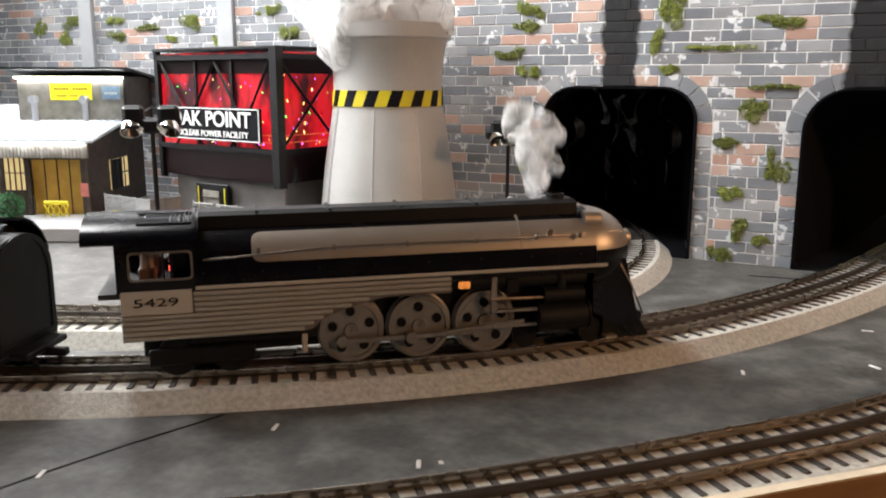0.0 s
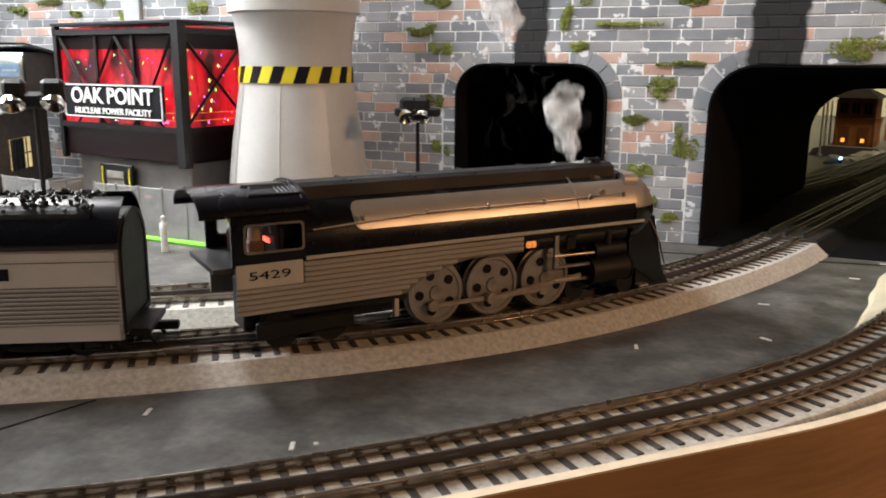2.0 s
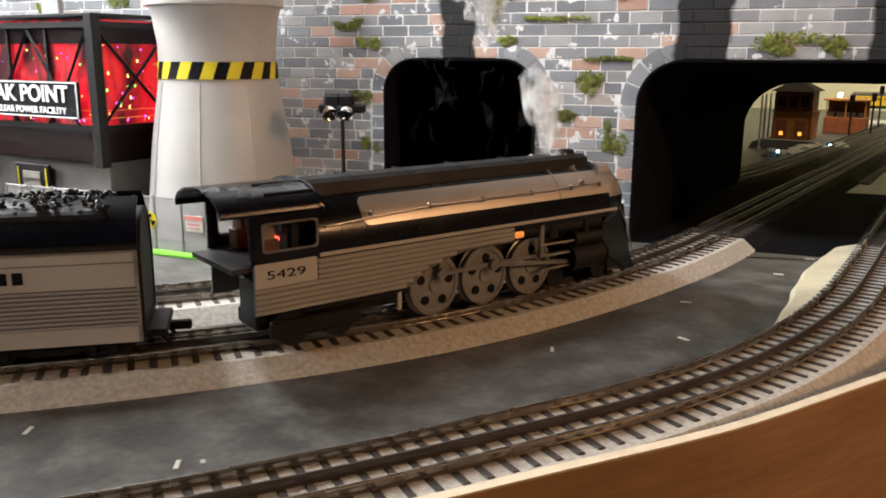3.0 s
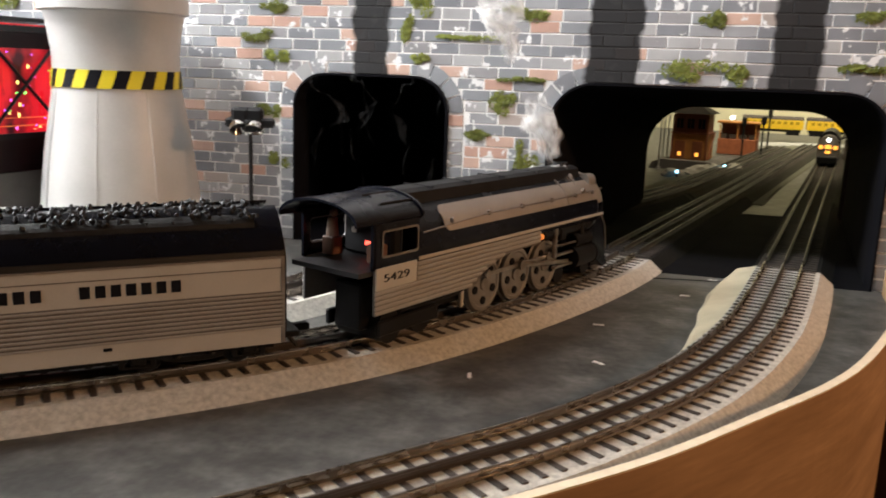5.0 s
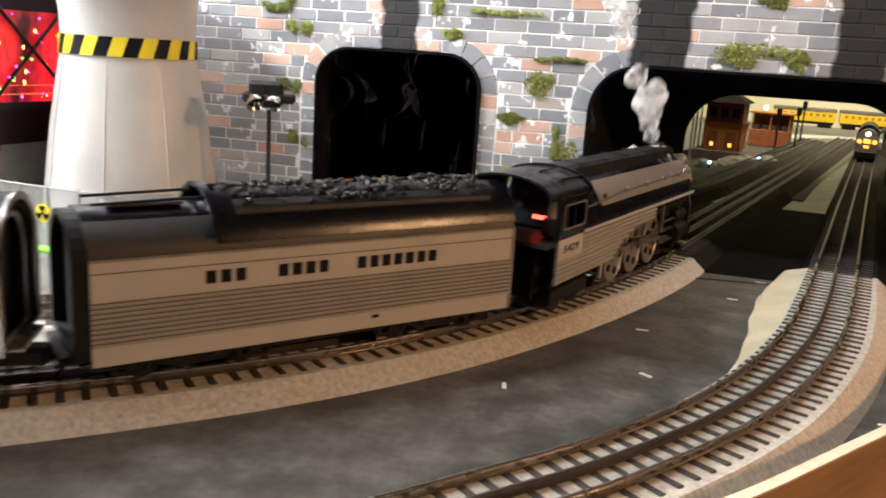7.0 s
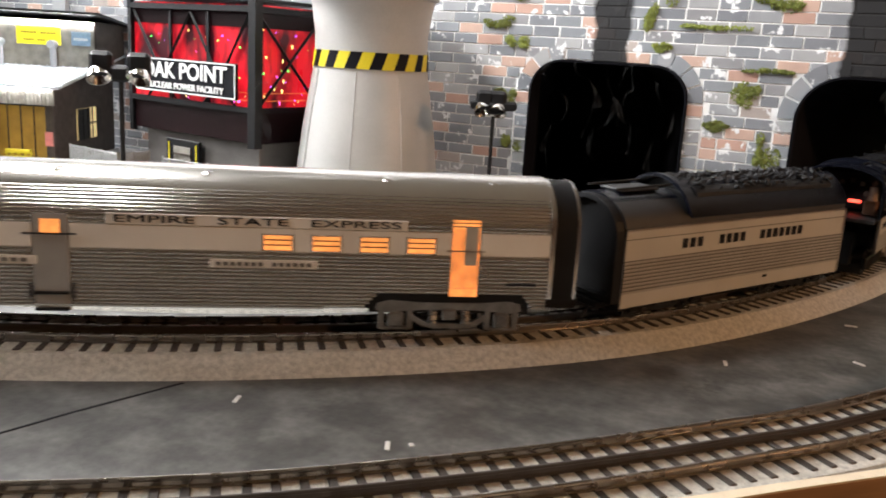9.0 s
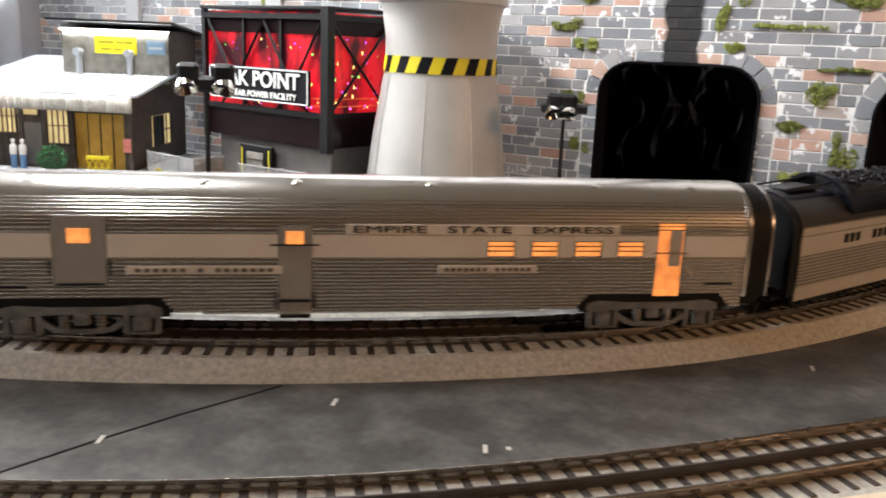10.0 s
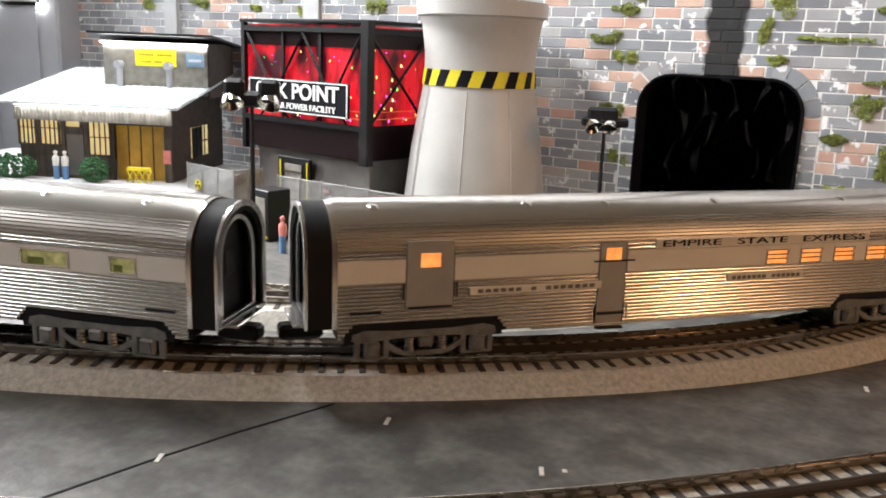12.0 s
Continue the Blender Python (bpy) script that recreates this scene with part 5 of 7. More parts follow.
def vapour(m, low, high, thick, scale):
    """Lit from all round, half see-through, thicker and thinner in curls."""
    m.use_nodes = True
    n, l = m.node_tree.nodes, m.node_tree.links
    n.remove(n["Principled BSDF"])
    out = n["Material Output"]
    near, far, clear, both, mix = (n.new(k) for k in ("ShaderNodeBsdfDiffuse", "ShaderNodeBsdfTranslucent", "ShaderNodeBsdfTransparent", "ShaderNodeMixShader", "ShaderNodeMixShader"))
    near.inputs[0].default_value = far.inputs[0].default_value = (0.96, 0.96, 0.95, 1)
    tc, q = n.new("ShaderNodeTexCoord"), n.new("ShaderNodeTexNoise")
    q.inputs["Scale"].default_value, q.inputs["Detail"].default_value, q.inputs["Distortion"].default_value = scale, 5, 1.2
    l.new(tc.outputs["Object"], q.inputs["Vector"])
    r = n.new("ShaderNodeMapRange")
    r.inputs[1].default_value, r.inputs[2].default_value, r.inputs[4].default_value = low, high, thick
    l.new(q.outputs["Fac"], r.inputs[0])
    l.new(near.outputs[0], both.inputs[1])
    l.new(far.outputs[0], both.inputs[2])
    l.new(r.outputs[0], mix.inputs[0])
    l.new(clear.outputs[0], mix.inputs[1])
    l.new(both.outputs[0], mix.inputs[2])
    l.new(mix.outputs[0], out.inputs[0])
    return m


vapour(M_STEAM, 0.36, 0.64, 0.55, 60)
M_BILLOW = vapour(bpy.data.materials.new("dense_vapour"), 0.25, 0.55, 0.88, 40)
M_WISP = vapour(bpy.data.materials.new("thin_vapour"), 0.38, 0.75, 0.016, 90)


def cooling_tower():
    tower = thing("cooling_tower", "white plastic cooling tower with a black and yellow hazard band", "cooling tower", at=pose(-0.288, 0.966, 0))
    prof = [(0.0810, 0.0), (0.0795, 0.02), (0.0770, 0.047), (0.0715, 0.094), (0.0660, 0.128), (0.0610, 0.158), (0.0598, 0.175), (0.0600, 0.195), (0.0635, 0.221), (0.0660, 0.230), (0.0700, 0.2315), (0.0700, 0.2465), (0.0665, 0.2465), (0.0650, 0.236), (0.058, 0.20), (0.057, 0.17)]
    part("shell", lathe(prof, 64), M_WHITEPLASTIC, tower, smooth=True)
    for a in (-118, -72, -30, 200, 240):
        bm = bmesh.new()
        for (r0, z0), (r1, z1) in zip(prof[:6], prof[1:6]):
            c, s = math.cos(radians(a)), math.sin(radians(a))
            rod((r0 * c, r0 * s, z0), (r1 * c, r1 * s, z1), 0.0009, bm, 6)
        part("seam", bm, M_WHITEPLASTIC, tower)
    rad = lambda z: 0.0611 - (z - 0.158) * 0.06
    n = 30
    for k in range(n):
        bm = bmesh.new()
        a0, a1 = 2 * math.pi * k / n, 2 * math.pi * (k + 1) / n
        z0, z1, lean = 0.1595, 0.1765, 0.10
        lo = [bm.verts.new(((rad(z0) + 0.0009) * math.cos(a0 + (a1 - a0) * q / 3), (rad(z0) + 0.0009) * math.sin(a0 + (a1 - a0) * q / 3), z0)) for q in range(4)]
        hi = [bm.verts.new(((rad(z1) + 0.0009) * math.cos(lean + a0 + (a1 - a0) * q / 3), (rad(z1) + 0.0009) * math.sin(lean + a0 + (a1 - a0) * q / 3), z1)) for q in range(4)]
        for q in range(3):
            bm.faces.new((lo[q], lo[q + 1], hi[q + 1], hi[q]))
        part("hazard_stripe", bm, (M_YELLOW, M_LETTER)[k % 2], tower)
    return tower


def power_plant():
    at = pose(-0.600, 0.924, 0, 0, 0, -8.43)
    plant = thing("power_plant", "black girder power plant with red glowing walls", "model building", at=at)
    w, d, top, mid, low = 0.2185, 0.105, 0.222, 0.106, 0.072
    part("base", box(w * 0.90, d * 0.85, low, w * 0.52, d * 0.55, 0, 0.001), M_CONCRETE, plant, "warm grey concrete base")
    part("lower_panel", box(w - 0.008, d - 0.008, mid - low, w / 2, d / 2, low, 0.0008), M_DARKRED, plant, "dark red sill panel")
    part("core", box(w - 0.07, d - 0.06, top - mid - 0.012, w / 2, d / 2 + 0.01, mid, 0.002), M_FRAME, plant)
    part("red_wall", box(w - 0.012, 0.001, top - mid - 0.004, w / 2, 0.006, mid), M_REDPANEL, plant, "glowing red film wall")
    part("red_wall", box(0.001, d - 0.012, top - mid - 0.004, w - 0.006, d / 2, mid), M_REDPANEL, plant, "glowing red film wall")
    part("roof", box(w + 0.003, d + 0.003, 0.004, w / 2, d / 2, top - 0.002, 0.0008), M_FRAME, plant)
    part("header_panel", box(w - 0.012, 0.0012, 0.016, w / 2, 0.0048, top - 0.028), M_DARKRED, plant, "smoked dark red header panel")
    part("header_panel", box(0.0012, d - 0.012, 0.016, w - 0.0048, d / 2, top - 0.028), M_DARKRED, plant, "smoked dark red header panel")
    for x in (0.075, 0.140):
        part("mullion", box(0.004, 0.0025, top - mid - 0.012, x, 0.0035, mid), M_FRAME, plant)
    for x, y in ((0.003, 0.003), (w - 0.003, 0.003), (w - 0.003, d - 0.003), (0.003, d - 0.003)):
        wide = 0.011 if (x > 0.1 and y < 0.01) else 0.006
        part("column", box(wide, wide, top - low + 0.004, x, y, low - 0.004), M_FRAME, plant)
    for z in (top - 0.012, mid - 0.001):
        part("girder", box(w, 0.004, 0.006, w / 2, 0.002, z), M_FRAME, plant)
        part("girder", box(0.004, d, 0.006, w - 0.002, d / 2, z), M_FRAME, plant)
    zig = [(0.010, top - 0.014), (0.060, mid + 0.03), (0.112, top - 0.014), (0.160, mid + 0.03), (w - 0.012, top - 0.014)]
    for (xa, za), (xb, zb) in zip(zig, zig[1:]):
        part("brace", rod((xa, 0.002, za), (xb, 0.002, zb), 0.0022, seg=4), M_FRAME, plant)
    for xa, xb in ((0.060, 0.090), (0.060, 0.03), (0.160, 0.19), (0.160, 0.130)):
        part("brace", rod((xa, 0.002, mid + 0.03), (xb, 0.002, mid), 0.002, seg=4), M_FRAME, plant)
    part("brace", rod((w - 0.002, 0.006, top - 0.014), (w - 0.002, d - 0.006, mid + 0.004), 0.0022, seg=4), M_FRAME, plant)
    part("brace", rod((w - 0.002, d - 0.006, top - 0.014), (w - 0.002, 0.006, mid + 0.004), 0.0022, seg=4), M_FRAME, plant)
    rng = random.Random(3)
    for k in range(90):
        front = rng.random() < 0.6
        c = rng.choice(M_SPARK)
        z = mid + 0.008 + (top - mid - 0.03) * rng.random() ** 1.8
        s = rng.uniform(0.0004, 0.0012)
        p = (rng.uniform(0.03, w - 0.02), 0.0052, z) if front else (w - 0.0052, rng.uniform(0.015, d - 0.015), z)
        bm = bmesh.new()
        bmesh.ops.create_icosphere(bm, subdivisions=1, radius=s * 0.8, matrix=Matrix.Translation(p) @ Matrix.Diagonal((0.8, 0.8, rng.uniform(1.0, 3.0), 1)))
        part("coloured_lamp", bm, c, plant)
    # Lamplight on the catwalk rails is given as emission of their own.
    for z in (mid + 0.012, mid + 0.020):
        part("hand_rail", rod((0.10, 0.0045, z), (w - 0.012, 0.0045, z), 0.0004), M_CATWALK, plant, "catwalk rail with lamplight put in as its own glow")
        part("hand_rail", rod((w - 0.0045, 0.012, z), (w - 0.0045, d - 0.01, z), 0.0004), M_CATWALK, plant, "catwalk rail with lamplight put in as its own glow")
    door = part("door", box(0.058, 0.004, 0.064, 0.092, 0.007, 0.0, 0.0005), M_FRAME, plant, "dark loading door with yellow edges")
    part("door_light", box(0.030, 0.002, 0.050, 0.092, 0.0045, 0.006), M_VALANCE, door)
    for z in (0.012, 0.024, 0.036, 0.046):
        part("slat", box(0.030, 0.001, 0.0026, 0.092, 0.0032, z), M_PLANK, door)
    for x in (0.0675, 0.1165):
        part("edge_strip", box(0.0018, 0.001, 0.058, x, 0.0045, 0.002), M_YELLOW, door)
    cabinet = part("meter_cabinet", box(0.020, 0.006, 0.020, 0.150, 0.006, 0.018, 0.001), M_FRAME, plant, "small dark meter cabinet")
    part("cabinet_label", box(0.012, 0.001, 0.003, 0.150, 0.0026, 0.030), M_PINK, cabinet)
    sign = thing("facility_sign", "black sign with white border and lettering, on the girders", "sign", at=at @ pose(0.1065, -0.004, 0.1365))
    part("plate", box(0.176, 0.003, 0.0385, 0, 0.0015, -0.01925, 0.0012), M_LETTER, sign)
    bm = bmesh.new()
    for z in (-0.0185, 0.0172):
        box(0.170, 0.0012, 0.0013, 0, -0.0004, z, 0, bm)
    for x in (-0.0855, 0.0855):
        box(0.0013, 0.0012, 0.0345, x, -0.0004, -0.0172, 0, bm)
    part("border", bm, M_WHITE, sign, "white border line")
    letters("large_lettering", "OAK POINT", 0.0245, M_WHITE, sign, pose(0, -0.0006, 0.0052, 90, 0, 0), "large white lettering", squeeze=1.10, deep=0.0004, bold=0.02)
    letters("small_lettering", "NUCLEAR POWER FACILITY", 0.0098, M_WHITE, sign, pose(0, -0.0006, -0.0115, 90, 0, 0), "small white lettering", squeeze=1.10, deep=0.0004, bold=0.02)


def shed():
    at = pose(-0.8535, 0.7875, 0, 0, 0, 26.95)
    w, d, base, eave = 0.1985, 0.19, 0.018, 0.113
    pad = part("yard_slab", box(w + 0.22, d + 0.16, base, w / 2 - 0.06, d / 2 - 0.01, 0, 0.002), M_PADGREY, None, at=at)
    tagged(pad, "pale concrete slab under the shed", "slab")
    hut = thing("shed", "dark board shed with a pale lit tin roof and lit windows", "model building", at=at @ pose(0, 0, base))
    h = eave - base
    for x, y, sx, sy in ((w / 2, d - 0.002, w, 0.004), (0.002, d / 2, 0.004, d - 0.008), (w - 0.002, d / 2, 0.004, d - 0.008)):
        part("wall", box(sx, sy, h + (0.012 if sx > 0.1 else 0.006), x, y, 0), M_PLANK, hut)
    # front: boards leaving out the openings
    gaps = [(-0.0005, 0.0215, 0.041, 0.083), (0.027, 0.052, 0.041, 0.083), (0.060, 0.081, 0.064, 0.081), (0.0905, 0.119, 0.030, 0.076), (0.122, 0.186, 0.0, 0.071), (0.060, 0.082, 0.004, 0.056)]
    n = 40
    for k in range(n):
        x0, x1 = w * k / n, w * (k + 1) / n - 0.0004
        xc = (x0 + x1) / 2
        runs = [(0.0, h - 0.006)]
        for a, b, lo, hi in gaps:
            if a < xc < b:
                runs = [q for p, s in runs for q in ((p, min(s, lo)), (max(p, hi), s)) if q[1] - q[0] > 0.001]
        for p, s in runs:
            part("board", box(x1 - x0, 0.004, s - p, xc, 0.002, p), M_PLANK, hut)
    for k, (a, b, lo, hi) in enumerate(gaps):
        x, ww = (a + b) / 2, b - a
        if k in (0, 1, 2, 3):
            win = part("window", box(ww, 0.002, hi - lo, x, 0.003, lo), M_WINLIT, hut, "warm lit window")
            bm = bmesh.new()
            for z in (lo, hi - 0.0012):
                box(ww + 0.003, 0.0035, 0.0016, x, 0.0, z, 0, bm)
            for q in (a, b):
                box(0.0018, 0.0035, hi - lo, q, 0.0, lo, 0, bm)
            part("frame", bm, M_PLANK, win)
            bm = bmesh.new()
            for q in range(1, 4 if k != 2 else 1):
                box(0.0009, 0.0024, hi - lo, a + ww * q / 4, 0.0008, lo, 0, bm)
            box(ww, 0.0024, 0.0010, x, 0.0008, (lo + hi) / 2, 0, bm)
            part("mullion", bm, M_PLANK, win)
        elif k == 4:
            door = part("garage_door", box(ww, 0.002, hi - lo, x, 0.012, lo), M_DOORLIT, hut, "ochre lit recessed doorway")
            for q in range(1, 4):
                part("batten", box(0.0012, 0.001, hi - lo, a + ww * q / 4, 0.0105, lo), M_PLANK, door)
            part("lintel", box(ww + 0.008, 0.006, 0.003, x, -0.001, hi), M_FRAME, door)
        else:
            part("door", box(ww, 0.002, hi - lo, x, 0.003, lo), M_CONCRETE, hut, "grey plank door")
    valance = part("eave_valance", box(w + 0.006, 0.002, 0.017, w / 2, -0.0030, h - 0.022), M_VALANCE, hut, "pale lit board valance under the eave")
    for k in range(44):
        part("board", box(0.0040, 0.0014, 0.017 + 0.0006 * (k % 3), -0.001 + (w + 0.002) * k / 43, -0.0046, h - 0.0222), M_VALANCE, valance)
    side = part("side_window", box(0.002, 0.060, 0.040, w + 0.0008, 0.095, 0.024), M_WINLIT, hut, "side window with dark bars")
    for q in range(5):
        part("bar", box(0.002, 0.0018, 0.040, w + 0.0018, 0.066 + 0.0145 * q, 0.024), M_FRAME, side)
    part("bar", box(0.002, 0.060, 0.0018, w + 0.0018, 0.095, 0.043), M_FRAME, side)
    part("pane_shade", box(0.0012, 0.038, 0.040, w + 0.0014, 0.084, 0.024), M_FRAME, side, "dark unlit panes")
    roof = part("roof", box(w + 0.040, d + 0.030, 0.003, 0, 0, -0.0015), M_ROOF, hut, "pale tin lean-to roof", at=pose(w / 2 - 0.002, d / 2 - 0.010, h + 0.018, 9.5, 0, 0))
    for k in range(24):
        part("roof_rib", box(0.0014, d + 0.030, 0.0012, -w / 2 - 0.018 + (w + 0.036) * k / 23, 0, 0.0014), M_ROOF, roof)
    # upper cabin
    cx0, cx1, cy0, cz0, cz1 = 0.070, 0.216, 0.092, h + 0.006, 0.174
    cabin = part("upper_cabin", box(cx1 - cx0, d - cy0, cz1 - cz0, (cx0 + cx1) / 2, (cy0 + d) / 2, cz0, 0.001), M_PLANK, hut, "dark board upper cabin")
    # Paler than the cabin's own boards: the lamp strip's wash is coloured in.
    part("cabin_face", box(cx1 - cx0 - 0.004, 0.002, cz1 - cz0 - 0.006, (cx0 + cx1) / 2, cy0 - 0.001, cz0 + 0.004), M_VALANCE, cabin, "front boards, paler in colour for the lamp strip's wash")
    part("cabin_roof", box(cx1 - cx0 + 0.024, d - cy0 + 0.040, 0.0028, 0, 0, 0), M_FRAME, cabin, at=pose((cx0 + cx1) / 2, (cy0 + d) / 2, cz1 + 0.001, -6, 0, 0))
    board = part("yellow_board", box(0.056, 0.002, 0.022, 0.144, cy0 - 0.0022, 0.142), M_SIGNYEL, cabin, "bright yellow board with faint writing")
    bars("writing", "xxxxx xxxxx", 0.0035, M_LETTER_OCHRE, board, cy0 - 0.0036, 0.155, 0.144, -1, 0.046)
    bars("writing", "xxxx xxx xx", 0.0030, M_LETTER_OCHRE, board, cy0 - 0.0036, 0.146, 0.144, -1, 0.040)
    blue = part("blue_board", box(0.024, 0.002, 0.017, 0.198, cy0 - 0.0022, 0.143), M_SIGNBLUE, cabin, "small blue grey board")
    bars("writing", "xxxxxx", 0.004, M_WHITE, blue, cy0 - 0.0036, 0.149, 0.198, -1, 0.018)
    for x in (0.096, 0.164):
        part("vent_pipe", rod((x, cy0 - 0.008, h + 0.018), (x, cy0 - 0.008, h + 0.048), 0.0040, seg=12), M_CORR, hut)
        part("vent_cap", rod((x, cy0 - 0.016, h + 0.048), (x, cy0 - 0.003, h + 0.048), 0.0050, seg=12), M_CORR, hut)
    part("light_strip", box(w, 0.002, 0.0012, w / 2, -0.007, h - 0.003), M_LED, hut, "white lamp strip under the eave")
    part("light_strip", box(cx1 - cx0, 0.002, 0.0012, (cx0 + cx1) / 2, cy0 - 0.005, cz1 - 0.003), M_LED, hut, "white lamp strip under the cabin roof")
    part("notice", box(0.0095, 0.001, 0.017, 0.1925, -0.001, 0.024), M_PINK, hut, "small pink notice")
    # yard clutter before the shed
    place = at @ pose(0, 0, base)
    horse = thing("saw_horse", "yellow folding saw horse by the lit doorway", "saw horse", at=place @ pose(0.160, -0.012, 0))
    part("beam", box(0.030, 0.005, 0.005, 0, 0, 0.015, 0.0006), M_YELLOW, horse)
    for x in (-0.012, -0.004, 0.004, 0.012):
        part("leg", rod((x - 0.004, 0, 0), (x + 0.004, 0, 0.016), 0.0009), M_YELLOW, horse)
        part("leg", rod((x + 0.004, 0, 0), (x - 0.004, 0, 0.016), 0.0009), M_YELLOW, horse)
    for k, (x, y, wide, tall) in enumerate(((0.000, -0.018, 0.058, 0.030), (-0.030, -0.014, 0.034, 0.026), (0.106, -0.022, 0.036, 0.031))):
        rng = random.Random(20 + k)
        bush = thing("bush", "bright green clumpy foam bush before the shed", "bush", "bushes", at=place @ pose(x, y, 0))
        part("twig", rod((0, 0, 0), (0, 0, tall * 0.5), 0.002), M_PLANK, bush)
        verts = bmesh.new()
        for _ in range(int(420 * wide / 0.04)):
            u = Vector((rng.gauss(0, 1), rng.gauss(0, 1), rng.gauss(0, 1))).normalized()
            p = Vector((u.x * wide / 2, u.y * 0.013, tall / 2 + u.z * tall / 2)) * rng.uniform(0.80, 1.04)
            p.z = max(p.z, 0.001)
            bmesh.ops.create_icosphere(verts, subdivisions=1, radius=rng.uniform(0.0010, 0.0024), matrix=Matrix.Translation(p) @ Matrix.Diagonal((1, rng.uniform(0.5, 1), rng.uniform(0.5, 1), 1)))
        part("foliage", verts, M_BUSH, bush)
    for k, x in enumerate((0.052, 0.064)):
        tagged(part("figurine", figurine_mesh(0.0365), (M_FIGBLUE, M_FIGWHITE), None, at=place @ pose(x, -0.012, 0, 0, 0, 20 * k), smooth=True), "small standing figurine in white and blue before the shed", "figurine", "figurines")


def figurine_mesh(tall):
    """A plain standing shape: lower half in the first colour, upper half in the second."""
    k = tall / 0.0365
    bm = lathe([(0.0005 * k, 0), (0.0040 * k, 0.0), (0.0036 * k, 0.009 * k), (0.0040 * k, 0.017 * k), (0.0046 * k, 0.024 * k), (0.0044 * k, 0.028 * k), (0.0017 * k, 0.0305 * k), (0.0017 * k, 0.0315 * k), (0.0028 * k, 0.0335 * k), (0.0024 * k, 0.0355 * k), (0.0004 * k, 0.0365 * k)], 12)
    bmesh.ops.scale(bm, verts=bm.verts, vec=(1, 0.7, 1))
    for f in bm.faces:
        f.material_index = 1 if f.calc_center_median().z > 0.0165 * k else 0
    return bm


M_PADGREY = mat("pale_concrete_slab", (0.42, 0.42, 0.42), 0.8, vary=0.15, scale=15, fine=400)
# Pale boards; on the shed front their tone includes lamp strip light.
M_VALANCE = mat("pale_board", (0.30, 0.28, 0.24), 0.7, vary=0.4, scale=80, spread=0.2)
M_LETTER_OCHRE = mat("ochre_writing", (0.35, 0.28, 0.02), 0.6, vary=0.1, scale=100, bump=0)


def floodlight(x, y, tall, turn, heads):
    mast = thing("floodlight_mast", "black floodlight mast with chrome lamp heads", "floodlight", "floodlights", at=pose(x, y, 0, 0, 0, turn))
    part("pole", rod((0, 0, 0), (0, 0, tall), 0.0022, seg=10, r2=0.0018), M_FRAME, mast)
    part("foot", lathe([(0.0005, 0.004), (0.006, 0.003), (0.007, 0.0), (0.0005, 0.0)], 14), M_FRAME, mast)
    part("cross_arm", box(0.046, 0.012, 0.009, 0, 0, tall - 0.002, 0.0020), M_FRAME, mast)
    part("bracket", box(0.014, 0.016, 0.012, 0, 0, tall - 0.006, 0.0020), M_FRAME, mast)
    for hx, yaw in heads:
        head = part("lamp_head", box(0.017, 0.014, 0.016, hx, 0, tall + 0.001, 0.003), M_FRAME, mast, "black lamp housing")
        bowl = lathe([(0.0045, 0.0), (0.0082, -0.005), (0.0095, -0.010), (0.0088, -0.010), (0.005, -0.004)], 16)
        part("reflector", bowl, M_CHROME, head, "chrome reflector bowl", at=pose(hx + 0.004 * math.sin(radians(yaw)), -0.004, tall + 0.004, -35, 0.4 * yaw, 0), smooth=True)
    return mast


def mesh_fence(x0, y0, x1, y1, tall, green):
    length = math.hypot(x1 - x0, y1 - y0)
    at = pose(x0, y0, 0, 0, 0, math.degrees(math.atan2(y1 - y0, x1 - x0)))
    fence = thing("mesh_fence", "galvanised mesh fence before the power plant", "fence", "fences", at=at)
    n = max(int(length / 0.03), 2)
    for k in range(n + 1):
        part("post", rod((length * k / n, 0, 0), (length * k / n, 0, tall + 0.002), 0.0011), M_MESH, fence)
    for z in (0.002, tall):
        part("rail", rod((0, 0, z), (length, 0, z), 0.0008), M_MESH, fence)
    bm = bmesh.new()
    step, z = 0.0028, 0.0
    m = int((length + tall) / step)
    for k in range(m):
        for way in (1, -1):
            s = k * step - (tall if way > 0 else 0)
            a, b = (s, 0.0), (s + way * tall, tall)
            lo, hi = max(0, min(a[0], b[0])), min(length, max(a[0], b[0]))
            if hi - lo > 0.001:
                f = lambda x: (x - a[0]) * way
                rod((lo, 0, f(lo)), (hi, 0, f(hi)), 0.00042, bm, 3)
    part("mesh", bm, M_MESH, fence, "woven wire mesh")
    if green:
        part("grass_strip", box(length + 0.01, 0.010, 0.0035, length / 2, -0.006, 0, 0.001), M_GRASS, fence, "lime green grass strip")
    return fence


def warning_sign(x, y, z, s, turn):
    sign = thing("warning_sign", "yellow round warning sign on the mesh fence", "sign", "warning signs", at=pose(x, y, z, 0, 0, turn))
    part("disc", rod((0, 0, 0), (0, 0.001, 0), s, seg=20), M_YELLOW, sign)
    bm = rod((0, -0.0002, 0), (0, -0.0006, 0), s * 0.18, seg=10)
    for k in range(3):
        a = radians(90 + 120 * k)
        pts = [(s * 0.3 * math.cos(a + q), s * 0.3 * math.sin(a + q)) for q in (-0.5, 0.5)] + [(s * 0.82 * math.cos(a + q), s * 0.82 * math.sin(a + q)) for q in (0.5, 0, -0.5)]
        prism(pts, -0.0007, -0.0001, "y", bm)
    part("trefoil", bm, M_LETTER, sign)


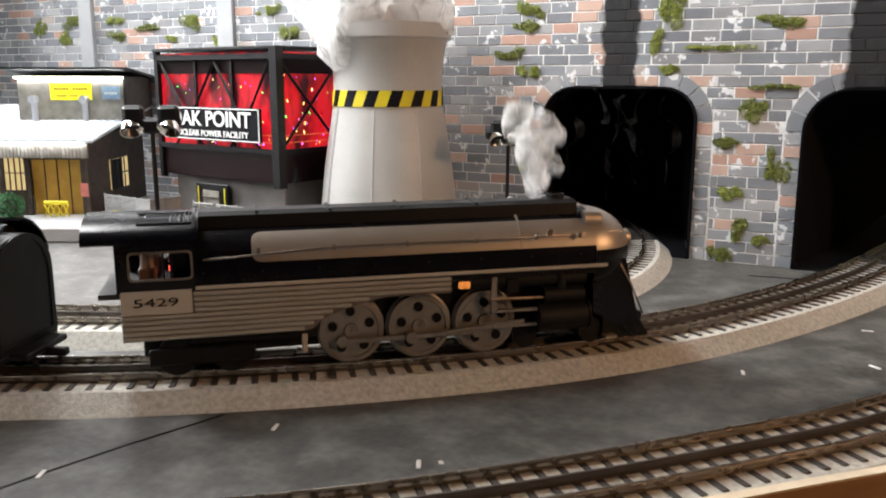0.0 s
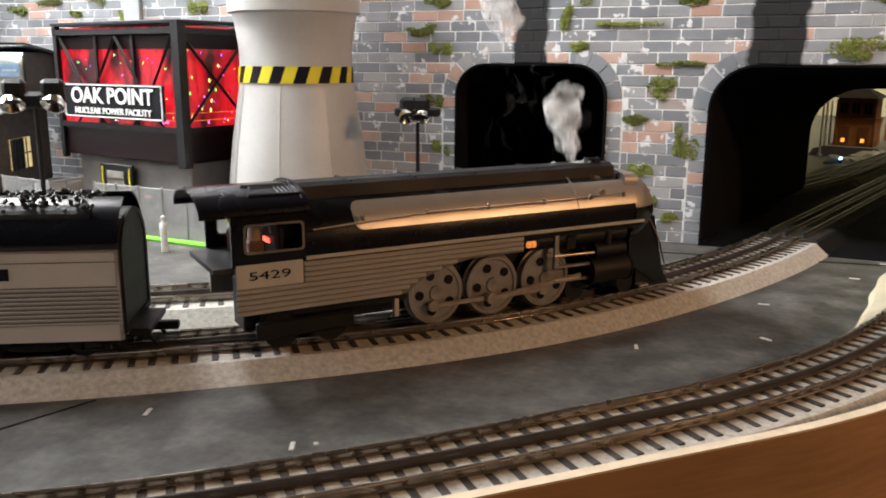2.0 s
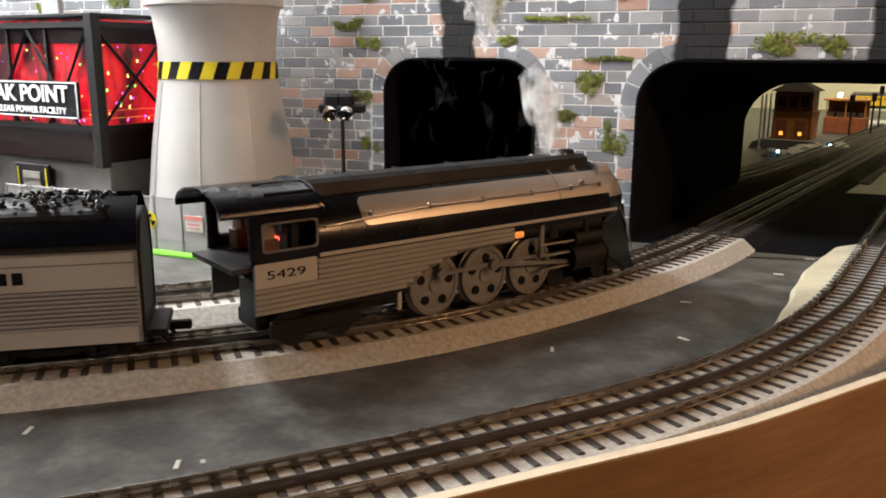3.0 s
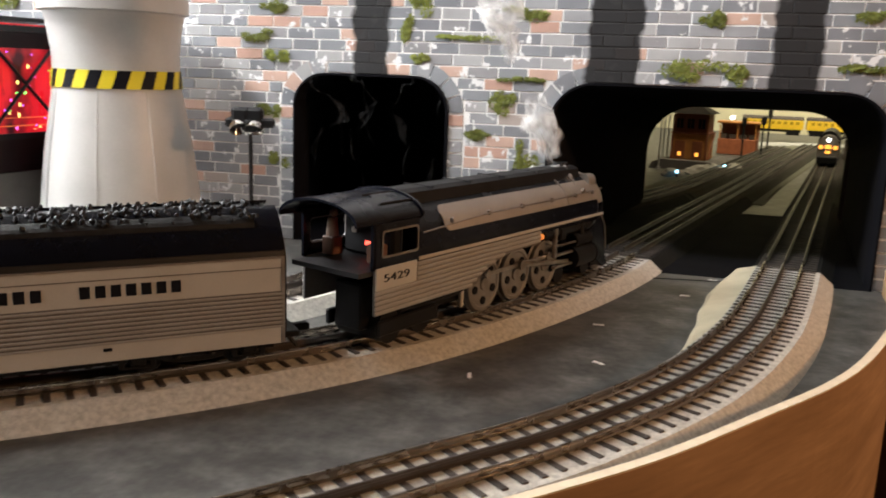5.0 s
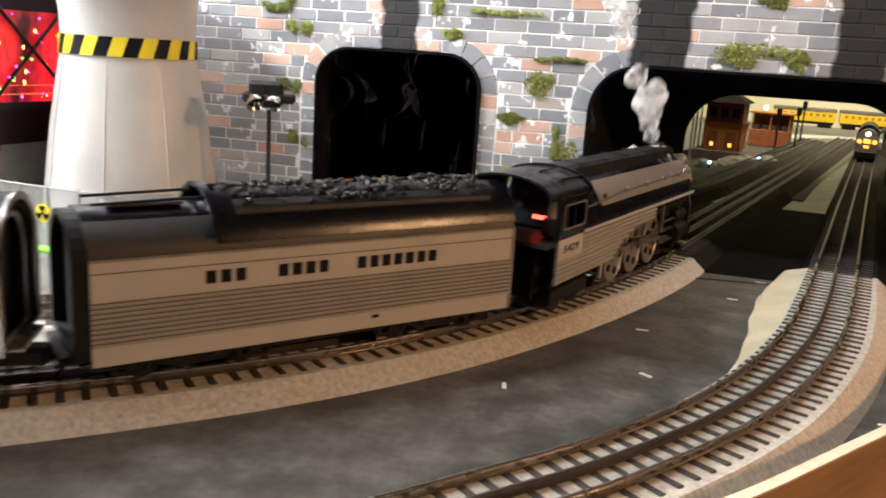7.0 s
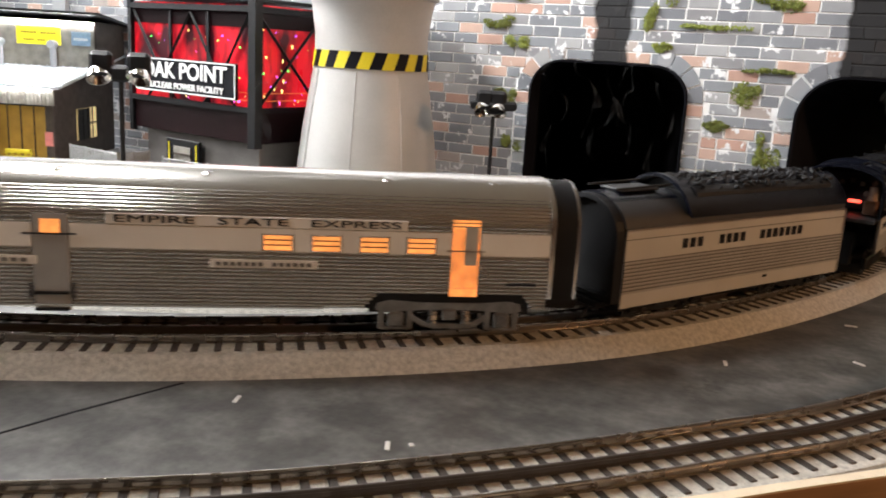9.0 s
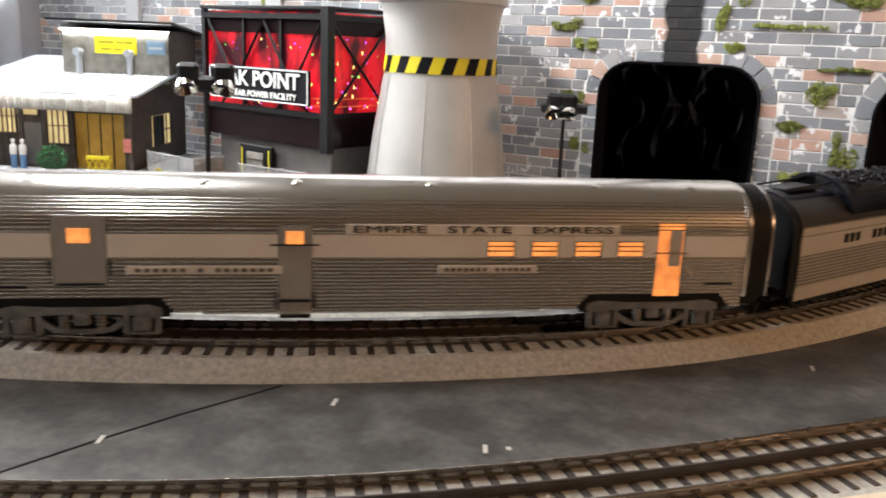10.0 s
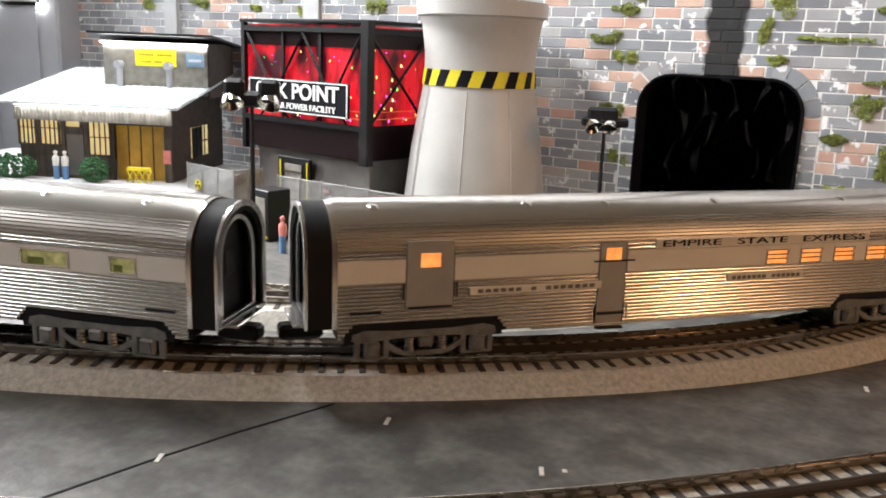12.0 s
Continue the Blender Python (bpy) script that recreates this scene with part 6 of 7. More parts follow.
def yard():
    floodlight(-0.331, 0.664, 0.150, 38, ((-0.014, -40), (0.014, 40)))
    floodlight(-0.136, 0.953, 0.130, 20, ((-0.009, -60), (0.004, 20)))
    mesh_fence(-0.636, 0.866, -0.545, 0.853, 0.049, False)
    mesh_fence(-0.545, 0.853, -0.540, 0.895, 0.049, False)
    mesh_fence(-0.470, 0.846, -0.180, 0.834, 0.053, True)
    warning_sign(-0.281, 0.8365, 0.031, 0.0078, -2.4)
    notice = thing("fence_notice", "white notice with a red heading on the mesh fence", "sign", at=pose(-0.2285, 0.8340, 0.024, 0, 0, -2.4))
    part("plate", box(0.020, 0.001, 0.015, 0, 0, 0, 0.0003), M_CHIP, notice)
    part("heading", box(0.020, 0.0006, 0.004, 0, -0.0009, 0.0108), M_PINK, notice, "red heading bar")
    for z in (0.003, 0.0065):
        part("writing", box(0.014, 0.0005, 0.0012, 0, -0.0008, z), M_PINK, notice)
    warning_sign(-0.610, 0.858, 0.026, 0.006, -8)
    for x, y, tall, m in ((-0.318, 0.716, 0.037, (M_FIGBLUE, M_FIGWHITE)), (-0.372, 0.745, 0.036, (M_FIGBLUE, M_PINK)), (-0.355, 0.752, 0.037, (M_FIGBLUE, M_FIGURE)), (-0.335, 0.80, 0.036, (M_FIGWHITE, M_FIGWHITE))):
        tagged(part("figurine", figurine_mesh(tall), m, None, at=pose(x, y, 0), smooth=True), "small standing figurine in the plant yard", "figurine", "figurines")
    booth = thing("guard_booth", "small dark booth with yellow striped edges in the yard", "booth", at=pose(-0.425, 0.785, 0, 0, 0, -10))
    part("body", box(0.032, 0.028, 0.052, 0, 0, 0, 0.001), M_FRAME, booth)
    part("shutter", box(0.022, 0.001, 0.036, 0, -0.0145, 0.008), M_VALANCE, booth)
    part("edge_strip", box(0.028, 0.001, 0.003, 0, -0.0148, 0.003), M_YELLOW, booth)
    store = thing("warehouse", "tall smooth silver grey building with white lamps", "model building", at=pose(-1.30, 0.93, 0, 0, 0, 18))
    part("block", box(0.30, 0.16, 0.42, 0.08, 0.09, 0, 0.002), M_CORR, store)
    part("wing", box(0.10, 0.12, 0.42, 0.30, 0.13, 0, 0.002), M_CORR, store, "recessed grey wing")
    for x in (-0.066, 0.02, 0.105, 0.190, 0.226):
        part("panel_seam", box(0.0016, 0.0012, 0.40, x, 0.0094, 0.01), M_CORR, store)
    part("loading_hatch", box(0.075, 0.002, 0.060, 0.160, 0.0090, 0.240), M_FRAME, store, "dark framed hatch between the lamps")
    part("hatch_panel", box(0.068, 0.002, 0.052, 0.160, 0.0075, 0.246), M_PADGREY, store)
    part("lamp", box(0.010, 0.004, 0.008, 0.115, 0.006, 0.240, 0.001), M_LED, store, "small white wall lamp")
    part("lamp", box(0.010, 0.004, 0.008, 0.20, 0.006, 0.235, 0.001), M_LED, store, "small white wall lamp")
    part("grille", box(0.030, 0.003, 0.008, 0.30, 0.0685, 0.225), M_FRAME, store)
    part("roof_edge", box(0.004, 0.10, 0.09, 0.352, 0.10, 0.10), M_FRAME, store)


def moss():
    near = [(-0.154, 0.263, 0.034, 0.015), (-0.167, 0.246, 0.038, 0.011), (-0.184, 0.217, 0.039, 0.011), (-0.159, 0.196, 0.031, 0.013), (0.003, 0.26, 0.035, 0.031), (-0.014, 0.23, 0.018, 0.023), (-0.001, 0.199, 0.021, 0.009), (0.049, 0.221, 0.061, 0.006), (0.101, 0.244, 0.049, 0.011), (0.103, 0.182, 0.047, 0.005), (0.086, 0.157, 0.032, 0.019), (0.069, 0.125, 0.036, 0.009), (0.112, 0.105, 0.022, 0.027), (0.067, 0.074, 0.028, 0.013), (0.081, 0.034, 0.022, 0.024), (0.101, 0.026, 0.016, 0.009), (0.063, 0.008, 0.026, 0.015)]
    far = [(-0.98, 0.266, 0.037, 0.02), (-0.908, 0.272, 0.038, 0.017), (-0.93, 0.249, 0.046, 0.014), (-0.822, 0.271, 0.047, 0.01), (-0.818, 0.249, 0.038, 0.013), (-0.751, 0.261, 0.045, 0.008), (-0.66, 0.266, 0.047, 0.018), (-0.699, 0.244, 0.03, 0.008), (-0.62, 0.24, 0.014, 0.012), (-0.529, 0.277, 0.038, 0.011), (-0.494, 0.244, 0.031, 0.019)]
    right = [(0.269, 0.195, 0.055, 0.017), (0.307, 0.192, 0.02, 0.015), (0.41, 0.201, 0.051, 0.008), (0.466, 0.151, 0.018, 0.039), (0.466, 0.047, 0.010, 0.047), (0.421, 0.247, 0.05, 0.008), (0.282, 0.243, 0.029, 0.014), (-0.158, 0.087, 0.022, 0.014), (-0.169, 0.138, 0.028, 0.014)]
    rng = random.Random(11)
    leaf = [(1, 0), (0.31, 0.95), (-0.81, 0.59), (-0.81, -0.59), (0.31, -0.95)]
    for x, z, w, h in near + far + right:
        verts, faces = [], []
        big = w > 0.05 and h > 0.015
        centres = [(rng.uniform(-0.42, 0.42) * w, rng.uniform(-0.36, 0.36) * h, rng.uniform(0.14, 0.30)) for _ in range(7)]
        for _ in range(int(260 + 420000 * w * h)):
            cx, cz, r = rng.choice(centres)
            a, q = rng.uniform(0, 6.28), math.sqrt(rng.random())
            px, pz = cx + r * w * 0.8 * q * math.cos(a), cz + r * h * 1.5 * q * math.sin(a)
            y = rng.uniform(0.0004, 0.0060 if big else 0.0035) * (1.1 - q)
            s = rng.uniform(0.0006, 0.0014)
            m = Euler((rng.uniform(-0.7, 0.5), rng.uniform(0, 6), rng.uniform(-0.6, 0.6))).to_matrix()
            k = len(verts)
            verts += [Vector((px, -y, pz)) + m @ Vector((u * s, 0, v * s)) for u, v in leaf]
            faces.append(tuple(range(k, k + 5)))
        me = bpy.data.meshes.new("moss")
        me.from_pydata(verts, [], faces)
        me.materials.append(M_MOSS)
        ob = tagged(new("moss_patch", me), "green moss tuft clinging to the brick wall", "moss", "moss tufts")
        ob.matrix_basis = pose(x, WALL_Y - 0.0012, z)


def scraps():
    rng = random.Random(5)
    for x, y in ((-0.073, 0.497), (0.019, 0.495), (-0.137, 0.399), (0.302, 1.042), (0.275, 0.971), (0.209, 0.853), (0.216, 0.764), (0.140, 0.711), (0.028, 0.502), (0.330, 0.70), (0.345, 0.745)):
        small = x == 0.028
        bm = box(0.0085 if not small else 0.003, 0.0024, 0.0007, 0, 0, 0.0001, 0.0002)
        ob = part("chalk_scrap", bm, M_CHIP, None, at=pose(x, y, 0, 0, 0, rng.uniform(80, 130) if y < 0.72 else rng.uniform(-35, 10)))
        tagged(ob, "small white scrap lying on the table top", "scrap", "white scraps")
    bm = sweep([Vector((-0.149, 0.345)), Vector((-0.138, 0.399)), Vector((-0.128, 0.440)), Vector((-0.1105, 0.498))], [(-0.0007, -0.0005), (-0.0007, 0.0004), (0.0007, 0.0004), (0.0007, -0.0005)])
    tagged(part("trim", bm, M_LETTER), "dark joint line between two table boards", "board joint", kind="structure")
    for nm, path, half in (("joint", [Vector((0.10, 1.005)), Vector((0.44, 1.062))], 0.0012),):
        tagged(part("trim", sweep(path, [(-half, -0.0005), (-half, 0.0005), (half, 0.0005), (half, -0.0005)]), M_LETTER), "dark joint line before the tunnel", "board joint", kind="structure")


# ---- beyond the tunnel ----
M_REDWOOD = mat("rust_red_boards", (0.33, 0.10, 0.04), 0.6, vary=0.3, scale=60)
M_ORANGE = mat("orange_trim_boards", (0.58, 0.24, 0.06), 0.6, vary=0.2, scale=60)
M_YCAR = mat("yellow_enamel", (0.78, 0.52, 0.02), 0.4, vary=0.12, scale=20)
M_YWINDOW = mat("amber_tinted_window", (0.42, 0.27, 0.02), 0.25, vary=0.3, scale=60)
M_BLUELED = mat("bluish_lamp_glow", (0.35, 0.75, 1.0), 0.5, vary=0, bump=0, emit=5)
M_DARKROOF = mat("dark_slate_roof", (0.03, 0.024, 0.02), 0.8, vary=0.3, scale=60, spec=0.2)
M_OLIVE = mat("olive_grey_mat", (0.14, 0.14, 0.10), 0.85, vary=0.25, scale=7, fine=200)
M_ROCK = mat("pale_plaster_rock", (0.55, 0.52, 0.46), 0.85, vary=0.3, scale=40, bump=0.5)
M_HEAD = mat("headlamp_glow", (1.0, 0.96, 0.85), 0.5, vary=0, bump=0, emit=5)
M_AMBER = mat("amber_lamp_glow", (1.0, 0.42, 0.06), 0.5, vary=0.2, scale=200, bump=0, emit=1.6)


def signal_tower():
    t = thing("signal_tower", "rust red two-storey signal tower with a hip roof", "model building", at=pose(0.3035, 2.12, 0.020, 0, 0, -12) @ Matrix.Diagonal((0.86, 1, 0.78, 1)))
    part("lower_storey", box(0.086, 0.075, 0.070, 0, 0, 0, 0.001), M_ORANGE, t, "orange board lower storey")
    part("upper_storey", box(0.082, 0.071, 0.052, 0, 0, 0.072, 0.001), M_REDWOOD, t, "rust red glazed upper storey")
    part("belt", box(0.092, 0.081, 0.004, 0, 0, 0.069), M_REDWOOD, t)
    bm = bmesh.new()
    bmesh.ops.create_cone(bm, cap_ends=True, segments=4, radius1=0.072, radius2=0.010, depth=0.030, matrix=Matrix.Translation((0, 0, 0.139)) @ Matrix.Rotation(radians(45), 4, "Z"))
    part("roof", bm, M_DARKROOF, t, "dark hip roof")
    for x in (-0.026, 0.0, 0.026):
        w = part("upper_window", box(0.016, 0.002, 0.026, x, -0.036, 0.084), M_FRAME, t)
        part("sash", box(0.0016, 0.003, 0.026, x, -0.036, 0.084), M_REDWOOD, w)
    for x in (-0.022, 0.020):
        d = part("door", box(0.024, 0.003, 0.044, x, -0.038, 0.006), M_REDWOOD, t, "red door in orange trim")
        part("pane", box(0.008, 0.004, 0.010, x, -0.038, 0.010), M_AMBER, d)
    for x in (-0.041, -0.013, 0.013, 0.041):
        part("window_post", box(0.004, 0.003, 0.046, x, -0.0365, 0.073), M_REDWOOD, t)
    for x in (-0.041, 0.041):
        part("corner_board", box(0.005, 0.003, 0.068, x, -0.0385, 0.0), M_REDWOOD, t)
    part("stair_rail", rod((0.046, -0.03, 0.0), (0.046, 0.03, 0.070), 0.002), M_REDWOOD, t)
    for y in (-0.018, 0.018):
        part("upper_window", box(0.002, 0.018, 0.026, -0.0415, y, 0.084), M_FRAME, t)


def yellow_car(x):
    car = thing("yellow_car", "bright yellow passenger car standing behind the yard", "railway carriage", "yellow cars", at=pose(x, 3.22, 0.016, 0, 0, -3) @ Matrix.Diagonal((0.40, 0.7, 0.62, 1)))
    part("body", prism(dome_section(0.030, 0.034, 0.078, 0.100), -0.235, 0.235), M_YCAR, car, smooth=True)
    part("roof", prism(dome_section(0.0305, 0.084, 0.086, 0.102), -0.236, 0.236), M_PLANK, car, smooth=True)
    part("underframe", box(0.44, 0.05, 0.014, 0, 0, 0.020), M_SATINBLACK, car)
    for q in range(9):
        part("window", box(0.024, 0.002, 0.014, -0.19 + 0.0475 * q, -0.0302, 0.060), M_YWINDOW, car)
    for q in (-0.16, 0.16):
        part("truck", box(0.10, 0.05, 0.018, q, 0, 0.004, 0.002), M_SATINBLACK, car)


def far_engine():
    e = thing("diesel_engine", "dark diesel engine with lit headlamp and amber lamps", "locomotive", at=pose(0.588, 2.20, RAILTOP, 0, 0, -11) @ Matrix.Scale(0.72, 4))
    part("nose", prism(dome_section(0.030, 0.010, 0.052, 0.088), 0.0, 0.06, "y"), M_CONCRETE, e, "grey engine nose", smooth=True)
    part("body", prism(dome_section(0.031, 0.008, 0.060, 0.098), 0.06, 0.30, "y"), M_SATINBLACK, e, smooth=True)
    part("headlamp", rod((0, 0.001, 0.074), (0, -0.003, 0.074), 0.0060, seg=14), M_HEAD, e)
    for x in (-0.020, 0.020):
        part("number_lamp", rod((x, 0.001, 0.052), (x, -0.003, 0.052), 0.0065, seg=12), M_AMBER, e)
    part("grille", box(0.018, 0.003, 0.012, 0, 0.0, 0.047, 0.001), M_AMBER, e)
    part("lower_lamp", box(0.014, 0.003, 0.008, 0, 0.0, 0.033, 0.001), M_AMBER, e)
    part("pilot", box(0.056, 0.012, 0.022, 0, -0.004, 0.003, 0.003), M_SATINBLACK, e)
    part("truck", box(0.044, 0.10, 0.012, 0, 0.09, 0.0, 0.002), M_SATINBLACK, e)


def beyond():
    signal_tower()
    for k in range(2):
        yellow_car(0.585 + 0.200 * k)
    far_engine()
    deck = thing("lit_loading_deck", "orange lit platform shelter beside the far track", "model building", at=pose(0.43, 2.55, 0.0, 0, 0, -12) @ Matrix.Scale(0.8, 4))
    part("deck", box(0.12, 0.07, 0.05, 0, 0, 0, 0.002), M_REDWOOD, deck)
    part("canopy", box(0.13, 0.08, 0.006, 0, 0, 0.10, 0.001), M_ORANGE, deck)
    for x in (-0.055, 0.0, 0.055):
        part("post", rod((x, -0.03, 0.05), (x, -0.03, 0.10), 0.002), M_ORANGE, deck)
    for x in (-0.045, -0.015, 0.015, 0.045):
        part("crate", box(0.022, 0.018, 0.014 + 0.10 * abs(x) * 0.3, x, -0.01, 0.05, 0.001), M_PLANK, deck)
    part("rear_wall", box(0.12, 0.004, 0.05, 0, 0.03, 0.05), M_REDWOOD, deck)
    part("lamp", rod((-0.02, -0.03, 0.112), (-0.02, -0.03, 0.124), 0.006, seg=10), M_HEAD, deck)
    for x, y, tall in ((0.42, 2.30, 0.085), (0.475, 2.42, 0.085), (0.51, 2.62, 0.095)):
        s = thing("signal_post", "dark signal post with a round head beside the track", "signal", "signal posts", at=pose(x, y, 0))
        part("post", rod((0, 0, 0), (0, 0, tall), 0.0022), M_FRAME, s)
        part("head", box(0.011, 0.008, 0.020, 0, 0, tall, 0.002), M_FRAME, s)
    for x, y in ((0.236, 2.06), (0.243, 2.10), (0.252, 2.14)):
        s = thing("white_pole", "thin white pole beside the signal tower", "pole", "white poles", at=pose(x, y, 0))
        part("shaft", rod((0, 0, 0), (0, 0, 0.11), 0.0020), M_WHITEPLASTIC, s)
        part("foot", rod((0, 0, 0), (0, 0, 0.004), 0.005), M_WHITEPLASTIC, s)
    bank = prism([(-0.075, 0.0), (-0.068, 0.014), (-0.05, 0.020), (0.05, 0.020), (0.062, 0.012), (0.07, 0.0)], -0.07, 0.10, "y")
    tagged(part("bank", bank, M_CONCRETE, None, at=pose(0.3035, 2.12, 0, 0, 0, -12)), "grey plaster bank under the signal tower", "bank")
    rng = random.Random(8)
    for k in range(9):
        bm = bmesh.new()
        bmesh.ops.create_icosphere(bm, subdivisions=2, radius=1)
        for v in bm.verts:
            v.co *= rng.uniform(0.75, 1.2)
        at = pose(0.255 + 0.018 * k + rng.uniform(-0.01, 0.01), 1.93 + 0.02 * k + rng.uniform(-0.02, 0.02), 0.004) @ Matrix.Diagonal((rng.uniform(0.014, 0.028), 0.016, rng.uniform(0.006, 0.014), 1))
        tagged(part("rock", bm, M_ROCK, None, at=at), "pale plaster rock below the signal tower", "rock", "rocks")
    for x, y in ((0.273, 1.90), (0.37, 2.06)):
        s = thing("ground_lamp", "small bluish ground lamp", "lamp", "ground lamps", at=pose(x, y, 0))
        part("stem", rod((0, 0, 0), (0, 0, 0.010), 0.002), M_FRAME, s)
        part("bulb", rod((0, 0, 0.010), (0, 0, 0.015), 0.0028, seg=10), M_BLUELED, s)
    for k, line in enumerate((((0.352, 1.60), (0.42, 1.90), (0.56, 2.45), (0.66, 2.95)), ((0.225, 1.58), (0.27, 1.72), (0.40, 2.25)))):
        bm = sweep(smooth_line(line, 0.05), [(-0.050 + 0.006 * k, 0.0), (-0.048, 0.002), (0.048, 0.002), (0.050, 0.0)])
        tagged(part("road", bm, M_OLIVE), "olive grey mat strip between the tracks", "mat strip", kind="structure")
    for (x, y), (sx, sy, sz) in (((0.575, 1.62), (0.05, 0.14, 0.03)), ((0.60, 1.95), (0.04, 0.22, 0.05))):
        tagged(part("block", box(sx, sy, sz, 0, 0, 0, 0.003), M_CONCRETE, None, at=pose(x, y, 0, 0, 0, -12)), "plain dark grey block beside the track", "block", "blocks")
    pale = sweep(smooth_line(((0.42, 2.86), (0.62, 3.02), (0.86, 3.06), (1.25, 2.98)), 0.05), [(-0.045, 0.0), (-0.042, 0.003), (0.042, 0.003), (0.045, 0.0)])
    tagged(part("road", pale, M_PADGREY), "pale grey road strip before the yellow cars", "road strip", kind="structure")
    strip = sweep(smooth_line(((0.468, 1.66), (0.520, 1.90), (0.600, 2.30)), 0.04), [(-0.004, 0.0), (-0.004, 0.010), (0.004, 0.010), (0.004, 0.0)])
    tagged(part("trim", strip, M_ROADBED), "pale strip along the far track", "track edge", kind="structure")
    store = thing("lineside_hut", "low dark brown hut beside the far track", "model building", at=pose(0.725, 2.50, 0, 0, 0, -12))
    part("body", box(0.09, 0.20, 0.060, 0, 0, 0, 0.002), M_PLANK, store)
    part("roof", prism([(-0.055, 0.058), (0.0, 0.082), (0.055, 0.058), (0.055, 0.062), (0.0, 0.086), (-0.055, 0.062)], -0.11, 0.11, "y"), M_DARKROOF, store, "dark pitched roof")
    part("door", box(0.026, 0.003, 0.040, 0.0, -0.1015, 0.0), M_DARKROOF, store)
    shelf = thing("wall_box", "small dark box standing on the wall ledge", "box", at=pose(0.985, 3.80, 0.185))
    part("body", box(0.045, 0.06, 0.036, 0, 0, 0, 0.002), M_FRAME, shelf)
    part("bracket", box(0.020, 0.10, 0.006, 0, 0.03, -0.006), M_FRAME, shelf)
    for x in (0.62, 0.90, 1.20):
        part("wall_batten", box(0.008, 0.006, 0.60, x, 3.871, 0.0), M_CREAM, bpy.data.objects["wall_back"])
    bench = thing("bench_frame", "dark wooden bench frame under the table", "bench frame", kind="structure")
    part("panel", box(1.2, 0.03, 0.50, 1.07, 1.10, -0.52), M_BROWN, bench)
    part("rail", box(1.2, 0.03, 0.05, 1.07, 1.07, -0.10, 0.003), M_PLY, bench)
    part("post", box(0.05, 0.05, 0.50, 0.56, 1.06, -0.52, 0.003), M_BROWN, bench)
    tagged(part("wall_portal", holed_portal(), M_BLACKPAINT), "black panel round the far tunnel end", "panel", kind="structure")


def holed_portal():
    """The dark wall in which the wide tunnel ends."""
    bm = bmesh.new()
    y = WALL_Y + 0.42
    for x0, x1, z0, z1 in ((-1.7, 0.222, 0.0, 0.62), (0.490, 1.2, 0.0, 0.62), (0.222, 0.490, 0.152, 0.62)):
        box(x1 - x0, 0.012, z1 - z0, (x0 + x1) / 2, y + 0.008, z0, 0, bm)
    return bm


# ---- smoke and steam ----
def puff_mesh(seed, wide, tall, count):
    rng = random.Random(seed)
    bm = bmesh.new()
    for k in range(count):
        f = (k + 0.5) / count
        r = wide * (0.16 + 0.34 * math.sin(min(f * 1.25, 1) * math.pi * 0.62)) * rng.uniform(0.7, 1.1)
        spread = wide * 0.30 * f
        c = Vector((rng.uniform(-1, 1) * spread - 0.35 * wide * f * f, rng.uniform(-1, 1) * spread * 0.6, tall * f))
        made = bmesh.ops.create_icosphere(bm, subdivisions=3, radius=r, matrix=Matrix.Translation(c) @ Matrix.Diagonal((1, 0.75, rng.uniform(0.8, 1.5), 1)))
        for v in made["verts"]:
            d = v.co - c
            v.co = c + d * (1 + 0.55 * noise.noise(v.co * (2.6 / wide) + Vector((seed, 0, 0))) + 0.2 * noise.noise(v.co * (7 / wide)))
    return bm


def wisp_mesh(seed, tall, wide):
    """A curling ribbon of smoke."""
    rng = random.Random(seed)
    bm = bmesh.new()
    p = Vector((0, 0, 0))
    rings = []
    n = 130
    ph, ph2 = rng.uniform(0, 6), rng.uniform(0, 6)
    for k in range(n):
        f = k / (n - 1)
        c = Vector((wide * (math.sin(ph + 5.5 * f) + 0.5 * math.sin(ph2 + 14 * f) + 0.28 * math.sin(ph + 31 * f)) * (0.25 + 0.75 * f), 0.5 * wide * math.sin(ph2 + 9 * f), tall * (f + 0.035 * math.sin(ph2 + 24 * f))))
        half = 0.0004 + 0.0048 * math.sin(math.pi * f) * (0.5 + 0.5 * math.sin(ph + 17 * f)) ** 1.5
        turn = ph + 4 * f
        o = Vector((math.cos(turn), math.sin(turn), 0.2)) * half
        q = Vector((-math.sin(turn), math.cos(turn), 0)) * half * 0.25
        rings.append([bm.verts.new(c + v) for v in (o, q, -o, -q)])
    for lo, hi in zip(rings, rings[1:]):
        for k in range(4):
            bm.faces.new((lo[k], lo[(k + 1) % 4], hi[(k + 1) % 4], hi[k]))
    return bm


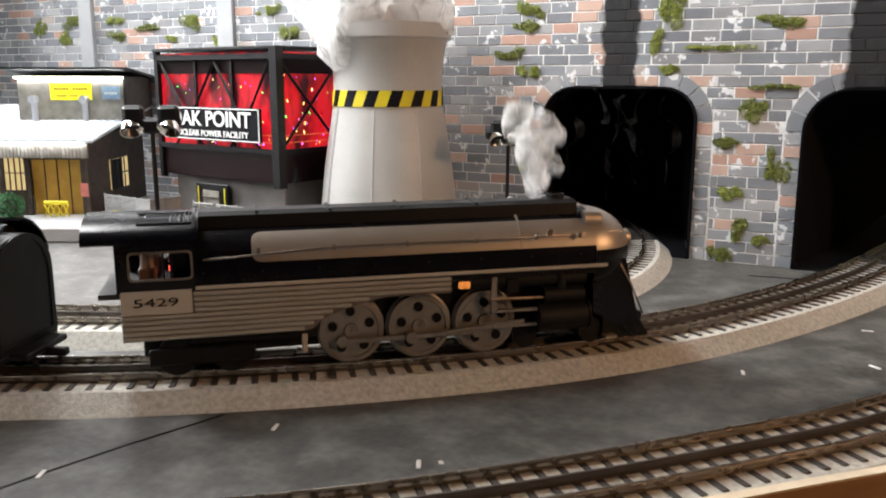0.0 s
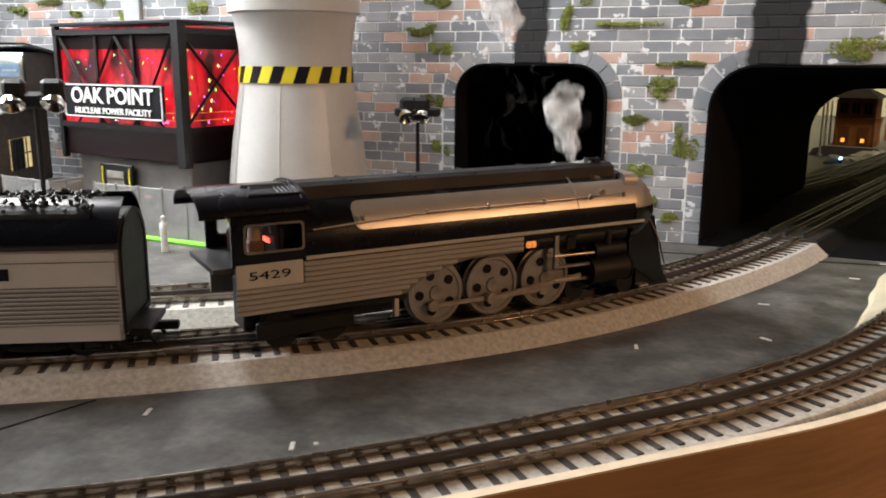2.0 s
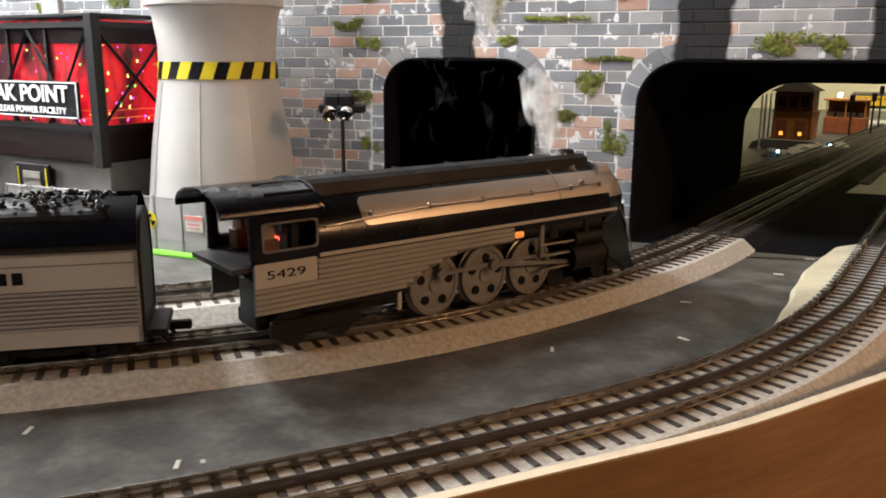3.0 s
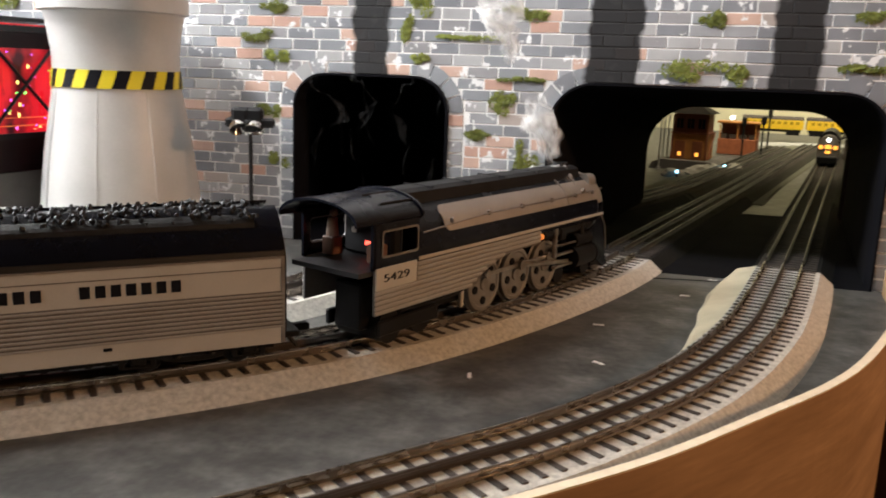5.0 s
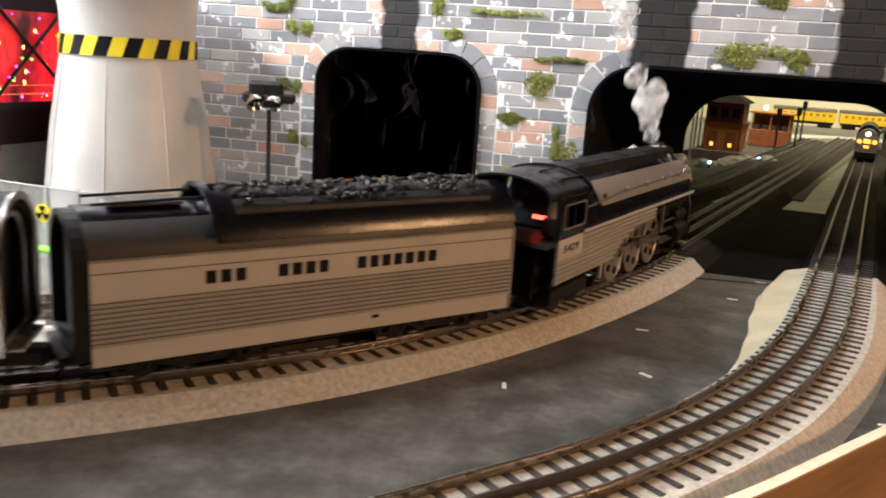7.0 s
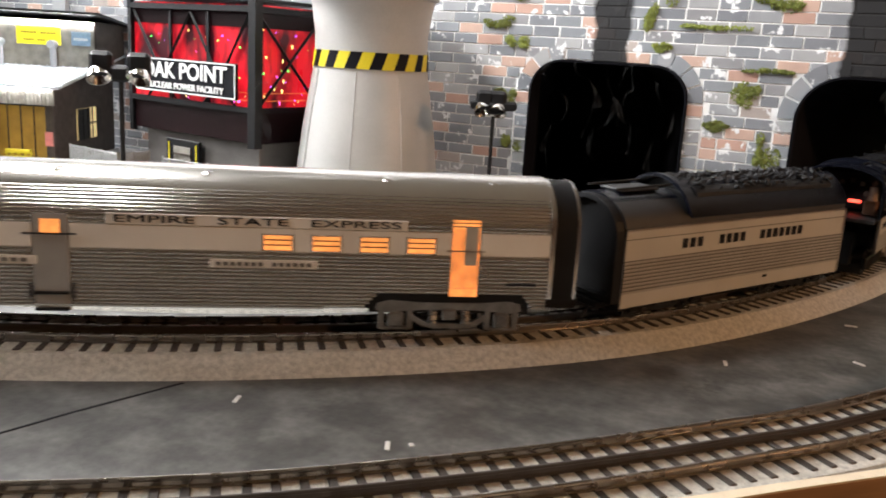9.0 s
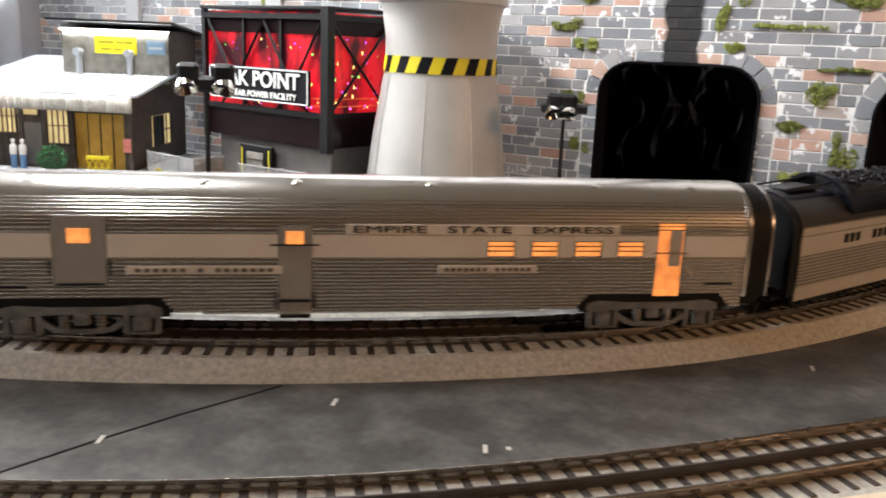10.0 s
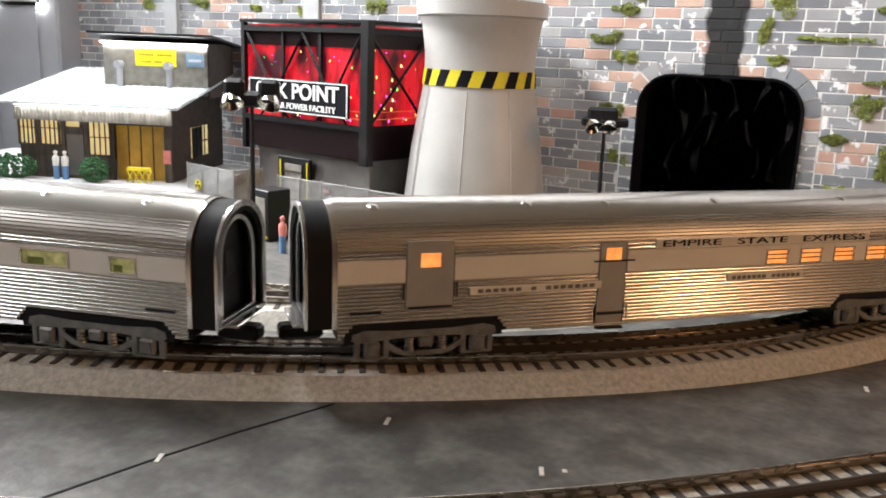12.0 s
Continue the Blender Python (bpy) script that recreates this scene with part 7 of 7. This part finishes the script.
PUFFS, STEAMS, WISPS = [], [], []
for k in range(25):
    ob = part("smoke_puff", puff_mesh(30 + k, (0.027, 0.022, 0.031)[k % 3], (0.050, 0.040, 0.060)[k % 3], 6), M_STEAM, None, smooth=True)
    PUFFS.append(tagged(ob, "white smoke puff risen from the locomotive stack", "smoke", "smoke puffs"))
for k in range(2):
    ob = part("steam_cloud", puff_mesh(60 + k, (0.15, 0.10)[k], (0.07, 0.045)[k], (7, 4)[k]), M_BILLOW if k == 0 else M_WISP, None, smooth=True)
    STEAMS.append(tagged(ob, "white steam cloud above the cooling tower", "steam", "steam clouds"))
for k, (x, y, z) in enumerate(((-0.20, 0.93, 0.06), (-0.16, 0.95, 0.05), (-0.35, 0.85, 0.05), (-0.045, 1.01, 0.07), (0.02, 1.02, 0.06), (-0.01, 1.0, 0.09), (-0.085, 1.0, 0.08), (-0.065, 1.02, 0.10), (-0.03, 1.02, 0.11), (0.10, 1.01, 0.12), (0.13, 1.0, 0.09))):
    ob = part("smoke_wisp", wisp_mesh(80 + k, 0.11, 0.016), M_WISP, None, smooth=True)
    ob.matrix_basis = pose(x, y, z)
    WISPS.append((tagged(ob, "thin curling wisp of smoke in the air", "smoke", "smoke wisps"), (x, y, z)))

cooling_tower()
power_plant()
shed()
yard()
moss()
scraps()
beyond()


def smoke_motions():
    for k, ob in enumerate(PUFFS):
        out = -0.24 + 0.5 * k
        rows = []
        for q in range(49):
            t = 0.25 * q
            m = car_pose(gone(min(max(t, 0), max(out, 0))), 0.09) @ Vector((0.096, 0, 0.094))
            if t <= out:
                here = car_pose(gone(t), 0.09) @ Vector((0.090, 0, 0.020))
                rows.append((t, pose(*here, 0, 0, 0)))
            else:
                age = t - out
                rows.append((t, pose(m.x - 0.030 * age - 0.012 * age**2, m.y - 0.006 * age, m.z - 0.066 * max(1 - age / 0.35, 0) + 0.115 * age, 5 * age, -10 * age, 8 * age)))
        walk(ob, rows)
    for k, ob in enumerate(STEAMS):
        rise = (0.05, 0.035, 0.02)[k]
        z0 = (0.238, 0.215, 0.19)[k]
        walk(ob, [(t, pose(-0.285 + 0.012 * k + 0.006 * t * k, 0.955 - 0.02 * k, z0 + rise * t * (1 if k == 0 else 0.3), 0, 3 * k, 6 * t)) for t in (0, 3, 6, 9, 12)])
    for k, (ob, (x, y, z)) in enumerate(WISPS):
        walk(ob, [(t, pose(x + 0.008 * math.sin(t * 0.7 + k), y, z + 0.006 * math.sin(0.5 * t + 2 * k), 0, 8 * math.sin(0.6 * t + k), 9 * t)) for t in (0, 2, 4, 6, 8, 10, 12)])


motions()
